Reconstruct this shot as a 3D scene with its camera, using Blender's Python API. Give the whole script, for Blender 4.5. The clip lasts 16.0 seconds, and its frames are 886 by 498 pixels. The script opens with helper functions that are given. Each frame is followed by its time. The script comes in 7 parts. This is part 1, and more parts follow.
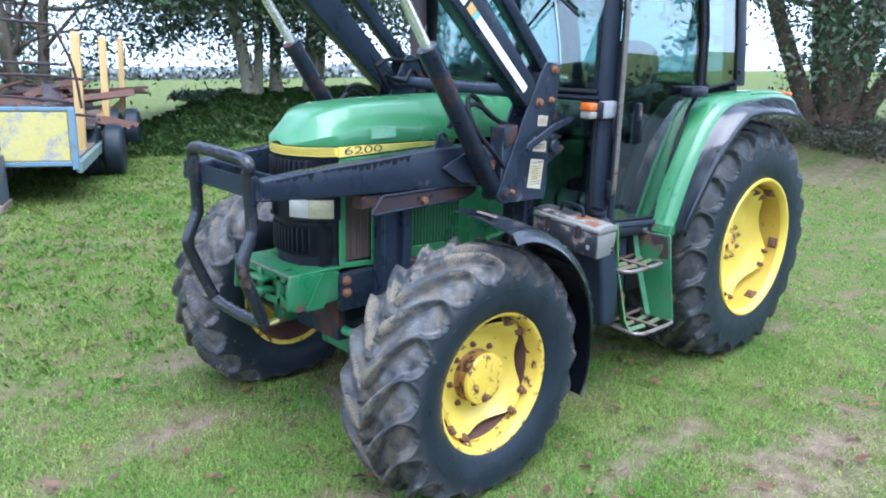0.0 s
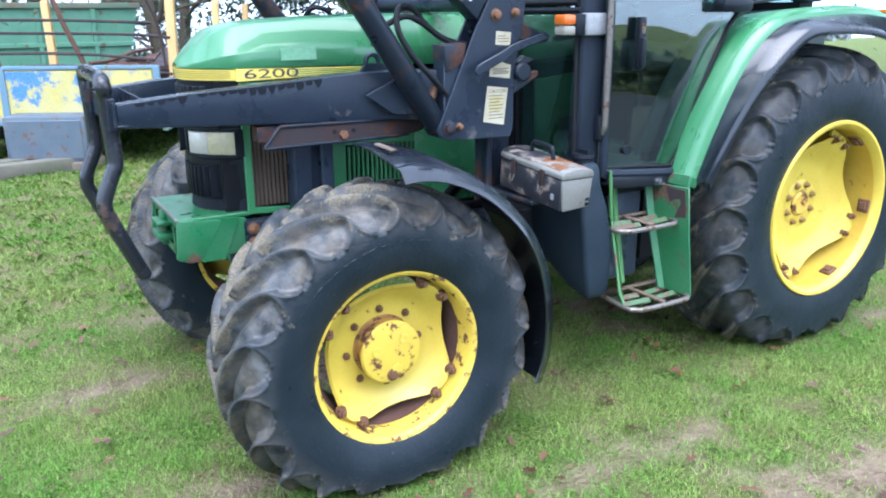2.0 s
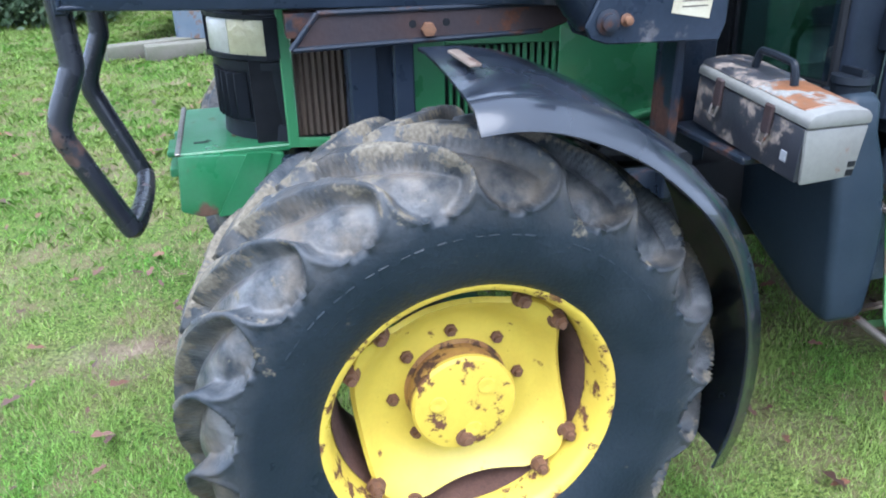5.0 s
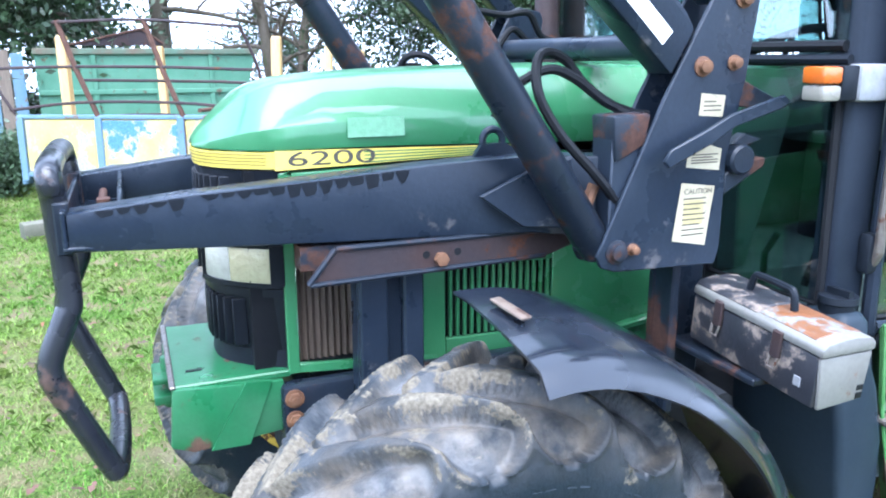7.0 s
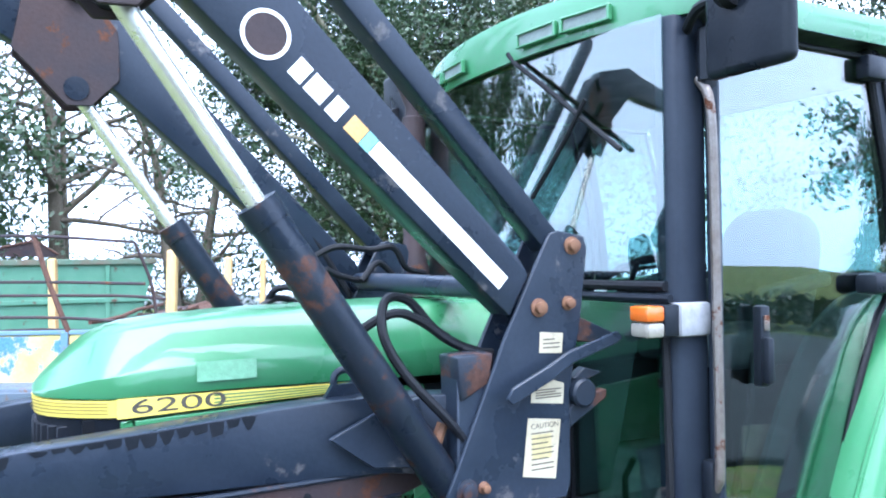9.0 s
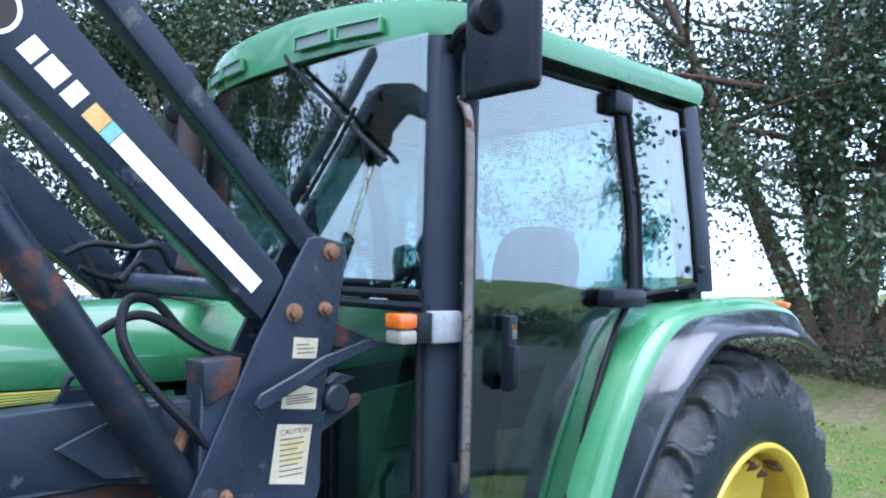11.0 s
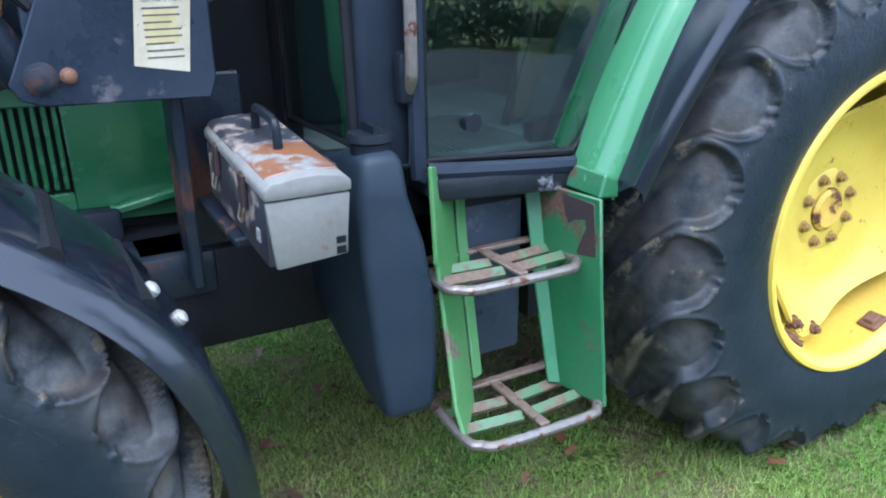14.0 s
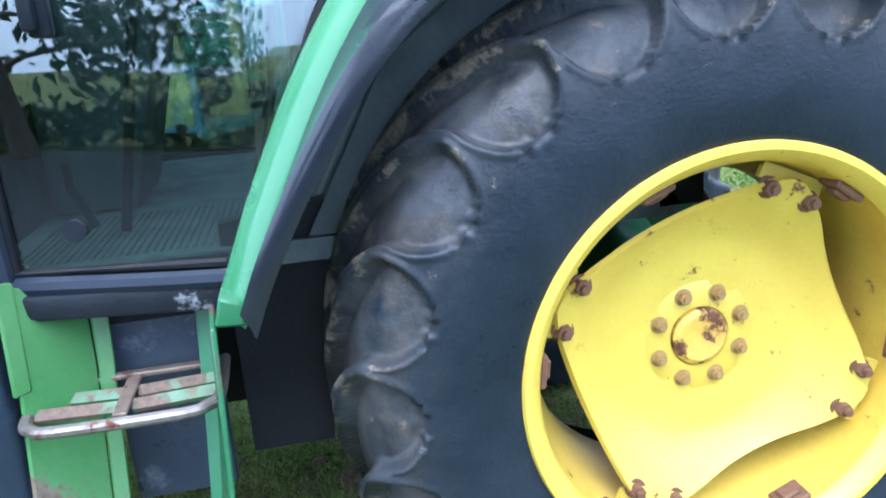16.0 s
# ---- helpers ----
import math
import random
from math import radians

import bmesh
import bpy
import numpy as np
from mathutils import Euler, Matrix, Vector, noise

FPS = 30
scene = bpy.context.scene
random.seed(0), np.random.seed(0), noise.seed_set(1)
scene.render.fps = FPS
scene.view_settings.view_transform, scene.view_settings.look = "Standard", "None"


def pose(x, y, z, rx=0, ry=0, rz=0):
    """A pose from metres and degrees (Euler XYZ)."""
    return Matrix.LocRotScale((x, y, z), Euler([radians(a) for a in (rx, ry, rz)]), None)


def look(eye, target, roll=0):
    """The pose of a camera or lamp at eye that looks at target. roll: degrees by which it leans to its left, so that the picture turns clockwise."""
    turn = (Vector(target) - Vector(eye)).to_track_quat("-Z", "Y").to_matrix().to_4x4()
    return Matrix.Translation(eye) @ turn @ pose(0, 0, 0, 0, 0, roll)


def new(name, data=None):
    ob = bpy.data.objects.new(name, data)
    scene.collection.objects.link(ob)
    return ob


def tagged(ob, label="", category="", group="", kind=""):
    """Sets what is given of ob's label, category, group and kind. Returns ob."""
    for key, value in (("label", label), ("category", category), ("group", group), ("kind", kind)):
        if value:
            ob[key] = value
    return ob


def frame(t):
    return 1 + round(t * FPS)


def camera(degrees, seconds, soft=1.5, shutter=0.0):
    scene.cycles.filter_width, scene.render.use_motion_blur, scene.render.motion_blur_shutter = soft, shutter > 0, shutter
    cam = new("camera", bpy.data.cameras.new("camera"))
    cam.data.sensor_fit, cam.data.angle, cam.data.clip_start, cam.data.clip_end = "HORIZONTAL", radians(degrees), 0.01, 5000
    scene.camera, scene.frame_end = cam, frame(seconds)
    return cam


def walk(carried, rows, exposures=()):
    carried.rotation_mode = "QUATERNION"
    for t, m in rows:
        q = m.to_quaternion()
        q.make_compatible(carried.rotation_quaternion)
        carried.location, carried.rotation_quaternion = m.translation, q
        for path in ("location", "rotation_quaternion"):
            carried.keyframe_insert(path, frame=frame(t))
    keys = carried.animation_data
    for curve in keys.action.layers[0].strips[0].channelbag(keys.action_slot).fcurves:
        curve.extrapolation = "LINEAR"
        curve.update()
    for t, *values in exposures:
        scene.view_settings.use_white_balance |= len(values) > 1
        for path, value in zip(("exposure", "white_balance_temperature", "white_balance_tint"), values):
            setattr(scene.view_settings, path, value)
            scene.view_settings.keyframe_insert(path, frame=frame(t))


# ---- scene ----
cam = camera(59.6, 16.0, soft=2.0)
PATH = [
    (0, (-2.201, -2.954, 1.879), (-0.876, -1.549, 1.359), 1.61),
    (0.5, (-1.835, -2.950, 1.790), (-0.535, -1.522, 1.273), 1.98),
    (1, (-1.570, -2.987, 1.713), (-0.377, -1.478, 1.167), 0.59),
    (1.5, (-1.337, -3.070, 1.687), (-0.263, -1.488, 1.101), 0.44),
    (2, (-1.076, -3.085, 1.622), (-0.104, -1.438, 1.035), -0.23),
    (2.5, (-0.807, -3.037, 1.568), (-0.027, -1.333, 0.867), -1.18),
    (3, (-0.619, -2.943, 1.517), (-0.046, -1.170, 0.789), -2.04),
    (3.2, (-0.540, -2.856, 1.458), (0.004, -1.072, 0.736), -2.01),
    (5.3, (-0.356, -2.079, 1.488), (0.098, -0.330, 0.631), -1.19),
    (5.5, (-0.412, -2.036, 1.508), (0.160, -0.309, 0.676), -0.35),
    (6, (-0.500, -1.991, 1.568), (0.151, -0.248, 0.833), 0.07),
    (6.5, (-0.546, -1.993, 1.609), (0.148, -0.207, 1.034), 0.14),
    (7, (-0.563, -2.001, 1.631), (0.163, -0.201, 1.151), -0.17),
    (7.5, (-0.563, -2.013, 1.652), (0.196, -0.203, 1.268), -0.22),
    (8, (-0.562, -2.028, 1.676), (0.233, -0.211, 1.421), -0.36),
    (8.5, (-0.500, -2.057, 1.701), (0.383, -0.270, 1.543), -0.71),
    (9, (-0.450, -2.091, 1.730), (0.511, -0.337, 1.756), -0.66),
    (9.2, (-0.460, -2.096, 1.732), (0.539, -0.364, 1.810), -0.56),
    (11.3, (-0.324, -2.175, 1.722), (1.065, -0.736, 1.722), 1.49),
    (11.5, (-0.312, -2.164, 1.710), (1.082, -0.733, 1.624), 1.80),
    (12, (-0.288, -2.161, 1.688), (1.109, -0.745, 1.470), 2.44),
    (12.5, (-0.234, -2.166, 1.632), (1.160, -0.779, 1.269), 2.50),
    (13, (-0.079, -2.210, 1.533), (1.192, -0.747, 1.037), 1.23),
    (13.5, (0.134, -2.186, 1.458), (1.194, -0.623, 0.798), -0.11),
    (14, (0.406, -2.076, 1.390), (1.297, -0.431, 0.681), -0.65),
    (14.5, (0.691, -2.051, 1.338), (1.383, -0.371, 0.503), -0.50),
    (15, (0.957, -2.054, 1.339), (1.430, -0.319, 0.463), -4.28),
    (15.5, (1.293, -2.051, 1.324), (1.698, -0.270, 0.511), -3.23),
    (16, (1.639, -2.115, 1.377), (1.951, -0.226, 0.798), -4.65),
]
walk(cam, [(t, look(eye, target, roll)) for t, eye, target, roll in PATH],
     exposures=((0.0, 1.92, 5530, 14.5), (3.0, 2.16, 5680, 13.5), (5.5, 2.2, 5630, 14.0), (7.0, 2.65, 5530, 15.0), (9.0, 2.55, 5480, 15.5), (11.5, 1.88, 5480, 15.0), (13.0, 1.95, 5530, 14.5), (14.5, 2.0, 5380, 15.0), (16.0, 2.3, 5330, 15.5)))

# ---- light ----
SUN_EL, SUN_ROT = radians(66), radians(200)
world = bpy.data.worlds.new("overcast_sky")
scene.world = world
world.use_nodes = True
wn, wl = world.node_tree.nodes, world.node_tree.links
sky = wn.new("ShaderNodeTexSky")
sky.sky_type, sky.sun_disc = "NISHITA", False
sky.sun_elevation, sky.sun_rotation = SUN_EL, SUN_ROT
sky.air_density, sky.dust_density, sky.ozone_density = 1.0, 4.0, 1.0
grey = wn.new("ShaderNodeHueSaturation")
grey.inputs["Saturation"].default_value = 0.22
wl.new(sky.outputs[0], grey.inputs["Color"])
veil = wn.new("ShaderNodeMix")
veil.data_type = "RGBA"
veil.inputs[0].default_value = 0.72
veil.inputs[7].default_value = (5.9, 7.0, 8.6, 1)
wl.new(grey.outputs[0], veil.inputs[6])
wl.new(veil.outputs[2], wn["Background"].inputs["Color"])
wn["Background"].inputs["Strength"].default_value = 0.13
sun_data = bpy.data.lights.new("sun", "SUN")
sun_data.energy, sun_data.angle, sun_data.color = 1.5, radians(60), (1.0, 0.97, 0.92)
sun = new("sun", sun_data)
sun.matrix_world = look((math.sin(SUN_ROT) * 11, math.cos(SUN_ROT) * 11, 25), (0, 0, 0))


# ---- materials ----
def mat(name, col, col2=None, rough=0.5, metal=0.0, scale=6.0, bump=0.15, bscale=80.0, wear=None, wear_at=0.62, wear_scale=9.0,
        wear_rough=0.85, coat=0.0, vary=0.0, spec=0.5, fine=0.25, stretch=(1, 1, 1), rough_var=0.15, attr="", dust_sheen=""):
    """A painted, rusted, earthy or woody surface: two shades at a large scale, a fine grain, worn patches and a fine relief."""
    m = bpy.data.materials.new(name)
    m.use_nodes = True
    n, l = m.node_tree.nodes, m.node_tree.links
    p = n["Principled BSDF"]
    tc = n.new("ShaderNodeTexCoord")
    mp = n.new("ShaderNodeMapping")
    mp.inputs["Scale"].default_value = stretch
    l.new(tc.outputs["Object"], mp.inputs["Vector"])

    def tex(sc, det=5.0, ro=0.6):
        t = n.new("ShaderNodeTexNoise")
        t.inputs["Scale"].default_value, t.inputs["Detail"].default_value, t.inputs["Roughness"].default_value = sc, det, ro
        l.new(mp.outputs[0], t.inputs["Vector"])
        return t.outputs["Fac"]

    def ramp(fac, a, b):
        r = n.new("ShaderNodeMapRange")
        r.inputs["From Min"].default_value, r.inputs["From Max"].default_value = a, b
        l.new(fac, r.inputs["Value"])
        return r.outputs[0]

    def mix(fac, a, b, mode="MIX"):
        x = n.new("ShaderNodeMix")
        x.data_type, x.blend_type = "RGBA", mode
        for sock, v in ((x.inputs[0], fac), (x.inputs[6], a), (x.inputs[7], b)):
            if isinstance(v, (int, float)):
                sock.default_value = v
            elif isinstance(v, tuple):
                sock.default_value = (*v, 1)
            else:
                l.new(v, sock)
        return x.outputs[2]

    col2 = col2 or tuple(c * 0.7 for c in col)
    big = tex(scale)
    c = mix(ramp(big, 0.35, 0.68), col, col2)
    grain = tex(bscale, 3.0)
    c = mix(fine, c, mix(ramp(grain, 0.3, 0.7), tuple(v * 0.55 for v in col), tuple(min(1, v * 1.35) for v in col)))
    r_out = ramp(big, 0.3, 0.7)
    rr = n.new("ShaderNodeMapRange")
    rr.inputs["To Min"].default_value, rr.inputs["To Max"].default_value = max(0.02, rough - rough_var), min(1, rough + rough_var)
    l.new(r_out, rr.inputs["Value"])
    r_sock = rr.outputs[0]
    # pale film: brown dust, and sky sheen put in as grey
    if dust_sheen:
        da, dm = n.new("ShaderNodeAttribute"), n.new("ShaderNodeMath")
        da.attribute_name, dm.operation = dust_sheen, "MULTIPLY"
        l.new(da.outputs["Fac"], dm.inputs[0]), l.new(ramp(tex(16.0, 6.0), 0.30, 0.62), dm.inputs[1])
        c = mix(dm.outputs[0], c, mix(ramp(tex(7.0, 4.0), 0.42, 0.60), (0.150, 0.150, 0.150), (0.150, 0.125, 0.095)))
    if wear:
        w = tex(wear_scale, 8.0, 0.7)
        if attr:
            at_, mad = n.new("ShaderNodeAttribute"), n.new("ShaderNodeMath")
            at_.attribute_name, mad.operation = attr, "MULTIPLY_ADD"
            mad.inputs[1].default_value = 0.20
            l.new(at_.outputs["Fac"], mad.inputs[0]), l.new(w, mad.inputs[2])
            w = mad.outputs[0]
        wf = ramp(w, wear_at, wear_at + 0.05)
        c = mix(wf, c, mix(ramp(grain, 0.3, 0.7), wear, tuple(v * 0.5 for v in wear)))
        wr = n.new("ShaderNodeMix")
        l.new(wf, wr.inputs[0]), l.new(r_sock, wr.inputs[2])
        wr.inputs[3].default_value = wear_rough
        r_sock = wr.outputs[0]
    if vary:
        info = n.new("ShaderNodeObjectInfo")
        isl = n.new("ShaderNodeNewGeometry")
        add = n.new("ShaderNodeMath")
        add.operation = "ADD"
        l.new(info.outputs["Random"], add.inputs[0]), l.new(isl.outputs["Random Per Island"], add.inputs[1])
        fr = n.new("ShaderNodeMath")
        fr.operation = "FRACT"
        l.new(add.outputs[0], fr.inputs[0])
        hs = n.new("ShaderNodeHueSaturation")
        mr = n.new("ShaderNodeMapRange")
        mr.inputs["To Min"].default_value, mr.inputs["To Max"].default_value = 1 - vary, 1 + vary
        l.new(fr.outputs[0], mr.inputs["Value"]), l.new(mr.outputs[0], hs.inputs["Value"]), l.new(c, hs.inputs["Color"])
        c = hs.outputs[0]
    l.new(c, p.inputs["Base Color"])
    l.new(r_sock, p.inputs["Roughness"])
    p.inputs["Metallic"].default_value = metal
    p.inputs["Specular IOR Level"].default_value = spec
    p.inputs["Coat Weight"].default_value = coat
    if bump:
        b = n.new("ShaderNodeBump")
        b.inputs["Strength"].default_value, b.inputs["Distance"].default_value = bump, 0.01
        l.new(grain, b.inputs["Height"]), l.new(b.outputs[0], p.inputs["Normal"])
    return m


RUST = (0.13, 0.045, 0.018)
green = mat("green_paint", (0.036, 0.167, 0.067), (0.044, 0.186, 0.076), 0.33, scale=3, bump=0.03, fine=0.06, coat=0.5, wear=(0.11, 0.15, 0.10), wear_at=0.70, wear_scale=6)
green_worn = mat("worn_green_paint", (0.013, 0.115, 0.040), (0.042, 0.145, 0.07), 0.38, scale=5, bump=0.08, fine=0.15, wear=(0.13, 0.07, 0.045), wear_at=0.58, wear_scale=6)
yellow = mat("yellow_rim_paint", (0.57, 0.44, 0.062), (0.53, 0.385, 0.05), 0.40, scale=5, bump=0.04, fine=0.1, wear=(0.17, 0.065, 0.025), wear_at=0.615, wear_scale=14)
yellow_rust = mat("rusty_yellow_paint", (0.66, 0.46, 0.06), (0.42, 0.22, 0.04), 0.55, scale=7, bump=0.1, fine=0.2, wear=(0.12, 0.045, 0.02), wear_at=0.50, wear_scale=12)
rim_yellow = mat("chipped_yellow_rim", (0.57, 0.43, 0.058), (0.52, 0.36, 0.045), 0.40, scale=5, bump=0.05, fine=0.1, wear=(0.13, 0.05, 0.022), wear_at=0.545, wear_scale=17)
hub_rust = mat("rust_streaked_yellow", (0.20, 0.085, 0.03), (0.42, 0.25, 0.05), 0.65, scale=16, bump=0.2, fine=0.3, wear=(0.075, 0.032, 0.018), wear_at=0.5, wear_scale=22)
# scraped step paint, paled for the skylight on the front plate
step_green_lit = mat("scraped_skylit_green", (0.045, 0.155, 0.043), (0.075, 0.185, 0.066), 0.42, scale=4, bump=0.1, fine=0.15, wear=(0.15, 0.115, 0.08), wear_at=0.60, wear_scale=7)
# same paint darkened for the dimly lit outer plate, with real rust patches
step_green_shaded = mat("rust_patched_shaded_green", (0.012, 0.090, 0.032), (0.026, 0.115, 0.045), 0.42, scale=4, bump=0.1, fine=0.2, wear=(0.10, 0.052, 0.032), wear_at=0.545, wear_scale=4.5)
slat_paint = mat("rubbed_green_slat", (0.03, 0.105, 0.04), (0.07, 0.12, 0.055), 0.5, scale=9, bump=0.15, fine=0.2, wear=(0.13, 0.09, 0.062), wear_at=0.47, wear_scale=11)
slat_rust = mat("rubbed_brown_steel", (0.15, 0.115, 0.088), (0.095, 0.062, 0.045), 0.5, metal=0.2, scale=14, bump=0.15, fine=0.3, wear=(0.08, 0.042, 0.028), wear_at=0.56, wear_scale=16)
# rim yellow with the well's shade mixed in as orange, plus rust spots
orange_yellow = mat("shaded_rim_yellow", (0.50, 0.345, 0.036), (0.44, 0.27, 0.030), 0.5, scale=5, bump=0.06, fine=0.15, wear=(0.14, 0.055, 0.025), wear_at=0.62, wear_scale=8)
yellow_decal = mat("yellow_decal", (0.72, 0.58, 0.10), (0.66, 0.54, 0.12), 0.4, scale=9, bump=0.02, fine=0.08)
rust = mat("rust", (0.085, 0.038, 0.024), (0.05, 0.026, 0.019), 0.9, scale=14, bump=0.35, bscale=160, fine=0.4)
loader_paint = mat("dark_blue_grey_paint", (0.0115, 0.0175, 0.0285), (0.019, 0.0275, 0.042), 0.33, scale=5, bump=0.06, fine=0.2, wear=(0.085, 0.085, 0.092), wear_at=0.61, wear_scale=8, wear_rough=0.55, spec=0.27)
loader_rusty = mat("rust_spotted_grey_paint", (0.010, 0.0155, 0.025), (0.017, 0.021, 0.029), 0.36, scale=6, bump=0.1, fine=0.25, wear=(0.075, 0.036, 0.026), wear_at=0.535, wear_scale=6, spec=0.27)
rust_brown = mat("rusty_brown_steel", (0.045, 0.029, 0.027), (0.026, 0.026, 0.032), 0.5, scale=5, bump=0.12, fine=0.25, wear=(0.11, 0.045, 0.025), wear_at=0.6, wear_scale=8, spec=0.17)
black_plastic = mat("black_plastic", (0.008, 0.0105, 0.015), (0.013, 0.017, 0.023), 0.36, scale=5, bump=0.06, fine=0.2, spec=0.17)
nose_plastic = mat("weathered_black_plastic", (0.007, 0.009, 0.013), (0.012, 0.0145, 0.019), 0.42, scale=8, bump=0.06, fine=0.2, spec=0.17)
fender_black = mat("glossy_black_fender", (0.006, 0.0085, 0.014), (0.010, 0.0135, 0.020), 0.22, scale=3, bump=0.02, fine=0.1, coat=0.3, wear=(0.05, 0.055, 0.065), wear_at=0.68, wear_scale=6, wear_rough=0.4)
grey_plastic = mat("dark_blue_black_plastic", (0.012, 0.020, 0.029), (0.020, 0.030, 0.041), 0.40, scale=4, bump=0.04, fine=0.15, wear=(0.07, 0.08, 0.10), wear_at=0.70, wear_scale=6, wear_rough=0.5, spec=0.17)
# scuffed plastic, its bluish sheen put into a paler base colour
tank_plastic = mat("scuffed_sheen_plastic", (0.026, 0.037, 0.054), (0.040, 0.053, 0.072), 0.38, scale=5, bump=0.05, fine=0.15, wear=(0.10, 0.12, 0.15), wear_at=0.60, wear_scale=7, wear_rough=0.5, spec=0.3)
pillar_paint = mat("dark_grey_pillar_paint", (0.013, 0.018, 0.028), (0.020, 0.027, 0.039), 0.42, scale=5, bump=0.04, fine=0.15, wear=(0.12, 0.12, 0.13), wear_at=0.68, wear_scale=9, spec=0.17)
sill_worn = mat("scuffed_black_sill", (0.010, 0.013, 0.017), (0.018, 0.021, 0.026), 0.45, scale=6, wear=(0.26, 0.27, 0.29), wear_at=0.60, wear_scale=7, wear_rough=0.5, spec=0.18)
rubber = mat("tyre_rubber", (0.0105, 0.0165, 0.0225), (0.0175, 0.0250, 0.033), 0.40, scale=6, bump=0.2, bscale=110, fine=0.3, wear=(0.165, 0.145, 0.110), wear_at=0.66, wear_scale=11, spec=0.2, attr="mud", dust_sheen="dust_sheen")
seal = mat("black_rubber", (0.007, 0.008, 0.010), (0.012, 0.013, 0.015), 0.5, scale=8, fine=0.2, spec=0.15)
chrome = mat("chromed_rod", (0.70, 0.69, 0.62), (0.76, 0.75, 0.68), 0.25, metal=0.75, scale=5, bump=0.02, fine=0.08)
bare_steel = mat("worn_bare_steel", (0.20, 0.185, 0.17), (0.13, 0.105, 0.085), 0.42, metal=0.6, scale=12, bump=0.15, fine=0.25, wear=RUST, wear_at=0.58, wear_scale=14)
bolt_mat = mat("rusty_bolt", (0.11, 0.050, 0.026), (0.17, 0.085, 0.040), 0.8, scale=40, bump=0.2, fine=0.3)
dull_nut = mat("dull_brown_nut", (0.38, 0.25, 0.08), (0.22, 0.12, 0.05), 0.6, metal=0.2, scale=30, bump=0.1)
zinc = mat("zinc_bolt", (0.5, 0.5, 0.48), (0.35, 0.34, 0.32), 0.4, metal=0.6, scale=30)
silver_paint = mat("worn_silver_paint", (0.175, 0.175, 0.16), (0.125, 0.12, 0.11), 0.5, scale=7, bump=0.06, fine=0.15, wear=(0.20, 0.10, 0.05), wear_at=0.6, wear_scale=9)
box_black = mat("flaking_black_paint", (0.020, 0.022, 0.028), (0.035, 0.036, 0.042), 0.42, scale=7, bump=0.1, fine=0.2, wear=(0.22, 0.18, 0.15), wear_at=0.51, wear_scale=11)
lid_rust = mat("rusty_silver_lid", (0.165, 0.070, 0.030), (0.11, 0.052, 0.030), 0.48, scale=6, bump=0.1, fine=0.2, wear=(0.20, 0.20, 0.185), wear_at=0.53, wear_scale=12)
lens_glass = mat("headlight_lens", (0.40, 0.40, 0.36), (0.30, 0.30, 0.27), 0.18, scale=6, bump=0.3, bscale=60, fine=0.12, coat=0.5)
lens_yellow = mat("yellowed_headlight_lens", (0.42, 0.39, 0.25), (0.32, 0.29, 0.18), 0.22, scale=6, bump=0.4, bscale=60, fine=0.15, coat=0.4)
orange_lens = mat("orange_lens", (0.55, 0.13, 0.012), (0.45, 0.09, 0.01), 0.2, scale=10, bump=0.15, fine=0.1, coat=0.5)
white_lens = mat("white_lens", (0.25, 0.24, 0.20), (0.20, 0.185, 0.155), 0.25, scale=10, bump=0.15, fine=0.1, coat=0.3)
grey_patch = mat("scuffed_light_grey", (0.27, 0.28, 0.29), (0.17, 0.18, 0.20), 0.5, scale=14, bump=0.1, fine=0.2)
sticker = mat("yellowed_sticker", (0.42, 0.385, 0.28), (0.33, 0.29, 0.19), 0.5, scale=12, fine=0.12, wear=(0.08, 0.085, 0.095), wear_at=0.63, wear_scale=26)
ink = mat("dark_ink", (0.05, 0.045, 0.035), (0.08, 0.07, 0.05), 0.6, scale=20)
decal_white = mat("white_decal", (0.72, 0.72, 0.70), (0.62, 0.62, 0.60), 0.45, scale=12, fine=0.1, wear=(0.10, 0.11, 0.13), wear_at=0.63, wear_scale=18)
decal_orange = mat("orange_decal", (0.62, 0.38, 0.12), None, 0.45, scale=12)
decal_teal = mat("teal_decal", (0.20, 0.45, 0.41), None, 0.45, scale=12)
radiator = mat("dusty_brown_screen", (0.085, 0.06, 0.042), (0.05, 0.038, 0.03), 0.8, scale=9, bump=0.2, stretch=(3, 1, 0.4))
cream = mat("cab_trim", (0.040, 0.058, 0.060), (0.028, 0.042, 0.043), 0.7, scale=6)
seat_cloth = mat("grey_seat_cloth", (0.085, 0.095, 0.10), (0.060, 0.070, 0.074), 0.85, scale=12, bump=0.2)
cab_mat = mat("ribbed_cab_mat", (0.090, 0.120, 0.120), (0.055, 0.075, 0.075), 0.7, scale=8)
tan_panel = mat("tan_panel", (0.10, 0.085, 0.055), (0.075, 0.065, 0.042), 0.7, scale=8)
wood_new = mat("fresh_timber", (0.46, 0.31, 0.125), (0.34, 0.215, 0.08), 0.7, scale=7, bump=0.15, fine=0.25, stretch=(4, 4, 0.6), wear=(0.25, 0.15, 0.07), wear_at=0.67, wear_scale=9)
wood_old = mat("weathered_board", (0.16, 0.125, 0.095), (0.10, 0.08, 0.065), 0.85, scale=7, bump=0.3, fine=0.35, stretch=(5, 5, 0.5))
blue_old = mat("chipped_blue_paint", (0.085, 0.165, 0.24), (0.13, 0.20, 0.24), 0.6, scale=6, bump=0.15, fine=0.25, wear=(0.17, 0.13, 0.10), wear_at=0.58, wear_scale=8)
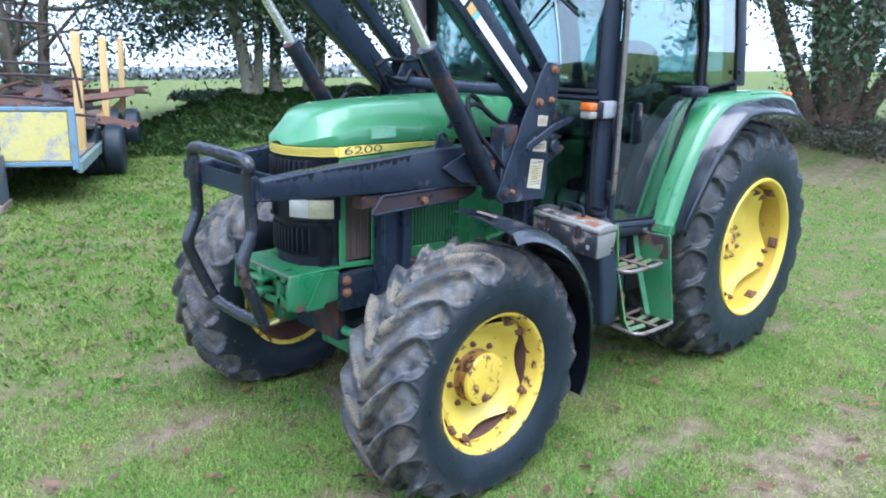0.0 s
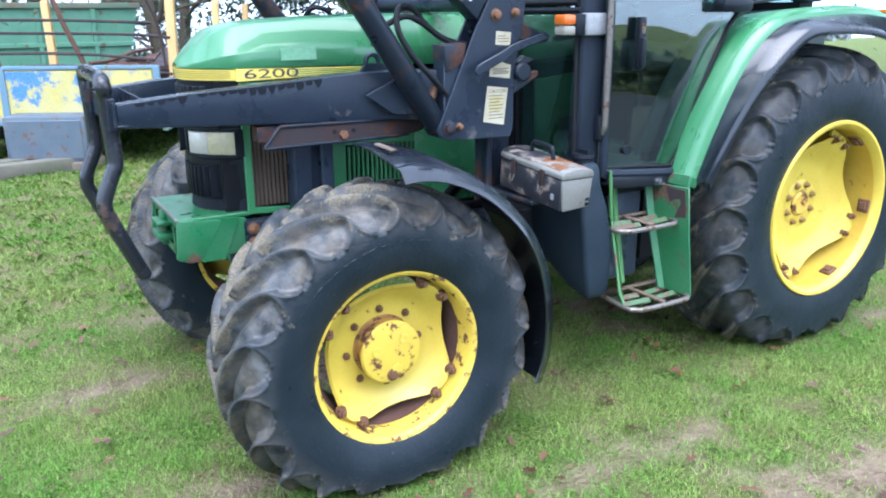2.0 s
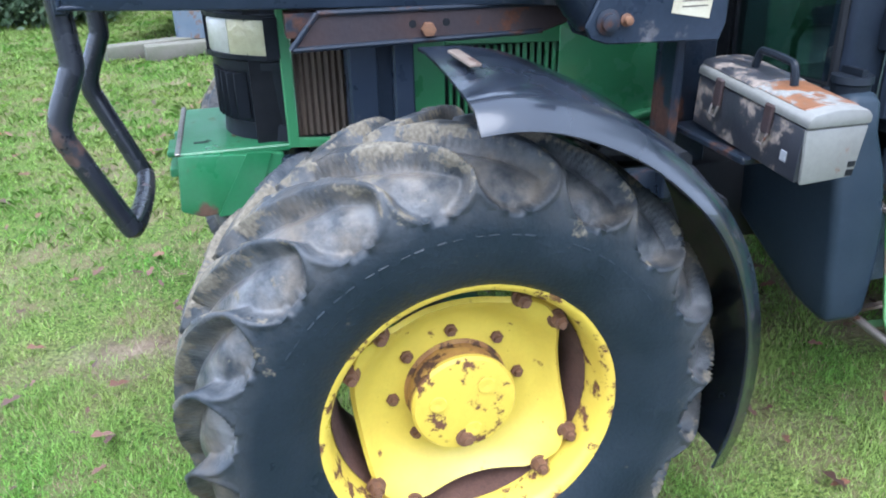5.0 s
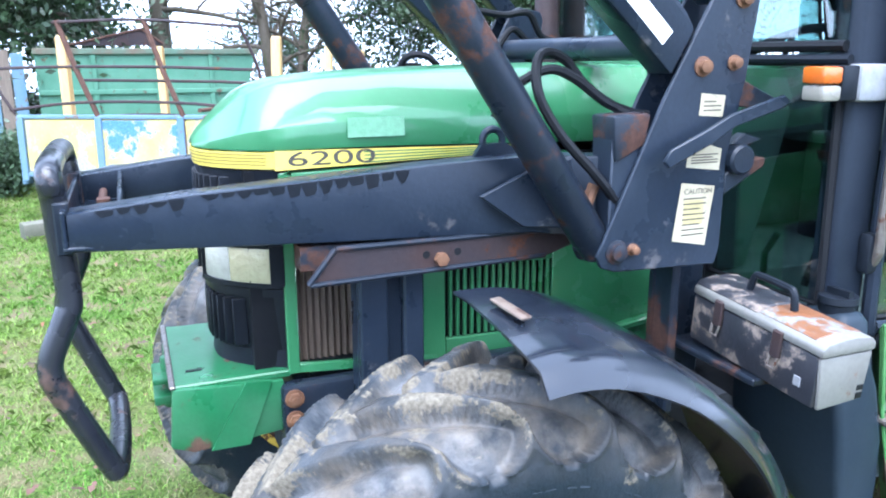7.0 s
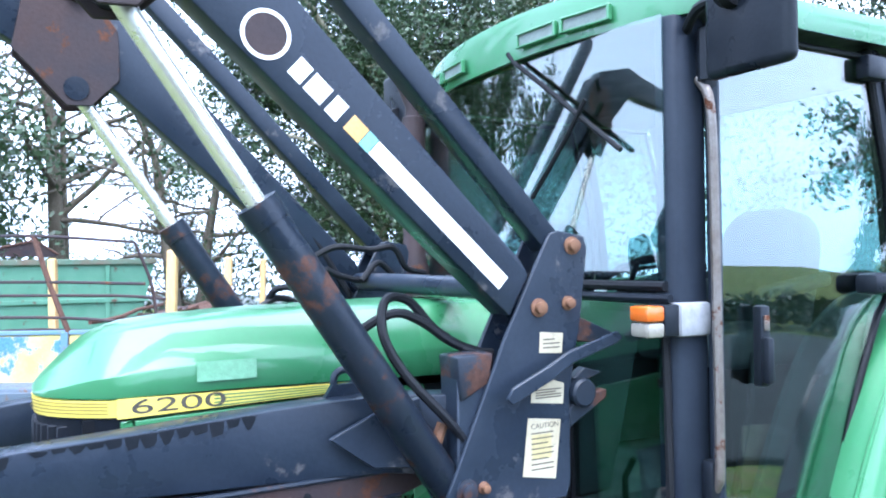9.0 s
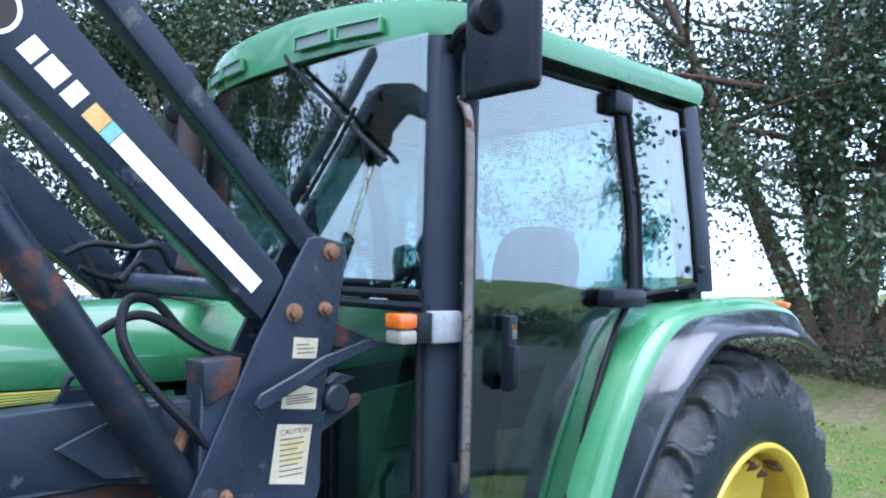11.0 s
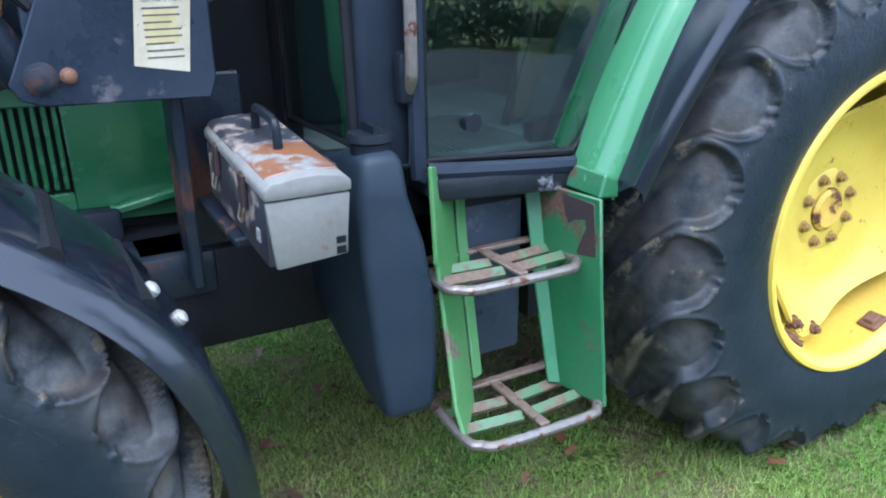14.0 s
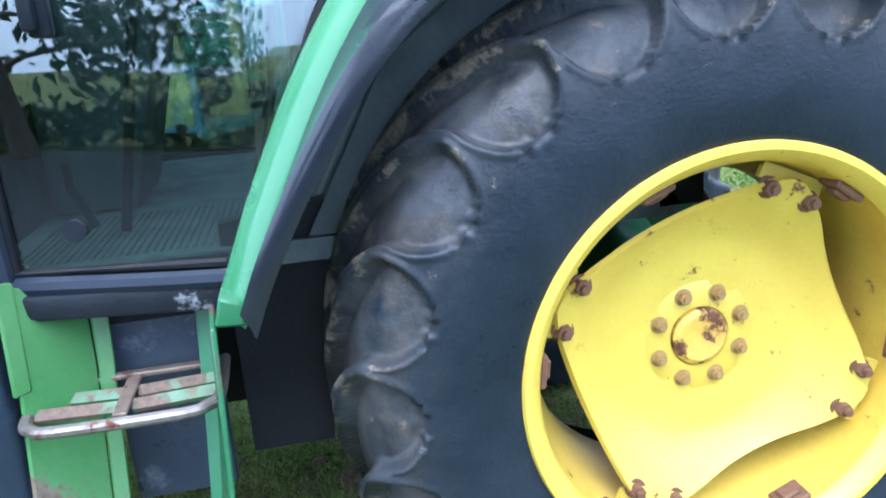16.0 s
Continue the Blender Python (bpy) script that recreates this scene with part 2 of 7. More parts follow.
yellow_old = mat("faded_yellow_paint", (0.40, 0.345, 0.10), (0.43, 0.385, 0.17), 0.75, scale=3.5, bump=0.12, fine=0.3, wear=(0.36, 0.35, 0.29), wear_at=0.53, wear_scale=3.0)
yellow_blue = mat("blue_over_yellow_paint", (0.38, 0.33, 0.10), (0.40, 0.37, 0.22), 0.75, scale=4, bump=0.12, fine=0.3, wear=(0.085, 0.22, 0.42), wear_at=0.51, wear_scale=2.6)
skip_green = mat("old_green_container_paint", (0.05, 0.16, 0.095), (0.09, 0.21, 0.14), 0.6, scale=3, bump=0.1, fine=0.2, wear=(0.12, 0.07, 0.045), wear_at=0.6, wear_scale=5)
# for the added lane, kept dark so its mirror image in the glass is dark
asphalt = mat("dark_mirrored_asphalt", (0.026, 0.031, 0.032), (0.036, 0.041, 0.042), 0.85, scale=2, bump=0.3, bscale=90, fine=0.3, spec=0.15)
bark = mat("rough_bark", (0.115, 0.095, 0.07), (0.06, 0.06, 0.04), 0.9, scale=6, bump=0.8, bscale=30, fine=0.5, stretch=(2, 2, 0.4), wear=(0.09, 0.12, 0.045), wear_at=0.6, wear_scale=4)
bark_moss = mat("mossy_grey_bark", (0.23, 0.215, 0.15), (0.15, 0.155, 0.09), 0.9, scale=5, bump=0.7, bscale=34, fine=0.45, stretch=(2, 2, 0.5), wear=(0.08, 0.075, 0.05), wear_at=0.6, wear_scale=5)
bark_red = mat("reddish_bark", (0.085, 0.052, 0.032), (0.045, 0.034, 0.026), 0.9, scale=4, bump=0.8, bscale=30, fine=0.5, stretch=(2, 2, 0.4), wear=(0.10, 0.11, 0.05), wear_at=0.62, wear_scale=3)
def leaf_mat(name, a, b, glow, rough=0.4, vary=0.4, scale=2.0, spec=0.5):
    """A leaf or blade: shiny skin, light passing through, each one a little different."""
    m = bpy.data.materials.new(name)
    m.use_nodes = True
    n, l = m.node_tree.nodes, m.node_tree.links
    p, out = n["Principled BSDF"], n["Material Output"]
    geo, tc, tex = n.new("ShaderNodeNewGeometry"), n.new("ShaderNodeTexCoord"), n.new("ShaderNodeTexNoise")
    tex.inputs["Scale"].default_value = scale
    l.new(tc.outputs["Object"], tex.inputs["Vector"])
    x = n.new("ShaderNodeMix")
    x.data_type = "RGBA"
    x.inputs[6].default_value, x.inputs[7].default_value = (*a, 1), (*b, 1)
    mr = n.new("ShaderNodeMapRange")
    mr.inputs["From Min"].default_value, mr.inputs["From Max"].default_value = 0.35, 0.65
    l.new(tex.outputs["Fac"], mr.inputs["Value"]), l.new(mr.outputs[0], x.inputs[0])
    hs, vr = n.new("ShaderNodeHueSaturation"), n.new("ShaderNodeMapRange")
    vr.inputs["To Min"].default_value, vr.inputs["To Max"].default_value = 1 - vary, 1 + vary
    l.new(geo.outputs["Random Per Island"], vr.inputs["Value"]), l.new(vr.outputs[0], hs.inputs["Value"]), l.new(x.outputs[2], hs.inputs["Color"])
    l.new(hs.outputs[0], p.inputs["Base Color"])
    p.inputs["Roughness"].default_value = rough
    p.inputs["Specular IOR Level"].default_value = spec
    tr, mx = n.new("ShaderNodeBsdfTranslucent"), n.new("ShaderNodeMixShader")
    l.new(hs.outputs[0], tr.inputs["Color"])
    mx.inputs[0].default_value = glow
    l.new(p.outputs[0], mx.inputs[1]), l.new(tr.outputs[0], mx.inputs[2]), l.new(mx.outputs[0], out.inputs["Surface"])
    return m


leaf_dark = leaf_mat("dark_evergreen_leaf", (0.024, 0.050, 0.021), (0.042, 0.074, 0.033), 0.25)
leaf_ivy = leaf_mat("ivy_leaf", (0.024, 0.052, 0.020), (0.045, 0.075, 0.030), 0.25)
leaf_hedge = leaf_mat("hedge_leaf", (0.050, 0.090, 0.045), (0.080, 0.125, 0.068), 0.3, 0.5)
leaf_brush = leaf_mat("grey_brown_brush", (0.050, 0.058, 0.032), (0.085, 0.078, 0.052), 0.2)
leaf_dead = mat("fallen_leaf", (0.095, 0.029, 0.011), (0.085, 0.055, 0.042), 0.6, scale=3, bump=0, fine=0.2, vary=0.65)
grass_mat = leaf_mat("grass_blade", (0.125, 0.270, 0.045), (0.250, 0.325, 0.090), 0.40, 0.5, 0.50, 1.3, 0.2)
bank_mat = leaf_mat("dark_bank_grass", (0.040, 0.095, 0.022), (0.065, 0.12, 0.032), 0.3, 0.5, 0.4, 1.5, 0.25)
straw_mat = leaf_mat("dry_grass_blade", (0.36, 0.30, 0.18), (0.27, 0.22, 0.13), 0.35, 0.6, 0.3, 1.5, 0.2)


def glass_mat(name, tint):
    m = bpy.data.materials.new(name)
    m.use_nodes = True
    n, l = m.node_tree.nodes, m.node_tree.links
    out = n["Material Output"]
    n.remove(n["Principled BSDF"])
    see, gloss, mixer = n.new("ShaderNodeBsdfTransparent"), n.new("ShaderNodeBsdfGlossy"), n.new("ShaderNodeMixShader")
    edge, power, mad = n.new("ShaderNodeLayerWeight"), n.new("ShaderNodeMath"), n.new("ShaderNodeMath")
    see.inputs["Color"].default_value = (*tint, 1)
    gloss.inputs["Roughness"].default_value, gloss.inputs["Color"].default_value = 0.012, (0.97, 0.98, 0.95, 1)
    power.operation, mad.operation = "POWER", "MULTIPLY_ADD"
    power.inputs[1].default_value, mad.inputs[1].default_value, mad.inputs[2].default_value = 3.5, 0.70, 0.115
    l.new(edge.outputs["Facing"], power.inputs[0]), l.new(power.outputs[0], mad.inputs[0])
    l.new(mad.outputs[0], mixer.inputs[0]), l.new(see.outputs[0], mixer.inputs[1]), l.new(gloss.outputs[0], mixer.inputs[2])
    l.new(mixer.outputs[0], out.inputs["Surface"])
    return m


cab_glass = glass_mat("green_tinted_glass", (0.545, 0.672, 0.657))
mirror_mat = mat("mirror_glass", (0.8, 0.8, 0.8), (0.78, 0.78, 0.78), 0.04, metal=1.0, bump=0, fine=0, rough_var=0.01)


# ---- mesh helpers ----
def B():
    return bmesh.new()


def box(bm, x0, x1, y0, y1, z0, z1, m=None):
    vs = [bm.verts.new((x, y, z)) for x in (x0, x1) for y in (y0, y1) for z in (z0, z1)]
    if m is not None:
        for v in vs:
            v.co = m @ v.co
    for f in ((0, 1, 3, 2), (4, 6, 7, 5), (0, 4, 5, 1), (2, 3, 7, 6), (0, 2, 6, 4), (1, 5, 7, 3)):
        bm.faces.new([vs[i] for i in f])
    return bm


def prism(bm, pts, axis, a, b, m=None):
    """A flat outline, pushed from a to b along axis. Points are the two other axes in order."""
    def at(p, v):
        co = Vector({"x": (v, p[0], p[1]), "y": (p[0], v, p[1]), "z": (p[0], p[1], v)}[axis])
        return m @ co if m is not None else co
    lo, hi = [bm.verts.new(at(p, a)) for p in pts], [bm.verts.new(at(p, b)) for p in pts]
    bm.faces.new(lo), bm.faces.new(hi[::-1])
    k = len(pts)
    for i in range(k):
        bm.faces.new((lo[i], hi[i], hi[(i + 1) % k], lo[(i + 1) % k]))
    return bm


def bevel(bm, w, seg=2, ang=30):
    bmesh.ops.remove_doubles(bm, verts=bm.verts, dist=1e-5)
    bm.normal_update()
    bmesh.ops.recalc_face_normals(bm, faces=bm.faces)
    es = [e for e in bm.edges if len(e.link_faces) == 2 and e.calc_face_angle(0) > radians(ang)]
    bmesh.ops.bevel(bm, geom=es, offset=w, segments=seg, profile=0.5, affect="EDGES", clamp_overlap=True)
    return bm


def catmull(pts, k=6, closed=False):
    pts = [Vector(p) for p in pts]
    n, out = len(pts), []
    for i in range(n if closed else n - 1):
        p1, p2 = pts[i], pts[(i + 1) % n]
        p0 = pts[i - 1] if closed or i else p1 * 2 - p2
        p3 = pts[(i + 2) % n] if closed or i + 2 < n else p2 * 2 - p1
        for j in range(k):
            t = j / k
            out.append(0.5 * (2 * p1 + (p2 - p0) * t + (2 * p0 - 5 * p1 + 4 * p2 - p3) * t * t + (3 * p1 - p0 - 3 * p2 + p3) * t ** 3))
    return out if closed else out + [pts[-1]]


def tube(bm, path, r, n=10, closed=False):
    path = [Vector(p) for p in path]
    k = len(path)
    rs = [float(q) for q in r] if isinstance(r, (list, tuple)) else [float(r)] * k
    rings, side = [], None
    for i, p in enumerate(path):
        a = path[(i - 1) % k] if closed or i else path[0]
        b = path[(i + 1) % k] if closed or i < k - 1 else path[-1]
        d = (b - a).normalized()
        if side is None:
            side = d.orthogonal().normalized()
        side = (side - d * side.dot(d)).normalized()
        up = d.cross(side)
        rings.append([bm.verts.new(p + rs[i] * (math.cos(2 * math.pi * j / n) * side + math.sin(2 * math.pi * j / n) * up)) for j in range(n)])
    for i in range(k if closed else k - 1):
        a, b = rings[i], rings[(i + 1) % k]
        for j in range(n):
            bm.faces.new((a[j], a[(j + 1) % n], b[(j + 1) % n], b[j]))
    if not closed:
        bm.faces.new(rings[0][::-1]), bm.faces.new(rings[-1])
    return bm


def rod(bm, a, b, r, n=12, r2=None):
    return tube(bm, [a, b], [r, r if r2 is None else r2], n)


def lathe(bm, prof, n, centre, closed=False):
    """Turns a profile of (radius, y) round an axle along y."""
    cx, cy, cz = centre
    rings = [[bm.verts.new((cx + r * math.cos(2 * math.pi * j / n), cy + y, cz + r * math.sin(2 * math.pi * j / n))) for j in range(n)] for r, y in prof]
    k = len(prof)
    for i in range(k if closed else k - 1):
        a, b = rings[i], rings[(i + 1) % k]
        for j in range(n):
            bm.faces.new((a[j], a[(j + 1) % n], b[(j + 1) % n], b[j]))
    if not closed:
        for ring, (r, _) in ((rings[0], prof[0]), (rings[-1], prof[-1])):
            if r < 0.2 and r > 1e-4:
                bm.faces.new(ring)
    return bm


def loft(bm, rows, close_v=False, caps=False):
    """A skin over rows of points."""
    vs = [[bm.verts.new(p) for p in row] for row in rows]
    k = len(vs[0])
    for a, b in zip(vs, vs[1:]):
        for j in range(k if close_v else k - 1):
            bm.faces.new((a[j], a[(j + 1) % k], b[(j + 1) % k], b[j]))
    if caps:
        bm.faces.new(vs[0][::-1]), bm.faces.new(vs[-1])
    return bm


def thicken(bm, t):
    bm.normal_update()
    bmesh.ops.solidify(bm, geom=bm.faces[:], thickness=t)
    return bm


def part(name, bm, material, parent=None, label="", angle=35, weld=True):
    if weld:
        bmesh.ops.remove_doubles(bm, verts=bm.verts, dist=1e-5)
    bmesh.ops.recalc_face_normals(bm, faces=bm.faces)
    me = bpy.data.meshes.new(name)
    bm.to_mesh(me)
    bm.free()
    me.materials.append(material)
    me.polygons.foreach_set("use_smooth", [True] * len(me.polygons))
    me.set_sharp_from_angle(angle=radians(angle))
    ob = new(name, me)
    ob.parent = parent
    if label:
        tagged(ob, label)
    return ob


def thing(name, label, category, group="", at=(0, 0, 0), kind=""):
    ob = new(name)
    ob.empty_display_size = 0.2
    ob.location = at
    return tagged(ob, label, category, group, kind)


def array_mesh(name, verts, faces, material):
    """A mesh from number arrays, all faces with the same count of corners."""
    me = bpy.data.meshes.new(name)
    k = faces.shape[1]
    me.vertices.add(len(verts)), me.loops.add(faces.size), me.polygons.add(len(faces))
    me.vertices.foreach_set("co", verts.astype(np.float32).ravel())
    me.loops.foreach_set("vertex_index", faces.astype(np.int32).ravel())
    me.polygons.foreach_set("loop_start", np.arange(0, faces.size, k, dtype=np.int32))
    me.update(calc_edges=True)
    me.materials.append(material)
    return me


def letters(name, body, size, m, material, parent, label="", depth=0.0008):
    cu = bpy.data.curves.new(name, "FONT")
    cu.body, cu.size, cu.extrude, cu.align_x, cu.align_y = body, size, depth, "CENTER", "CENTER"
    ob = new(name, cu)
    bpy.context.view_layer.update()
    me = bpy.data.meshes.new_from_object(ob.evaluated_get(bpy.context.evaluated_depsgraph_get()))
    bpy.data.objects.remove(ob)
    me.transform(m)
    me.materials.clear()
    me.materials.append(material)
    made = new(name, me)
    made.parent = parent
    return tagged(made, label) if label else made

# ---- tractor: wheels ----
tractor = thing("tractor", "green and yellow farm tractor with glazed cab parked on grass", "tractor")
FRONT, REAR = (0.014, 0.772, 0.499), (2.395, 0.635, 0.693)


def tyre_mesh(R, half, bead, lugs, lead, floor_z, depth, foot, seed, bead_y=0.80, rows=44, cols=26, dusty=1.0):
    """A worn farm tyre round the origin, outside towards -y, flattened where it stands. The lugs are what
    is left between the scooped pockets; foot is the radius at which the pockets end on the side wall."""
    rnd = random.Random(seed)
    frac = [(0, bead_y), (0.1, 0.935 - 0.6 * (0.80 - bead_y)), (0.28, 1.04 - 0.2 * (0.80 - bead_y)), (0.46, 1.065), (0.64, 1.035), (0.785, 0.96), (0.89, 0.825), (0.955, 0.62), (0.985, 0.36), (0.997, 0.16), (1.0, 0.0)]
    pts = catmull([(bead + f * (R - bead), y * half, 0) for f, y in frac], 5)
    walk_len = np.cumsum([0.0] + [(q - p).length for p, q in zip(pts, pts[1:])])
    even = np.linspace(0, walk_len[-1], rows)
    pr, py = np.interp(even, walk_len, [p.x for p in pts]), np.interp(even, walk_len, [p.y for p in pts])
    prof = [(r, -y) for r, y in zip(pr, py)] + [(r, y) for r, y in zip(pr[-2::-1], py[-2::-1])]
    m, n = len(prof), lugs * cols
    k_end = int(np.argmin(np.abs(pr - foot)))
    total = walk_len[-1] - even[k_end]
    pitch = 2 * math.pi / lugs
    jit = [[(rnd.uniform(-0.035, 0.035), rnd.uniform(0.85, 1.12), rnd.uniform(0.80, 1.1)) for _ in range(lugs)] for _ in range(2)]
    verts, mud = np.zeros((m, n, 3)), np.zeros((2, m, n))
    for i, (r, y) in enumerate(prof):
        j0, j1 = max(0, i - 1), min(m - 1, i + 1)
        nr, ny = (prof[j1][1] - prof[j0][1]), -(prof[j1][0] - prof[j0][0])
        ln = math.hypot(nr, ny)
        nr, ny = nr / ln, ny / ln
        mid = m // 2
        u = (walk_len[-1] - even[i if i <= mid else m - 1 - i]) / total
        side = 0 if i <= mid else 1
        shift = lead * max(0.0, 1 - abs(y) / half / 0.88) ** 1.1
        for j in range(n):
            a = 2 * math.pi * j / n
            q = (a - shift) / pitch + 0.5 * side
            li = int(math.floor(q)) % lugs
            o, wk, dk = jit[side][li]
            d = abs(q - math.floor(q) - 0.5 - o) * pitch * R
            hw = pitch * R * 0.5 * float(np.interp(u, [0, 0.2, 0.42, 0.65, 1.0], [0.50, 0.58, 0.74, 0.86, 0.86])) * (0.9 + 0.1 * wk)
            if u > 0.72:
                hw *= math.sqrt(max(0, 1 - ((u - 0.72) / (0.28 * (0.9 + 0.12 * wk))) ** 2))
            p = (r * math.cos(a), y, r * math.sin(a))
            rough = noise.noise((p[0] * 21, p[1] * 21, p[2] * 21 + seed)) + 0.5 * noise.noise((p[0] * 55, p[1] * 55, p[2] * 55))
            if u < 1.15:
                e = (hw - d) / 0.017 + 0.5 + 0.05 * rough
                k = min(1, max(0, e))
                k = k * k * (3 - 2 * k)
                if hw < 0.004:
                    k = 0.0
                cut = depth * dk * float(np.interp(u, [0, 0.4, 0.8, 1.0], [1.0, 1.0, 0.85, 0.6])) * k * (0.82 + 0.18 * min(1, d / max(hw, 0.01)))
                # a raised lip round the end of each pocket, ridges rubbed down in places
                lip = 0.005 * math.exp(-((hw - d + 0.012) / 0.009) ** 2) if u > 0.35 and hw > 0.004 else 0.0
                off = lip - cut + 0.0012 * rough - 0.004 * max(0, 0.3 - u)
                rim_ = math.exp(-((hw - d + 0.004) / 0.007) ** 2) if hw > 0.004 else 0.0
                mud[0, i, j] = 0.5 * dusty * rim_ + (1 - k) * min(1, max(0, 1.2 - u)) * 0.9 + 0.3 * k * (1 - min(1, d / max(hw, 0.01)))
                # pockets paled by dry mud film and painted sky sheen together
                mud[1, i, j] = dusty * (0.75 * k + 0.3 * (1 - k) * min(1, max(0, 1.15 - u) / 0.3))
            else:
                off = 0.0008 * rough
            rr = r + nr * off
            verts[i, j] = (rr * math.cos(a), y + ny * off, rr * math.sin(a))
    z = verts[:, :, 2]
    deep = np.maximum(0, floor_z + 0.05 - z)
    verts[:, :, 1] *= 1 + 0.35 * deep
    verts[:, :, 2] = np.where(deep > 0, np.where(deep < 0.14, floor_z + 0.05 - deep * 0.35, np.maximum(z, floor_z)), z)
    return verts, mud, k_end


def skin(name, verts, mud, i0, i1, material, parent, label):
    """One band of the tyre, from profile row i0 to i1, as a mesh of its own."""
    v, n = verts[i0:i1 + 1], verts.shape[1]
    idx = np.arange(v.shape[0] * n).reshape(v.shape[0], n)
    nxt = np.roll(idx, -1, 1)
    me = array_mesh(name, v.reshape(-1, 3), np.stack([idx[:-1], nxt[:-1], nxt[1:], idx[1:]], -1).reshape(-1, 4), material)
    for nm, vals in (("mud", mud[0]), ("dust_sheen", mud[1])):
        me.attributes.new(nm, "FLOAT", "POINT").data.foreach_set("value", vals[i0:i1 + 1].ravel().astype(np.float32))
    me.polygons.foreach_set("use_smooth", [True] * len(me.polygons))
    ob = new(name, me)
    ob.parent = parent
    return tagged(ob, label)


def tyre_parts(wheel, made, words, label):
    verts, mud, k = made
    m = verts.shape[0]
    wall = skin("tyre", verts, mud, 0, k, rubber, wheel, label)
    skin("inner_wall", verts, mud, m - 1 - k, m - 1, rubber, wall, "inner wall of the tyre")
    skin("tread", verts, mud, k, m - 1 - k, rubber, wall, "worn mud-stained tread with scooped gaps")
    if words:
        tagged(part("moulded_mark", words, rubber, wall, "raised moulded marks"), kind="stuff")
    return wall


def lobed_disc(ro_lobe, ro_notch, r_in, turn, prof, y0, n=96, thick=0.012):
    """A pressed wheel centre with four lobes and four notches; prof gives the depth at a part of the radius."""
    bm, rows = B(), []
    steps = [0, 0.12, 0.25, 0.4, 0.55, 0.7, 0.85, 1.0]
    for st in steps:
        row = []
        for j in range(n):
            a = 2 * math.pi * j / n
            # straight edges between four lobes, like a square with its corners cut to the rim
            d = (a - turn) % (math.pi / 2) - math.pi / 4
            ro = 1 / ((math.cos(d) / ro_notch) ** 14 + (1 / ro_lobe) ** 14) ** (1 / 14)
            r = r_in + (ro - r_in) * st
            f = (r - r_in) / (ro_lobe - r_in)
            y = y0 + np.interp(f, [p[0] for p in prof], [p[1] for p in prof])
            row.append((r * math.cos(a), y, r * math.sin(a)))
        rows.append(row)
    loft(bm, rows, close_v=True)
    return thicken(bm, thick)


def nut(bm, x, y, z, r=0.014, h=0.016, m=None, n=6):
    """A hexagon nut with its bolt end, pointing to -y."""
    for rr, a, b, k in ((r, 0, -h, n), (r * 0.55, -h, -h * 1.5, 8), (r * 1.4, 0.002, -0.003, 12)):
        prism(bm, [(x + rr * math.cos(2 * math.pi * i / k), z + rr * math.sin(2 * math.pi * i / k)) for i in range(k)], "y", y + a, y + b, m)
    return bm


def raised_word(bm, spans, r, y, h=0.032):
    """Raised bars in an arc on a tyre wall, standing for moulded writing: start, end in degrees."""
    for a0, a1 in spans:
        for k in range(2):
            aa, bb = (a0 + (a1 - a0) * 0.1, a0 + (a1 - a0) * 0.42) if k == 0 else (a0 + (a1 - a0) * 0.55, a0 + (a1 - a0) * 0.9)
            rows = []
            for dr, yy in ((-h / 2, 0.002), (-h / 2 + 0.004, -0.0015), (h / 2 - 0.004, -0.0015), (h / 2, 0.002)):
                rows.append([((r + dr) * math.cos(radians(aa + (bb - aa) * q / 3)), y + yy - 0.06 * dr, (r + dr) * math.sin(radians(aa + (bb - aa) * q / 3))) for q in range(4)])
            loft(bm, rows)


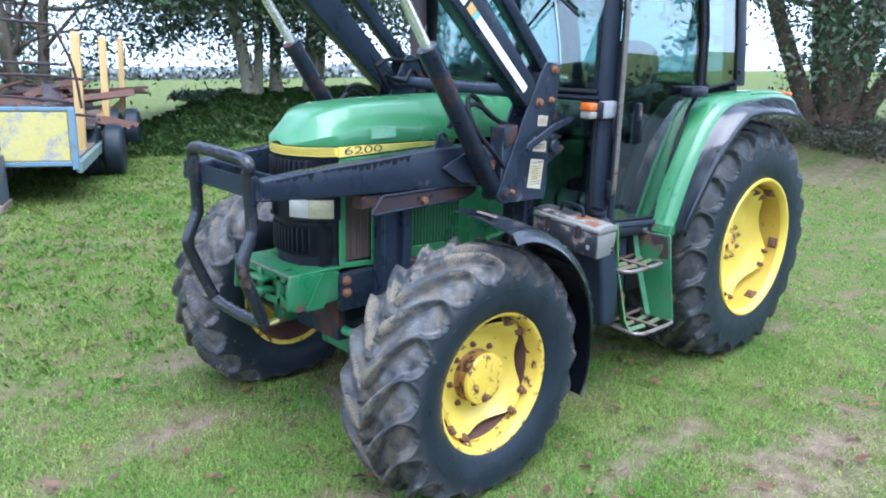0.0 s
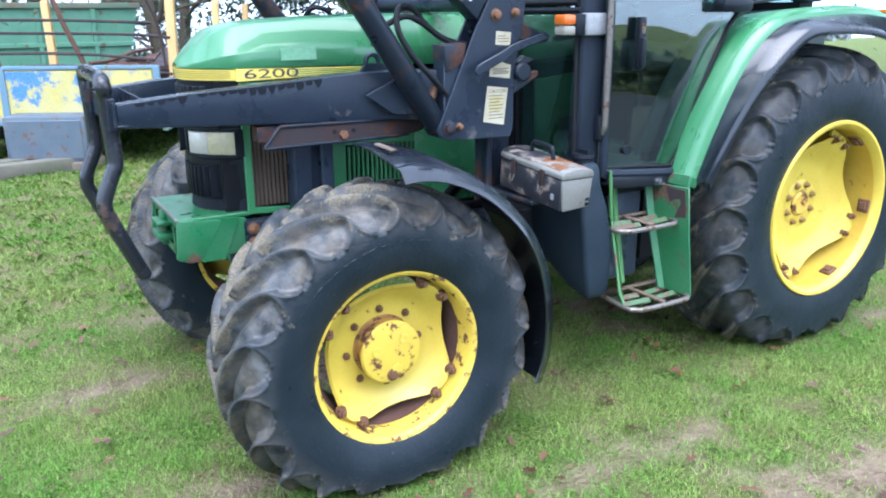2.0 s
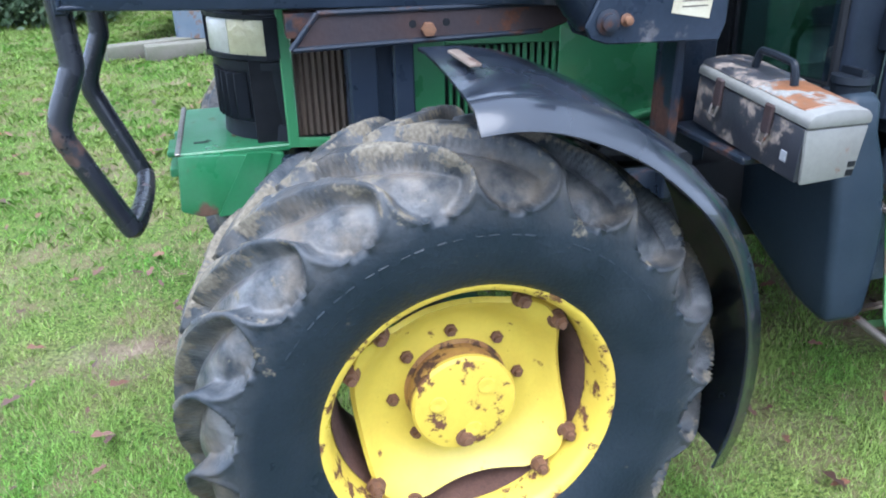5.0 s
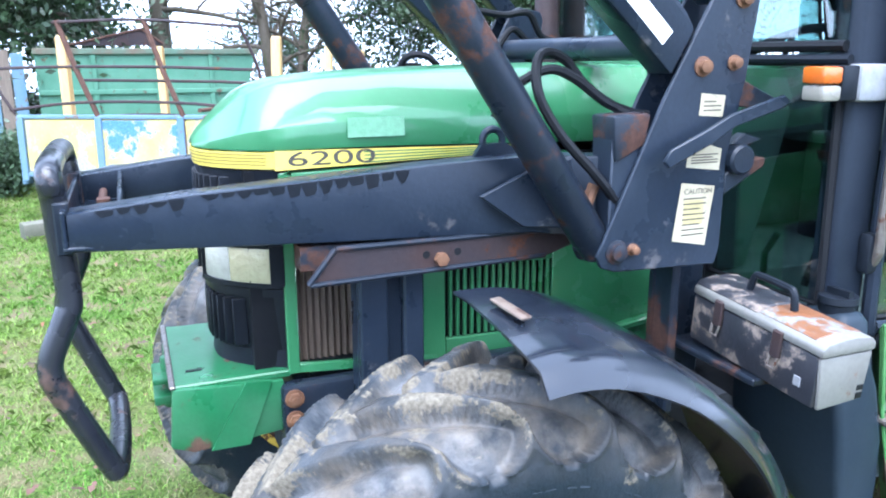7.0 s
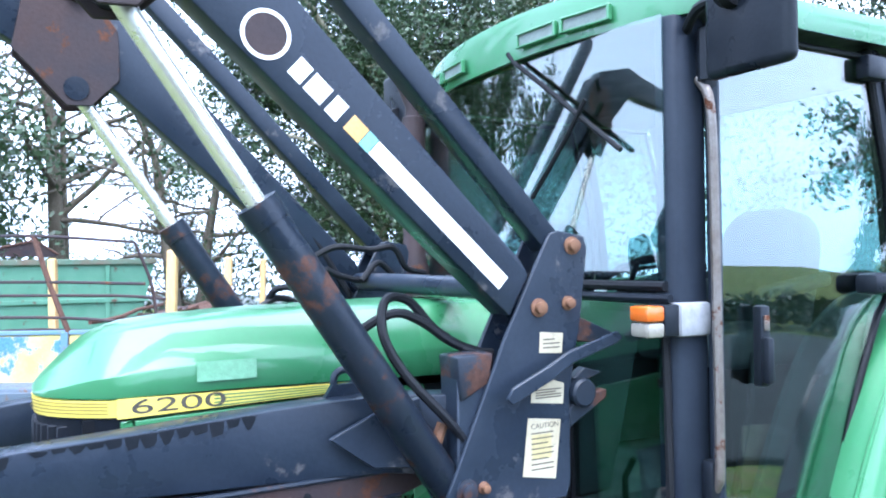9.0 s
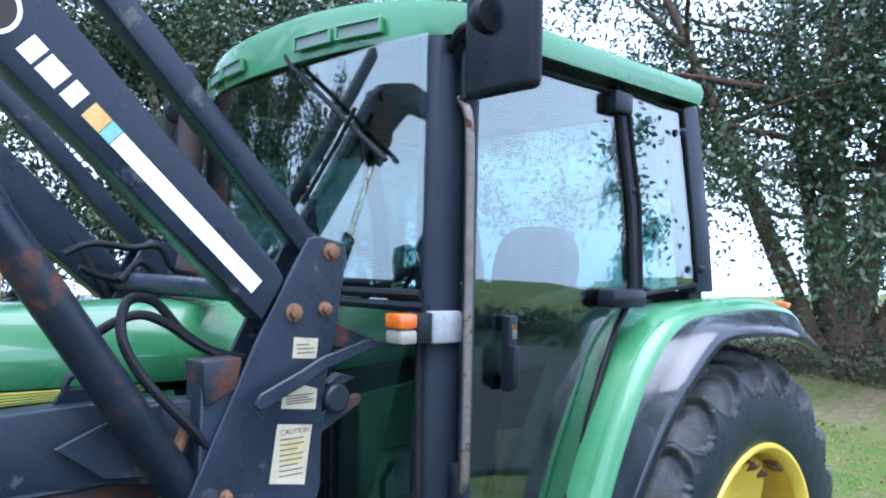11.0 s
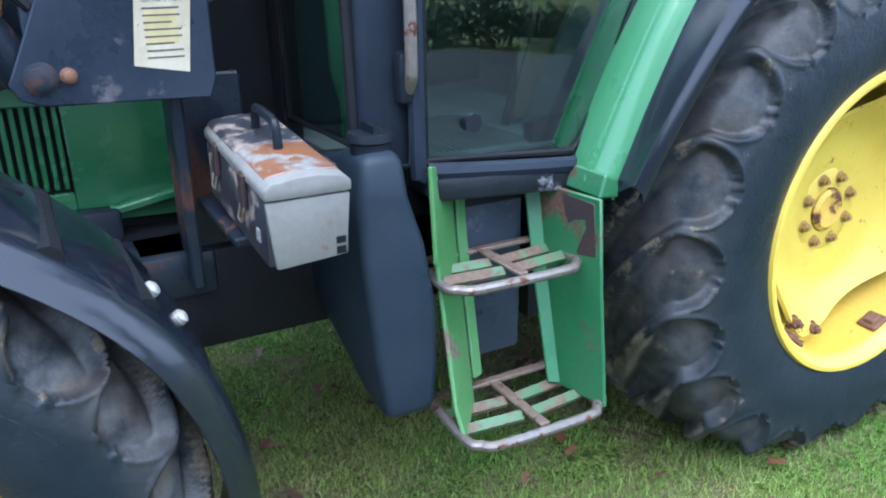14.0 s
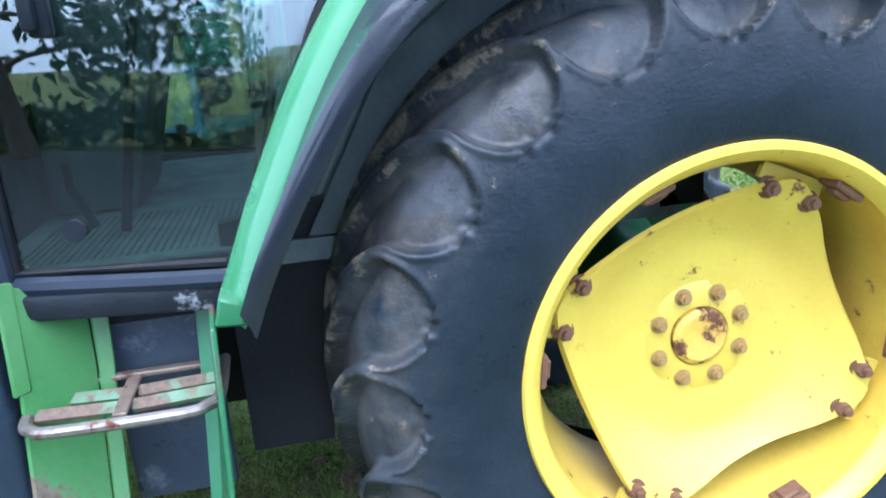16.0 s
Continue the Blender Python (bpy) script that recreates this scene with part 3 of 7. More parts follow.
def front_wheel(side, at):
    e = part("front_wheel", lathe(B(), [(0.29, 0.168), (0.312, 0.175), (0.312, 0.168), (0.288, 0.16), (0.268, 0.08), (0.268, -0.03), (0.286, -0.09), (0.293, -0.150), (0.302, -0.160), (0.314, -0.165), (0.320, -0.173),
             (0.317, -0.180), (0.306, -0.180), (0.296, -0.174), (0.287, -0.158), (0.279, -0.095), (0.258, -0.03), (0.258, 0.08), (0.28, 0.16)], 96, (0, 0, 0), closed=True), rim_yellow, tractor, "yellow steel rim with rust-chipped flange")
    part("rim_well", lathe(B(), [(0.277, -0.10), (0.260, -0.05), (0.256, -0.03), (0.256, 0.08), (0.278, 0.16)], 96, (0, 0, 0)), rust, e, "rusty inside of the rim")
    carc = B()
    raised_word(carc, [(147 - 9.2 * i, 147 - 9.2 * i - 7.6) for i in range(8)] + [(66 - 8.5 * i, 66 - 8.5 * i - 7) for i in range(4)], 0.408, -0.2116, 0.040)
    raised_word(carc, [(-60 - 9 * i, -60 - 9 * i - 7.6) for i in range(10)], 0.408, -0.2116, 0.040)
    tyre_parts(e, tyre_mesh(0.580, 0.200, 0.290, 20, 0.40, -at[2] + 0.005, 0.046, 0.470, 3, rows=60 if side < 0 else 40, cols=40 if side < 0 else 20), carc, "black farm tyre with muddy worn lugs")
    disc = part("disc", lobed_disc(0.276, 0.228, 0.10, radians(52), [(0, 0.058), (0.36, 0.058), (0.54, 0.046), (0.74, 0.010), (0.86, -0.020), (1, -0.024)], -0.088), yellow, e, "lobed yellow wheel centre")
    part("axle_flange", lathe(B(), [(0.0001, -0.012), (0.128, -0.012), (0.132, -0.004), (0.132, 0.06), (0.12, 0.12), (0.10, 0.16)], 48, (0, 0, 0)), loader_rusty, e)
    part("hub", lathe(B(), [(0.118, -0.02), (0.114, -0.044), (0.108, -0.05), (0.108, -0.066), (0.112, -0.070), (0.112, -0.107), (0.106, -0.109)], 48, (0, 0, 0)), hub_rust, e, "rust-streaked hub drum")
    cap = lathe(B(), [(0.1125, -0.101), (0.1135, -0.111), (0.108, -0.119), (0.085, -0.123), (0.03, -0.125), (0.0005, -0.125)], 48, (0, 0, 0))
    part("hub_cap", cap, rim_yellow, e, "yellow domed hub cap")
    for a in (45, 165, 285):
        bm = lathe(B(), [(0.019, -0.121), (0.018, -0.128), (0.008, -0.129), (0.0005, -0.125)], 14, (0.062 * math.cos(radians(a)), 0, 0.062 * math.sin(radians(a))))
        part("cap_boss", bm, yellow, e)
    bm = nut(B(), 0.0, -0.123, -0.080, 0.017, 0.012)
    part("drain_plug", bm, bolt_mat, e)
    one = None
    for i in range(8):
        a = radians(4 + 45 * i)
        o = part("wheel_nut", nut(B(), 0, 0, 0, 0.0145, 0.02), bolt_mat, e) if one is None else new("wheel_nut", one.data)
        one = one or o
        o.parent, o.location = e, (0.14 * math.cos(a), -0.030, 0.14 * math.sin(a))
    first = None
    for lobe in (52, 142, 232, 322):
        for d in (-11, 11):
            a = radians(lobe + d)
            o = part("rim_bolt", nut(B(), 0, 0, 0, 0.0155, 0.022), bolt_mat, e) if first is None else new("rim_bolt", first.data)
            first = first or o
            o.parent, o.location = e, (0.262 * math.cos(a), -0.115, 0.262 * math.sin(a))
    for lobe in (52, 142, 232, 322):
        part("rim_lug", box(B(), 0.252, 0.279, -0.106, -0.095, -0.06, 0.06, Matrix.Rotation(-radians(lobe), 4, "Y")), yellow_rust, e)
    e.location = (at[0], side * at[1], at[2])
    if side > 0:
        e.rotation_euler = (0, 0, math.pi)
    return e


def rear_wheel(side, at):
    e = part("rear_wheel", lathe(B(), [(0.405, 0.205), (0.430, 0.215), (0.430, 0.205), (0.403, 0.195), (0.36, 0.10), (0.36, 0.0), (0.382, -0.05), (0.394, -0.12), (0.400, -0.185), (0.411, -0.2), (0.426, -0.205), (0.434, -0.214),
             (0.430, -0.224), (0.418, -0.224), (0.405, -0.214), (0.392, -0.19), (0.385, -0.12), (0.374, -0.052), (0.352, 0.0), (0.352, 0.10), (0.393, 0.195)], 110, (0, 0, 0), closed=True), yellow, tractor, "deep yellow rear rim with rust patches")
    # liner in deeper orange-yellow, which paints the shade inside the rim
    part("rim_well", lathe(B(), [(0.3915, -0.188), (0.3845, -0.12), (0.3735, -0.052), (0.350, 0.0), (0.350, 0.10), (0.391, 0.195)], 110, (0, 0, 0)), orange_yellow, e, "rust-spotted inside of the rim, its shade in the deeper yellow")
    carc = None
    # the rim flange stands nearly flush with the tyre wall, the disc behind it
    deep = -0.05
    tyre = tyre_parts(e, tyre_mesh(0.777, 0.262, 0.408, 21, 0.40, -at[2] + 0.005, 0.044, 0.620, 5, 0.95, 60 if side < 0 else 40, 42 if side < 0 else 20, 0.5), carc, "large black tractor tyre with worn lugs")
    part("disc", lobed_disc(0.376, 0.292, 0.10, radians(66), [(0, -0.022), (0.1, -0.022), (0.16, -0.027), (0.44, -0.030), (0.6, -0.052), (0.8, -0.100), (0.9, -0.112), (1, -0.114)], -0.045), yellow, e, "pressed yellow wheel centre with four lobes")
    part("hub_plate", lathe(B(), [(0.128, -0.06), (0.132, -0.072), (0.122, -0.079), (0.066, -0.080), (0.064, -0.074), (0.05, -0.074)], 48, (0, 0, 0)), yellow, e)
    part("axle_end", lathe(B(), [(0.062, -0.06), (0.062, -0.086), (0.05, -0.094), (0.02, -0.089), (0.0005, -0.087)], 32, (0, 0, 0)), yellow_rust, e, "rusty axle end")
    one = None
    for i in range(8):
        a = radians(22.5 + 45 * i)
        o = part("wheel_nut", nut(B(), 0, 0, 0, 0.0135, 0.016), dull_nut, e) if one is None else new("wheel_nut", one.data)
        one = one or o
        o.parent, o.location = e, (0.098 * math.cos(a), -0.078, 0.098 * math.sin(a))
    first = None
    for lobe in (66, 156, 246, 336):
        for d in (-8, 8):
            a = radians(lobe + d)
            o = part("rim_bolt", nut(B(), 0, 0, 0, 0.016, 0.022), bolt_mat, e) if first is None else new("rim_bolt", first.data)
            first = first or o
            o.parent, o.location = e, (0.336 * math.cos(a), -0.155, 0.336 * math.sin(a))
    for lobe in (66, 156, 246, 336):
        part("rim_lug", box(B(), 0.345, 0.378, -0.150, -0.138, -0.07, 0.07, Matrix.Rotation(-radians(lobe), 4, "Y")), yellow, e)
    for a in range(0, 360, 60):
        rot = Matrix.Rotation(-radians(a - 6), 4, "Y")
        bm = box(B(), 0.376, 0.391, -0.185, -0.125, -0.034, 0.034, rot)
        box(bm, 0.366, 0.378, -0.172, -0.138, -0.02, 0.02, rot)
        part("rim_clamp", bevel(bm, 0.004, 1), bolt_mat, e, "rusty square clamp")
    hole = None
    for i in range(8):
        for d in (-5, 5):
            a = radians(12 + 45 * i + d)
            o = part("disc_hole", lathe(B(), [(0.0065, -0.062), (0.0065, -0.030), (0.0003, -0.030)], 8, (0, 0, 0)), seal, e) if hole is None else new("disc_hole", hole.data)
            hole = hole or o
            o.parent, o.location = e, (0.205 * math.cos(a), -0.014, 0.205 * math.sin(a))
    tyre.location = (0, -deep, 0)
    for o in e.children:
        if not o.name.startswith(("tyre", "rim_well", "rim_clamp")):
            o.location.y += 0.032
    e.location = (at[0], side * (at[1] - deep), at[2])
    if side > 0:
        e.rotation_euler = (0, 0, math.pi)
    return e


for s in (-1, 1):
    front_wheel(s, FRONT), rear_wheel(s, REAR)

# ---- tractor: body ----
def plan_x(y, x0=-0.438, back=0.148, half=0.25):
    return x0 + back * (min(abs(y), half) / half) ** 2.6


def nose_band(z0, z1, off0, off1, y_end=0.25, x_end=-0.26, n=28, x0=-0.438, thick=0.012):
    """A band that wraps round the nose, from one side to the other."""
    rows = []
    for z, off in ((z0, off0), (z0 + (z1 - z0) * 0.5, (off0 + off1) / 2), (z1, off1)):
        row = [(x_end, -y_end + off, z)]
        for i in range(n + 1):
            y = -y_end + 2 * y_end * i / n
            row.append((plan_x(y, x0) + off, y * (1 - off / y_end), z))
        row.append((x_end, y_end - off, z))
        rows.append(row)
    return thicken(loft(B(), rows), -thick)


SLIM = {"bonnet", "nose_stripe", "stripe_line", "side_stripe", "nose", "nose_lip", "nose_rail", "grille_rib", "headlight", "nose_core", "engine", "side_panel",
        "front_carrier", "chassis", "chassis_bolt"}
# bonnet
xs = [-0.437, -0.431, -0.417, -0.398, -0.375, -0.35, -0.32, -0.29, -0.24, -0.15, 0.0, 0.2, 0.45, 0.7, 0.95]
zt = [1.452, 1.462, 1.478, 1.497, 1.519, 1.543, 1.567, 1.582, 1.597, 1.608, 1.617, 1.624, 1.629, 1.632, 1.634]
rows = []
for x, z in zip(xs, zt):
    f = min(1, max(0, (x + 0.438) / 0.148))
    hw = 0.25 * f ** (1 / 2.6) + 0.03 * max(0, x) / 0.95
    zl, half_row = 1.438 - 0.018 * max(0, x), []
    for u, v in ((1.0, 0.0), (1.012, 0.05), (1.014, 0.33), (1.004, 0.37), (0.80, 0.915), (0.77, 0.94), (0.4, 0.985), (0.0, 1.0)):
        lean = 1 - 0.52 * (1 - min(1, (x + 0.425) / 0.30)) * max(0, (v - 0.3) / 0.7)
        half_row.append((x, -hw * u * lean, zl + (z - zl) * v))
    rows.append(half_row + [(px, -py, pz) for px, py, pz in half_row[-2::-1]])
hood = part("bonnet", thicken(loft(B(), rows), -0.008), green, tractor, "glossy green bonnet with sloping nose", angle=38)
part("bonnet_patch", thicken(loft(B(), [[(x, -0.2628 - 0.007 * x - 0.0 + (z - 1.46) * 0.10, z) for z in (1.462, 1.485, 1.508)] for x in (-0.10, -0.05, 0.0, 0.04)]), 0.001), mat("faded_sticker", (0.17, 0.36, 0.22), (0.13, 0.32, 0.18), 0.5), hood, "faded pale sticker")

# yellow stripe round the nose and along the sides
part("nose_stripe", nose_band(1.396, 1.434, 0.004, 0.0), yellow_decal, tractor, "pale yellow striped band")
bm = B()
for zz in (1.405, 1.4125, 1.420, 1.4275):
    rows = []
    for z in (zz, zz + 0.0022):
        row = []
        for i in range(25):
            y = -0.252 + 0.504 * i / 24
            row.append((plan_x(y) - 0.0015, y, z))
        rows.append(row)
    loft(bm, rows)
part("stripe_line", bm, mat("thin_dark_line", (0.20, 0.15, 0.03), None, 0.5, scale=9), tractor)
for s in (-1, 1):
    bm = prism(B(), [(-0.272, 1.392), (-0.272, 1.437), (0.42, 1.426), (0.42, 1.410)], "y", s * 0.244, s * 0.254)
    st = part("side_stripe", bm, yellow_decal, tractor, "yellow stripe with dark lines")
    for k in range(4):
        z0 = 1.4 + 0.0085 * k
        part("stripe_line", prism(B(), [(-0.06, z0), (-0.06, z0 + 0.003), (0.42, 1.414 + 0.003 * k), (0.42, 1.412 + 0.003 * k)], "y", s * 0.2535, s * 0.2552), green, st)
    word = pose(-0.138, s * 0.2548, 1.4155, 90, 0, 0 if s < 0 else 180) @ Matrix.Diagonal((2.3, 1, 1, 1))
    letters("model_number", "6200", 0.047, word, ink, st, "dark model number 6200")

# black nose with ribs and lamps
part("nose", nose_band(0.90, 1.392, 0.03, 0.010, thick=0.03), nose_plastic, tractor, "black plastic nose grille")
part("nose_lip", nose_band(0.885, 0.945, 0.020, 0.024, thick=0.02), nose_plastic, tractor)
part("nose_rail", nose_band(1.085, 1.105, 0.012, 0.012, thick=0.02), nose_plastic, tractor)
for z0, z1, o in ((1.265, 1.375, 0.004), (0.955, 1.075, 0.014)):
    for i in range(13):
        y = -0.162 + 0.027 * i
        dx = plan_x(y) + o
        rib = prism(B(), [(dx - 0.004, y - 0.006), (dx + 0.03, y - 0.007), (dx + 0.03, y + 0.007), (dx - 0.004, y + 0.006)], "z", z0, z1)
        part("grille_rib", bevel(rib, 0.002, 1), nose_plastic, tractor)
for s in (-1, 1):
    bez = B()
    for z0, z1 in ((1.112, 1.124), (1.209, 1.220)):
        for ya, yb in ((0.066, 0.11), (0.11, 0.15), (0.15, 0.19), (0.19, 0.215), (0.215, 0.235), (0.235, 0.248)):
            prism(bez, [(plan_x(ya) - 0.004, s * ya), (plan_x(yb) - 0.004, s * yb), (plan_x(yb) + 0.04, s * yb), (plan_x(ya) + 0.04, s * ya)], "z", z0, z1)
    lamp = part("headlight", bez, nose_plastic, tractor, "black bezel with two square lenses")
    for ya, yb, m_ in ((0.078, 0.168, lens_glass), (0.170, 0.246, lens_yellow)):
        rows = []
        for z in (1.125, 1.132, 1.165, 1.20, 1.207):
            row = []
            for i in range(9):
                y = s * (ya + (yb - ya) * i / 8)
                inset = 0.008 * (1 if z in (1.125, 1.207) or i in (0, 8) else 0)
                row.append((plan_x(y) + 0.004 + inset * 0.4, y, z))
            rows.append(row)
        part("lens", thicken(loft(B(), rows), 0.004 * s), m_, lamp, "frosted headlight lens")
    for y in (0.069, 0.248):
        part("lamp_divider", box(B(), plan_x(y) - 0.003, plan_x(y) + 0.03, s * y - 0.006, s * y + 0.006, 1.118, 1.215), nose_plastic, lamp)
part("nose_core", box(B(), -0.34, -0.2, -0.215, 0.215, 0.9, 1.39), seal, tractor)

# engine block and side panels
part("engine", box(B(), -0.21, 0.96, -0.222, 0.222, 0.62, 1.40), seal, tractor, "dark engine body")
for s in (-1, 1):
    y0, y1 = s * 0.235, s * 0.252
    bm = B()
    # frame of the front opening
    for q in ([(-0.265, 0.89), (-0.238, 0.89), (-0.238, 1.385), (-0.265, 1.385)], [(-0.238, 0.89), (0.125, 0.862), (0.125, 0.885), (-0.238, 0.915)], [(-0.238, 1.36), (0.5, 1.345), (0.5, 1.405), (-0.238, 1.385)],
              [(-0.085, 0.90), (-0.06, 0.90), (-0.06, 1.355), (-0.085, 1.358)]):
        prism(bm, q, "y", y0, y1)
    prism(bm, [(-0.06, 0.88), (0.15, 0.865), (0.15, 1.355), (-0.06, 1.355)], "y", s * 0.232, s * 0.249)
    prism(bm, [(0.465, 0.845), (0.80, 0.83), (0.80, 1.33), (0.465, 1.345)], "y", s * 0.232, s * 0.250)
    prism(bm, [(0.15, 0.865), (0.465, 0.845), (0.465, 0.915), (0.15, 0.925)], "y", s * 0.232, s * 0.250)
    prism(bm, [(0.15, 1.12), (0.465, 1.11), (0.465, 1.345), (0.15, 1.355)], "y", s * 0.232, s * 0.250)
    panel = part("side_panel", bevel(bm, 0.003, 1), green, tractor, "green engine side panel with grilles")
    prism_bm = prism(B(), [(0.50, 0.87), (0.80, 0.92), (0.80, 0.90), (0.50, 0.85)], "y", s * 0.25, s * 0.285)
    part("panel_rib", bevel(prism_bm, 0.004, 1), green, panel)
    bm = B()
    rows = [[(x, s * (0.229 + 0.0055 * math.sin((x + 0.235) * 380)), z) for x in np.linspace(-0.237, -0.086, 60)] for z in (0.915, 1.10, 1.36)]
    part("radiator_screen", thicken(loft(bm, rows), 0.002), radiator, panel, "dusty brown corrugated radiator screen", angle=60)
    for i in range(15):
        x = 0.16 + 0.0205 * i
        bar = prism(B(), [(x, 0.925), (x + 0.011, 0.924), (x + 0.011, 1.112), (x, 1.114)], "y", s * 0.236, s * 0.247)
        part("louvre", bevel(bar, 0.003, 1), green, panel)
    part("louvre_backing", box(B(), 0.15, 0.47, *sorted((s * 0.223, s * 0.228)), 0.91, 1.12), seal, panel)

# front weight carrier
cheek = [(-0.537, 0.90), (-0.28, 0.885), (-0.28, 0.755), (-0.40, 0.742), (-0.50, 0.735), (-0.55, 0.755)]
bm = prism(B(), cheek, "y", -0.268, -0.244)
bumper = part("front_carrier", bevel(bm, 0.006, 2), green_worn, tractor, "green front weight carrier with chipped edges")
part("carrier_cheek", bevel(prism(B(), cheek, "y", 0.244, 0.268), 0.006, 2), green_worn, bumper)
part("top_plate", bevel(box(B(), -0.539, -0.26, -0.25, 0.25, 0.884, 0.902), 0.004, 1), green_worn, bumper)
bm = B()
for y0, y1 in ((-0.268, -0.215), (-0.165, -0.135), (0.135, 0.165), (0.215, 0.268)):
    box(bm, -0.532, -0.532, y0, y1, 0.755, 0.89)
box(bm, -0.532, -0.532, -0.268, 0.268, 0.865, 0.90), box(bm, -0.532, -0.532, -0.268, 0.268, 0.752, 0.785)
part("front_plate", bevel(bm, 0.004, 1), green_worn, bumper, "slotted front plate")
bm = box(B(), -0.577, -0.50, -0.07, 0.07, 0.79, 0.815)
box(bm, -0.577, -0.50, -0.07, 0.07, 0.845, 0.862), rod(bm, (-0.537, 0, 0.76), (-0.537, 0, 0.90), 0.018)
part("tow_jaw", bevel(bm, 0.006, 2, 40), green_worn, bumper, "tow jaw with pin")
bm = prism(B(), [(-0.46, 0.735), (-0.37, 0.895), (-0.31, 0.89), (-0.37, 0.735)], "y", -0.274, -0.266)
part("stiffener", bm, green_worn, bumper)
part("slot", box(B(), -0.50, -0.462, -0.16, -0.146, 0.9015, 0.9035), seal, bumper)
part("edge_strip", bevel(box(B(), -0.543, -0.529, -0.268, 0.262, 0.9, 0.908), 0.003, 1), bare_steel, bumper, "rubbed bare steel edge")

# chassis, axles
bm = box(B(), -0.29, 0.55, -0.30, -0.24, 0.70, 0.875)
box(bm, -0.29, 0.55, 0.24, 0.30, 0.70, 0.875), box(bm, -0.25, 2.5, -0.2, 0.2, 0.52, 0.86)
part("chassis", bevel(bm, 0.012, 2), loader_rusty, tractor, "dark rusty chassis")
bm = B()
for z in (0.79, 0.845):
    nut(bm, -0.262, -0.302, z, 0.017, 0.014)
part("chassis_bolt", bm, bolt_mat, tractor)
bm = tube(B(), [(0.02, y, z) for y, z in ((-0.62, 0.485), (-0.45, 0.485), (-0.3, 0.50), (0, 0.52), (0.3, 0.50), (0.45, 0.485), (0.62, 0.485))], [0.09, 0.075, 0.085, 0.12, 0.085, 0.075, 0.09], 16)
box(bm, -0.13, 0.17, -0.12, 0.12, 0.40, 0.62), rod(bm, (-0.2, -0.42, 0.56), (-0.2, 0.42, 0.56), 0.022)
for s in (-1, 1):
    box(bm, -0.09, 0.13, s * 0.60 - 0.05, s * 0.60 + 0.05, 0.36, 0.60)
part("front_axle", bevel(bm, 0.01, 2, 50), green_worn, tractor, "green front axle beam")
bm = tube(B(), [(2.385, y, 0.70) for y in (-0.66, -0.5, -0.3, -0.2, 0.2, 0.3, 0.5, 0.66)], [0.07, 0.09, 0.13, 0.19, 0.19, 0.13, 0.09, 0.07], 18)
box(bm, 2.2, 2.65, -0.24, 0.24, 0.5, 1.0)
part("rear_axle", bm, green_worn, tractor, "green rear axle housing")
for s in (-1, 1):
    arm = part("lift_arm", rod(B(), (2.5, s * 0.45, 0.45), (2.85, s * 0.45, 0.5), 0.025), loader_rusty, tractor)
    part("lift_link", rod(B(), (2.55, s * 0.38, 0.95), (2.8, s * 0.42, 0.5), 0.018), loader_rusty, arm)

# bonnet, nose, carrier and chassis rails are a little narrower and lower than drawn above
for ob in [tractor] + [k for c in tractor.children for k in [c] + list(c.children_recursive)]:
    top = ob
    while top.parent and top.parent is not tractor:
        top = top.parent
    if ob.type == "MESH" and top.name.split(".")[0] in SLIM:
        ob.data.transform(Matrix.Translation((0.012, 0, -0.012)) @ Matrix.Diagonal((1, 0.885, 1, 1)))

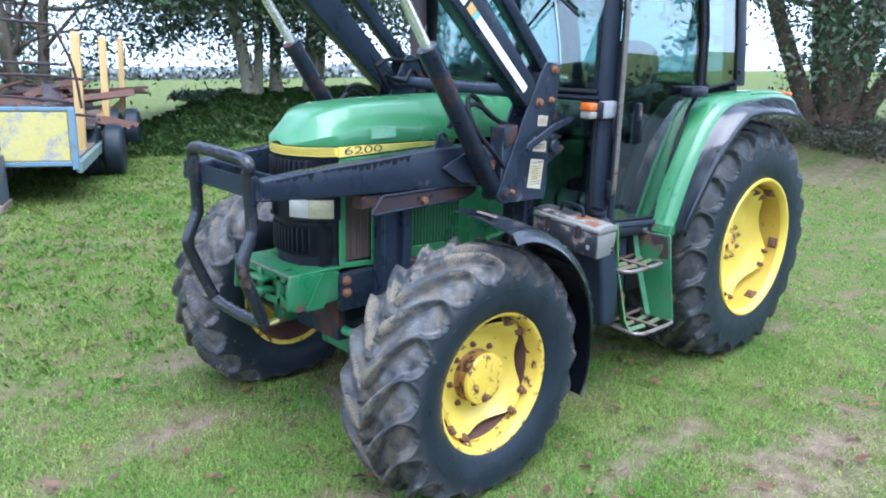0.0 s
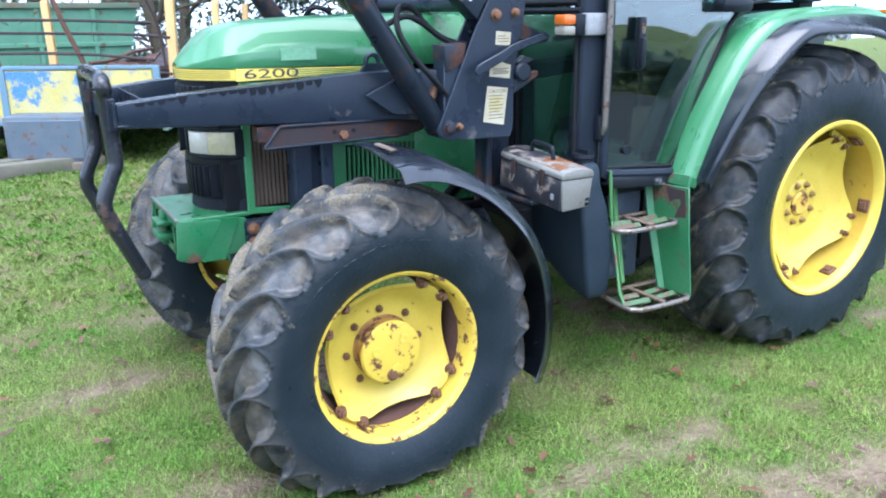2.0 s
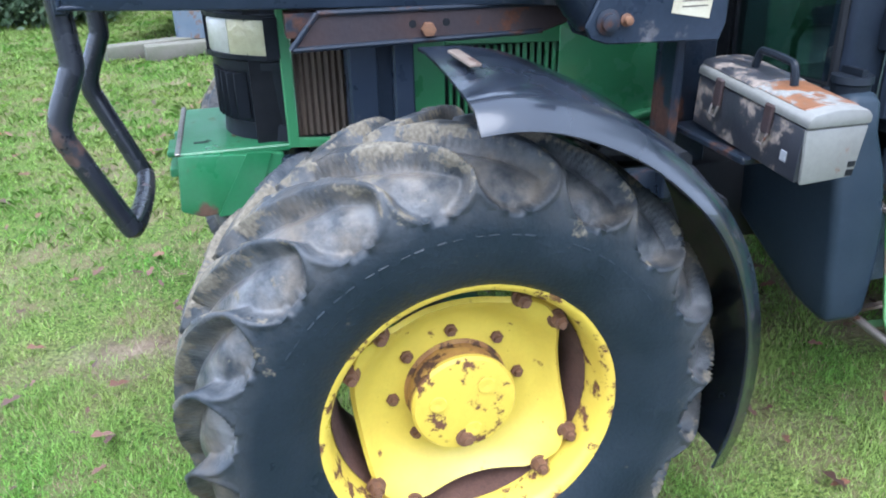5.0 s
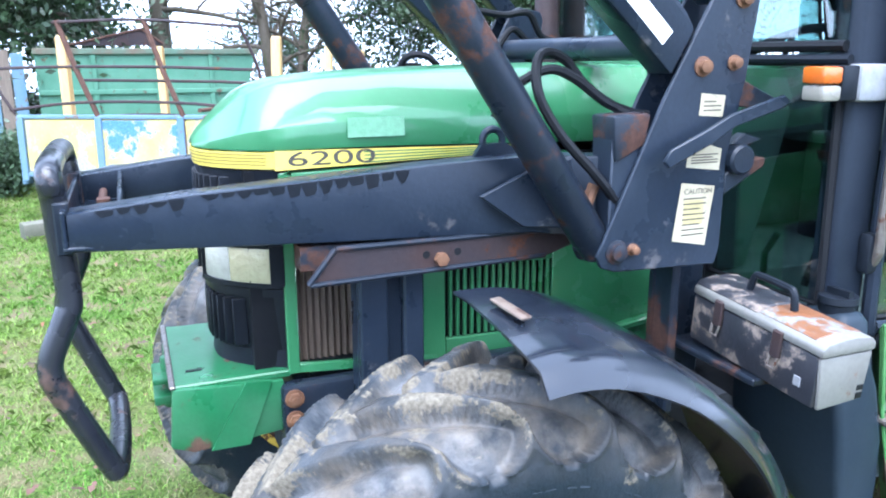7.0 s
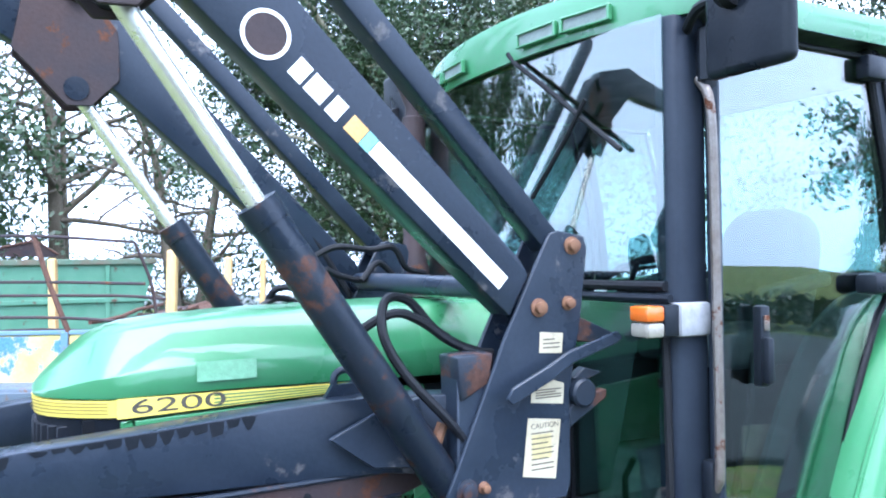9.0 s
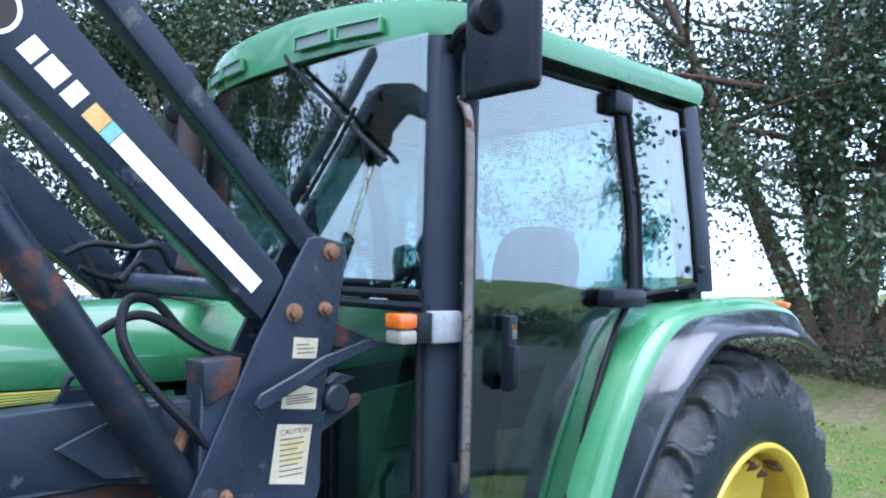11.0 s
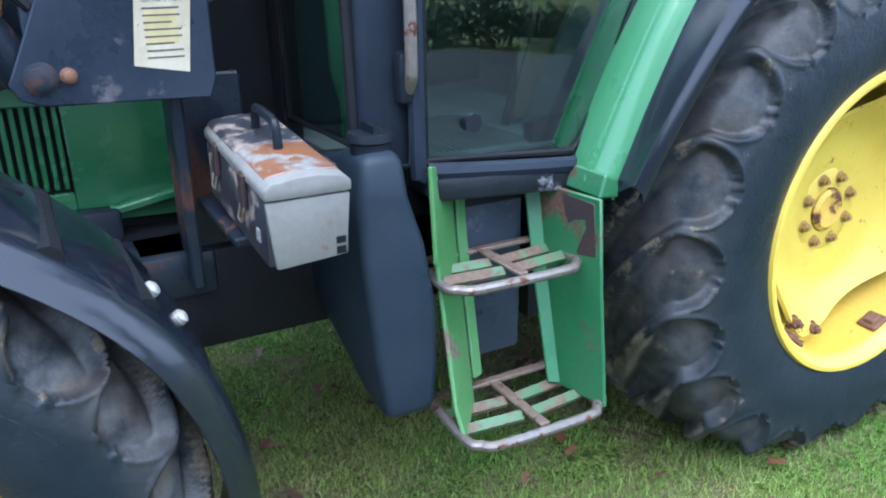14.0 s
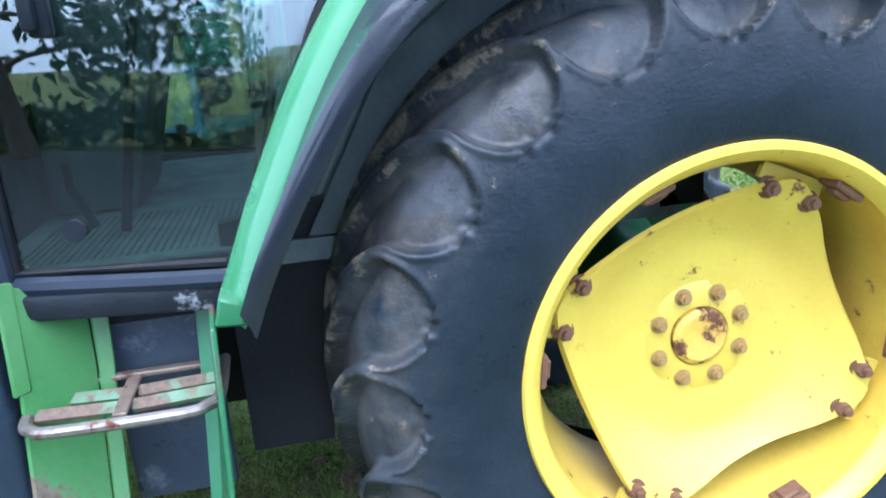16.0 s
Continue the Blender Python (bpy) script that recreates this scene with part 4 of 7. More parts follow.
# front mudguards
def mudguard(s):
    rows = []
    arc = [(-0.005, 1.165), (0.06, 1.168), (0.14, 1.158), (0.23, 1.128), (0.33, 1.078), (0.42, 1.01), (0.50, 0.93), (0.565, 0.835), (0.61, 0.73), (0.64, 0.61), (0.65, 0.48), (0.64, 0.36), (0.612, 0.265)]
    arc = [(p.x, p.y) for p in catmull([(a, b, 0) for a, b in arc], 3)]
    n = len(arc)
    for i, (x, z) in enumerate(arc):
        f = i / (n - 1)
        lift = 0.035 * (1 - f) ** 2
        a, b = arc[max(0, i - 1)], arc[min(n - 1, i + 1)]
        tx, tz = b[0] - a[0], b[1] - a[1]
        ln = math.hypot(tx, tz)
        nx, nz = -tz / ln, tx / ln
        if nx * (x - FRONT[0]) + nz * (z - FRONT[2]) < 0:
            nx, nz = -nx, -nz
        row = []
        yin = 0.70 - 0.03 * f
        yout = 1.045 - 0.05 * f
        for k, (fy, h) in enumerate(((0, lift), (0.2, lift * 0.9 + 0.004), (0.5, lift * 0.5 + 0.006), (0.8, 0.004), (0.93, -0.008), (1.0, -0.045 - 0.01 * f))):
            dx = -0.012 * (1 - fy) if i == 0 else 0
            row.append((x + nx * h + dx, s * (yin + (yout - yin) * fy), z + nz * h))
        rows.append(row)
    g = part("front_mudguard", thicken(loft(B(), rows), 0.006), fender_black, tractor, "glossy black plastic front mudguard", angle=50)
    bm = tube(B(), [(0.30, s * 0.45, 0.62), (0.36, s * 0.6, 0.9), (0.40, s * 0.72, 1.03), (0.40, s * 0.98, 1.015)], 0.022, 8)
    tube(bm, [(0.36, s * 0.6, 0.9), (0.50, s * 0.72, 0.93), (0.515, s * 0.95, 0.905)], 0.018, 8)
    part("mudguard_stay", bm, seal, g)
    for x, y, z in ((0.530, 0.882, 0.905), (0.566, 0.882, 0.848)):
        b = lathe(B(), [(0.014, 0.0), (0.013, -0.010), (0.007, -0.014), (0.0004, -0.015)], 12, (0, 0, 0))
        o = part("mudguard_bolt", b, zinc, g)
        o.location, o.rotation_euler = (x, s * y, z), (radians(-40), 0, radians(70))
    tag = bevel(box(B(), -0.012, 0.012, -0.05, 0.05, 0, 0.007), 0.005, 2)
    o = part("reflector", tag, slat_rust, g, "pale worn reflector")
    o.location, o.rotation_euler = (0.03, s * 0.845, 1.200), (radians(-5 * s), 0, radians(-8 * s))
    o = part("slot", box(B(), -0.03, 0.03, -0.006, 0.006, 0, 0.003), seal, g)
    o.location, o.rotation_euler = (0.36, s * 0.78, 1.076), (0, radians(33), 0)
    return g


for s in (-1, 1):
    mudguard(s)

# ---- tractor: cab ----
for s in (-1, 1):
    # front pillar with hinge blocks
    bm = prism(B(), [(0.965, s * 0.63), (0.99, s * 0.682), (1.085, s * 0.690), (1.085, s * 0.63)], "z", 0.99, 2.34)
    pil = part("front_pillar", bevel(bm, 0.01, 2), pillar_paint, tractor, "dark grey front cab pillar")
    for z in (1.17, 2.2):
        part("hinge", bevel(box(B(), 1.05, 1.10, s * 0.705 - 0.018, s * 0.705 + 0.018, z - 0.05, z + 0.05), 0.01, 2), black_plastic, pil)
    part("grab_rail", tube(B(), catmull([(1.072, s * 0.69, 1.13), (1.072, s * 0.722, 1.16), (1.070, s * 0.732, 1.25), (1.065, s * 0.732, 1.8), (1.06, s * 0.728, 2.1), (1.06, s * 0.69, 2.18)], 5), 0.0125, 10), bare_steel, pil, "worn steel grab rail")
    part("rail_grip", tube(B(), [(1.06, s * 0.715, 2.17), (1.06, s * 0.715, 2.30)], 0.02, 8), black_plastic, pil)
    # rear pillar
    bm = loft(B(), [[(x + dx, s * (y + dy), z) for dx, dy in ((0, 0), (0.13, 0), (0.13, -0.09), (0, -0.09))] for x, y, z in ((2.345, 0.665, 1.66), (2.30, 0.668, 1.9), (2.185, 0.675, 2.36))], close_v=True, caps=True)
    part("rear_pillar", bevel(bm, 0.012, 2), pillar_paint, tractor, "dark grey rear cab pillar")
    # pillar between door and rear quarter light
    bm = loft(B(), [[(x + dx, s * (y + dy), z) for dx, dy in ((0, 0), (0.05, 0), (0.05, -0.05), (0, -0.05))] for x, y, z in ((1.875, 0.70, 1.63), (1.845, 0.702, 1.95), (1.755, 0.70, 2.34))], close_v=True, caps=True)
    part("middle_pillar", bevel(bm, 0.006, 1), black_plastic, tractor)
    # door: glass with a rubber edge
    out = [(1.11, 1.0), (1.47, 0.975), (1.50, 1.0), (1.58, 1.16), (1.68, 1.38), (1.775, 1.55), (1.86, 1.64), (1.865, 1.70), (1.84, 1.95), (1.745, 2.31), (1.105, 2.31)]
    yd = lambda x, z: s * (0.694 + 0.02 * min(1, max(0, (1.6 - z) / 0.6)) * min(1, (x - 1.1) / 0.4))
    bm = B()
    vs = [bm.verts.new((x, yd(x, z), z)) for x, z in out]
    bm.faces.new(vs)
    bmesh.ops.triangulate(bm, faces=bm.faces)
    gl = part("door", thicken(bm, 0.005), cab_glass, tractor, "tall green-tinted glass cab door")
    gl.visible_shadow = False
    part("door_seal", tube(B(), [(x, yd(x, z) + s * 0.004, z) for x, z in out], 0.011, 8, closed=True), seal, gl)
    part("door_frame", tube(B(), catmull([(1.09, s * 0.705, 2.32), (1.09, s * 0.708, 1.8), (1.09, s * 0.71, 1.03), (1.105, s * 0.712, 0.985), (1.14, s * 0.714, 0.975), (1.46, s * 0.73, 0.952), (1.50, s * 0.733, 0.965)], 4), 0.018, 8), pillar_paint, gl)
    bm = box(B(), 1.225, 1.262, *sorted((s * 0.705, s * 0.735)), 1.39, 1.60)
    hd = part("door_handle", bevel(bm, 0.008, 2), black_plastic, gl, "black door handle")
    part("latch_button", bevel(box(B(), 1.233, 1.253, *sorted((s * 0.735, s * 0.74)), 1.535, 1.575), 0.006, 2), bare_steel, hd)
    part("grip", bevel(box(B(), 1.222, 1.247, *sorted((s * 0.73, s * 0.76)), 1.40, 1.52), 0.009, 2), black_plastic, hd)
    part("door_knob", lathe(B(), [(0.02, -0.006), (0.018, 0.012), (0.0005, 0.013)], 16, (1.222, s * 0.706, 1.065)), black_plastic, gl)
    # rear quarter glass
    bm = B()
    bm.faces.new([bm.verts.new(p) for p in ((1.91, s * 0.70, 1.655), (2.33, s * 0.668, 1.69), (2.29, s * 0.67, 1.9), (2.18, s * 0.68, 2.32), (1.80, s * 0.70, 2.32), (1.89, s * 0.70, 1.95))])
    q = part("quarter_window", thicken(bm, 0.005), cab_glass, tractor, "tinted rear quarter window")
    q.visible_shadow = False
    for x, z in ((2.318, 1.745), (1.86, 2.0), (2.17, 2.24)):
        part("window_catch", lathe(B(), [(0.014, s * 0.69), (0.016, s * 0.70), (0.0005, s * 0.71)], 12, (x, 0, z)), black_plastic, q)
    part("quarter_seal", tube(B(), [(1.91, s * 0.702, 1.655), (2.33, s * 0.67, 1.69), (2.29, s * 0.672, 1.9), (2.18, s * 0.682, 2.32), (1.80, s * 0.702, 2.32), (1.89, s * 0.702, 1.95)], 0.01, 6, closed=True), seal, q)
    # lower front window beside the bonnet
    bm = B()
    bm.faces.new([bm.verts.new(p) for p in ((0.975, s * 0.66, 1.04), (0.972, s * 0.28, 1.04), (0.955, s * 0.28, 1.615), (0.965, s * 0.66, 1.615))])
    lw = part("lower_window", thicken(bm, 0.005), cab_glass, tractor, "tinted lower front window")
    lw.visible_shadow = False
    part("lower_frame", tube(B(), [(0.975, s * 0.66, 1.04), (0.972, s * 0.28, 1.03), (0.955, s * 0.28, 1.615), (0.965, s * 0.66, 1.615)], 0.012, 6, closed=True), seal, lw)
    # sill and body under the door
    bm = prism(B(), [(1.11, 0.965), (1.49, 0.94), (1.49, 0.902), (1.46, 0.892), (1.14, 0.914), (1.10, 0.93)], "y", *sorted((s * 0.60, s * 0.735)))
    part("sill", bevel(bm, 0.008, 2), sill_worn, tractor, "scuffed black door sill")
    part("floor_side", box(B(), 1.02, 1.5, *sorted((s * 0.58, s * 0.64)), 0.86, 0.97), seal, tractor)

# windscreen, a bowed pane
for x0, z0, z1, nm in ((0.955, 1.66, 2.34, "windscreen"),):
    rows = []
    for z in np.linspace(z0, z1, 6):
        rows.append([(x0 + 0.015 - 0.055 * (1 - (y / 0.66) ** 2), y, z) for y in np.linspace(-0.66, 0.66, 21)])
    ws = part(nm, thicken(loft(B(), rows), 0.005), cab_glass, tractor, "wide curved green-tinted windscreen")
    ws.visible_shadow = False
    part("screen_seal", tube(B(), [(x0 + 0.013 - 0.055 * (1 - (y / 0.66) ** 2), y, z0 - 0.005) for y in np.linspace(-0.66, 0.66, 21)], 0.014, 8), seal, ws)
    part("screen_rail", tube(B(), [(x0 + 0.005 - 0.05 * (1 - (y / 0.66) ** 2), y, z0 - 0.035) for y in np.linspace(-0.68, 0.68, 21)], 0.012, 8), black_plastic, ws)
    part("wiper", tube(B(), [(0.885, -0.09, 2.365), (0.888, -0.12, 2.33), (0.893, -0.27, 2.225), (0.905, -0.41, 2.118), (0.925, -0.55, 2.01)], 0.008, 8), seal, ws, "thin black wiper arm")
    blade = tube(B(), [(0.893, -0.20, 1.91), (0.893, -0.37, 2.07), (0.90, -0.44, 2.16)], 0.007, 6)
    part("wiper_blade", blade, seal, ws)

# rear window and wall
bm = B()
bm.faces.new([bm.verts.new(p) for p in ((2.43, -0.62, 1.66), (2.43, 0.62, 1.66), (2.24, 0.62, 2.34), (2.24, -0.62, 2.34))])
rw = part("rear_window", thicken(bm, 0.005), cab_glass, tractor, "tinted rear cab window")
rw.visible_shadow = False
part("rear_wall", box(B(), 2.36, 2.46, -0.62, 0.62, 0.95, 1.66), seal, tractor)
part("cab_floor", box(B(), 1.0, 2.4, -0.62, 0.62, 0.93, 0.975), cab_mat, tractor, "ribbed rubber cab floor")
bm = B()
for i in range(26):
    rod(bm, (1.06 + 0.016 * i, -0.58, 0.977), (1.06 + 0.016 * i, -0.2, 0.977), 0.0035, 6)
part("floor_rib", bm, cab_mat, tractor)
part("firewall", box(B(), 0.955, 1.0, -0.27, 0.27, 0.86, 1.63), seal, tractor)
part("inner_fender", prism(B(), [(1.52, 0.98), (1.75, 1.35), (1.95, 1.50), (2.38, 1.52), (2.38, 0.98)], "y", 0.40, 0.66), cream, tractor)
part("inner_fender", prism(B(), [(1.62, 0.98), (1.80, 1.30), (2.0, 1.45), (2.38, 1.48), (2.38, 0.98)], "y", -0.62, -0.42), cream, tractor)

# roof
rows = []
for f in np.linspace(0, 1, 9):
    row = []
    for j in range(29):
        y = -0.745 + 1.49 * j / 28
        q = abs(y) / 0.745
        xf = 0.885 + 0.15 * q ** 2.4
        xb = 2.26 - 0.06 * q ** 4
        row.append((xf + (xb - xf) * f, y, 2.46 + 0.07 * (1 - q ** 2) * math.sin(math.pi * min(1, 0.12 + f * 0.85)) ** 0.5 - 0.02 * q ** 6))
    rows.append(row)
edge = [p for p in rows[0]] + [r[-1] for r in rows[1:]] + [p for p in rows[-1][-2::-1]] + [r[0] for r in rows[-2:0:-1]]
bm = loft(B(), rows)
roof = part("roof", bm, green, tractor, "green domed cab roof", angle=40)
bm = B()
cx, cy = 1.6, 0
loft(bm, [[Vector(p) for p in edge + edge[:1]], [(cx + (p[0] - cx) * 1.012, p[1] * 1.012, p[2] - 0.03) for p in edge + edge[:1]], [(cx + (p[0] - cx) * 1.0, p[1] * 1.0, 2.365) for p in edge + edge[:1]]])
part("roof_rim", thicken(bm, 0.01), green, roof, "green roof edge with vents")
bm = B()
bm.faces.new([bm.verts.new((cx + (p[0] - cx) * 0.985, p[1] * 0.985, 2.372)) for p in edge])
part("roof_lining", thicken(bm, 0.01), seal, roof)
vent_mesh = mat("dull_green_grey_mesh", (0.17, 0.21, 0.19), (0.12, 0.15, 0.135), 0.6, scale=14, bump=0.2)
for y in (-0.43, -0.245, 0.245, 0.43):
    q = abs(y) / 0.745
    xf = 0.885 + 0.15 * q ** 2.4
    ang = math.atan2(-(0.15 * 2.4 * q ** 1.4 / 0.745) * (1 if y > 0 else -1), 1)
    at_ = pose(xf - 0.012, y, 2.410, 0, 0, math.degrees(ang))
    vent = part("roof_vent", box(B(), -0.004, 0.004, -0.076, 0.076, -0.016, 0.016, at_), vent_mesh, roof, "grey mesh roof vent")
    for y0, y1, z0, z1 in ((-0.084, 0.084, 0.016, 0.022), (-0.084, 0.084, -0.022, -0.016), (-0.086, -0.076, -0.022, 0.022), (0.076, 0.086, -0.022, 0.022)):
        part("vent_frame", bevel(box(B(), -0.012, 0.004, y0, y1, z0, z1, at_), 0.002, 1), green, vent)
for s in (-1, 1):
    part("roof_bracket", bevel(box(B(), 0.93, 0.97, s * 0.28 - 0.02, s * 0.28 + 0.02, 2.30, 2.37), 0.004, 1), seal, roof)
part("door_catch", bevel(box(B(), 1.70, 1.80, -0.735, -0.69, 2.268, 2.338), 0.01, 2), black_plastic, roof)
roof.location.z = -0.028

# seat, wheel and console inside
bm = bevel(box(B(), 1.68, 2.15, -0.25, 0.25, 1.33, 1.47), 0.05, 3)
seat = part("seat", bm, seat_cloth, tractor, "grey cloth driver's seat")
back = [(-0.20, 0.0), (0.20, 0.0)] + [(0.215 * math.cos(a) ** 0.6 if a < 1.57 else -0.215 * max(0, -math.cos(a)) ** 0.6, 0.30 + 0.20 * math.sin(a) ** 0.8) for a in np.linspace(0.02, math.pi - 0.02, 15)]
bm = bevel(prism(B(), back, "x", -0.05, 0.05), 0.03, 3)
o = part("backrest", bm, seat_cloth, seat, "round-shouldered seat back")
o.location, o.rotation_euler = (2.12, 0, 1.42), (0, radians(10), 0)
part("seat_base", bevel(box(B(), 1.76, 2.06, -0.17, 0.17, 0.97, 1.33), 0.02, 2), seal, seat)
for s in (-1, 1):
    o = part("armrest", bevel(box(B(), -0.17, 0.17, -0.035, 0.035, -0.025, 0.025), 0.02, 3), seat_cloth, seat)
    o.location, o.rotation_euler = (1.95, s * 0.29, 1.62), (0, radians(-8), 0)
bm = bevel(prism(B(), [(1.02, 0.98), (1.22, 0.98), (1.36, 1.50), (1.30, 1.60), (1.12, 1.58), (1.02, 1.50)], "y", -0.16, 0.16), 0.02, 2)
part("dashboard", bm, cream, tractor, "grey dashboard column")
sw = part("steering_wheel", tube(B(), [Vector((1.44 + 0.19 * math.cos(a) * 0.82, 0.19 * math.sin(a), 1.62 + 0.19 * math.cos(a) * 0.55)) for a in [2 * math.pi * i / 28 for i in range(28)]], 0.015, 8, closed=True), seal, tractor, "black steering wheel")
bm = rod(B(), (1.30, 0, 1.52), (1.44, 0, 1.615), 0.025)
for a in (0.5, 2.6, 4.7):
    rod(bm, (1.44, 0, 1.615), (1.44 + 0.19 * math.cos(a) * 0.82, 0.19 * math.sin(a), 1.62 + 0.19 * math.cos(a) * 0.55), 0.01)
part("wheel_spoke", bm, seal, sw)
part("console", bevel(prism(B(), [(1.62, 0.98), (2.3, 0.98), (2.3, 1.62), (1.95, 1.66), (1.62, 1.52)], "y", 0.30, 0.42), 0.03, 2), cream, tractor)
bm = tube(B(), [(1.23, -0.38, 0.98), (1.27, -0.40, 1.15), (1.33, -0.42, 1.42)], 0.011, 8)
tube(bm, [(1.50, -0.40, 0.98), (1.58, -0.40, 1.25), (1.60, -0.40, 1.42)], 0.011, 8), tube(bm, [(1.15, -0.30, 0.98), (1.12, -0.33, 1.08), (1.13, -0.36, 1.14)], 0.01, 8)
part("lever", bm, seal, tractor)
part("sheet_of_card", box(B(), 1.45, 1.58, -0.41, -0.402, 1.10, 1.30, pose(0, 0, 0, 0, 4, 0)), tan_panel, tractor)
part("card_on_dash", box(B(), 1.02, 1.16, -0.52, -0.30, 1.58, 1.60, pose(0, 0, 0, 0, 0, 0)), cream, tractor)

# indicator lamp on a bracket
for s in (-1, 1):
    br = part("indicator_bracket", bevel(box(B(), 0.972, 1.082, *sorted((s * 0.655, s * 0.708)), 1.53, 1.615), 0.012, 2), grey_patch, tractor, "scuffed grey lamp bracket")
    part("indicator_body", bevel(box(B(), 0.925, 0.975, *sorted((s * 0.635, s * 0.70)), 1.533, 1.612), 0.006, 2), black_plastic, br)
    part("orange_lens", bevel(box(B(), 0.868, 0.926, *sorted((s * 0.635, s * 0.70)), 1.571, 1.610), 0.008, 2), orange_lens, br, "orange indicator lens")
    part("white_lens", bevel(box(B(), 0.871, 0.926, *sorted((s * 0.635, s * 0.70)), 1.533, 1.569), 0.008, 2), white_lens, br, "clear sidelight lens")
    # outside mirror
    mm = part("mirror", bevel(box(B(), 0.962, 1.004, *sorted((s * 0.795, s * 1.03)), 2.14, 2.53), 0.03, 3), black_plastic, tractor, "large black mirror housing")
    mm.location = (0, 0, 0)
    part("mirror_glass", box(B(), 1.0045, 1.0075, *sorted((s * 0.82, s * 1.005)), 2.17, 2.50), mirror_mat, mm)
    part("mirror_arm", tube(B(), catmull([(1.03, s * 0.68, 2.30), (0.99, s * 0.76, 2.33), (0.98, s * 0.84, 2.33)], 4), 0.013, 8), seal, mm)
    part("mirror_knob", lathe(B(), [(0.04, -0.02), (0.045, 0.0), (0.035, 0.02), (0.0005, 0.025)], 18, (0.955, s * 0.88, 2.33)), seal, mm)
    # work lamp block on the wing
    part("wing_block", bevel(box(B(), 1.660, 1.845, *sorted((s * 0.70, s * 0.772)), 1.615, 1.675), 0.016, 2), black_plastic, tractor, "black block on the wing")

# rear wings: green shell with a dark rim strip
def rear_wing(s):
    arc = [(1.455, 0.925), (1.487, 1.0), (1.545, 1.13), (1.645, 1.32), (1.755, 1.475), (1.86, 1.56), (1.97, 1.605), (2.17, 1.625), (2.45, 1.635), (2.70, 1.615), (2.80, 1.58)]
    arc = [(p.x, p.y) for p in catmull([(a, b, 0) for a, b in arc], 4)]
    rows = []
    for x, z in arc:
        rows.append([(x + 0.03, s * 0.60, z - 0.004), (x + 0.012, s * 0.70, z + 0.004), (x, s * 0.74, z + 0.004), (x + 0.004, s * 0.80, z), (x + 0.02, s * 0.835, z - 0.012), (x + 0.042, s * 0.842, z - 0.035)])
    w = part("rear_wing", thicken(loft(B(), rows), 0.006), green, tractor, "green rear wing over the wheel", angle=50)
    part("wing_bead", tube(B(), [(x + 0.004, s * 0.79, z + 0.002) for x, z in arc], 0.007, 6), green, w)
    out = [(1.508, 0.925), (1.552, 1.025), (1.63, 1.165), (1.74, 1.325), (1.87, 1.45), (1.98, 1.53), (2.10, 1.55), (2.30, 1.548), (2.50, 1.528), (2.68, 1.475), (2.815, 1.41)]
    out = [(p.x, p.y) for p in catmull([(a, b, 0) for a, b in out], 4)]
    rows = []
    for i, (x, z) in enumerate(out):
        ax, az = arc[i]
        f = i / len(out)
        yo = 0.90 + 0.06 * min(1, f * 1.6)
        rows.append([(ax + 0.036, s * 0.838, az - 0.028), (ax + (x - ax) * 0.5 + 0.02, s * 0.875, az + (z - az) * 0.45), (x - 0.01, s * yo, z + 0.012), (x + 0.004, s * (yo + 0.012), z - 0.006), (x + 0.012, s * (yo + 0.008), z - 0.03), (x + 0.014, s * (yo - 0.01), z - 0.03)])
    part("wing_strip", thicken(loft(B(), rows), 0.005), fender_black, w, "dark plastic wing extension", angle=50)
    part("wing_inner", prism(B(), [(x + 0.04, z - 0.01) for x, z in arc] + [(2.8, 1.2), (2.0, 1.1), (1.58, 0.62), (1.50, 0.62)], "y", *sorted((s * 0.44, s * 0.46))), cream, w)
    part("tail_lamp", bevel(box(B(), 2.77, 2.81, *sorted((s * 0.72, s * 0.82)), 1.60, 1.625), 0.008, 2), orange_lens, w)
    part("wing_foot", bevel(prism(B(), [(1.448, 0.902), (1.505, 0.898), (1.50, 0.94), (1.462, 0.955)], "y", *sorted((s * 0.72, s * 0.852))), 0.005, 1), green_worn, w, "chipped green wing foot")
    return w


for s in (-1, 1):
    rear_wing(s)

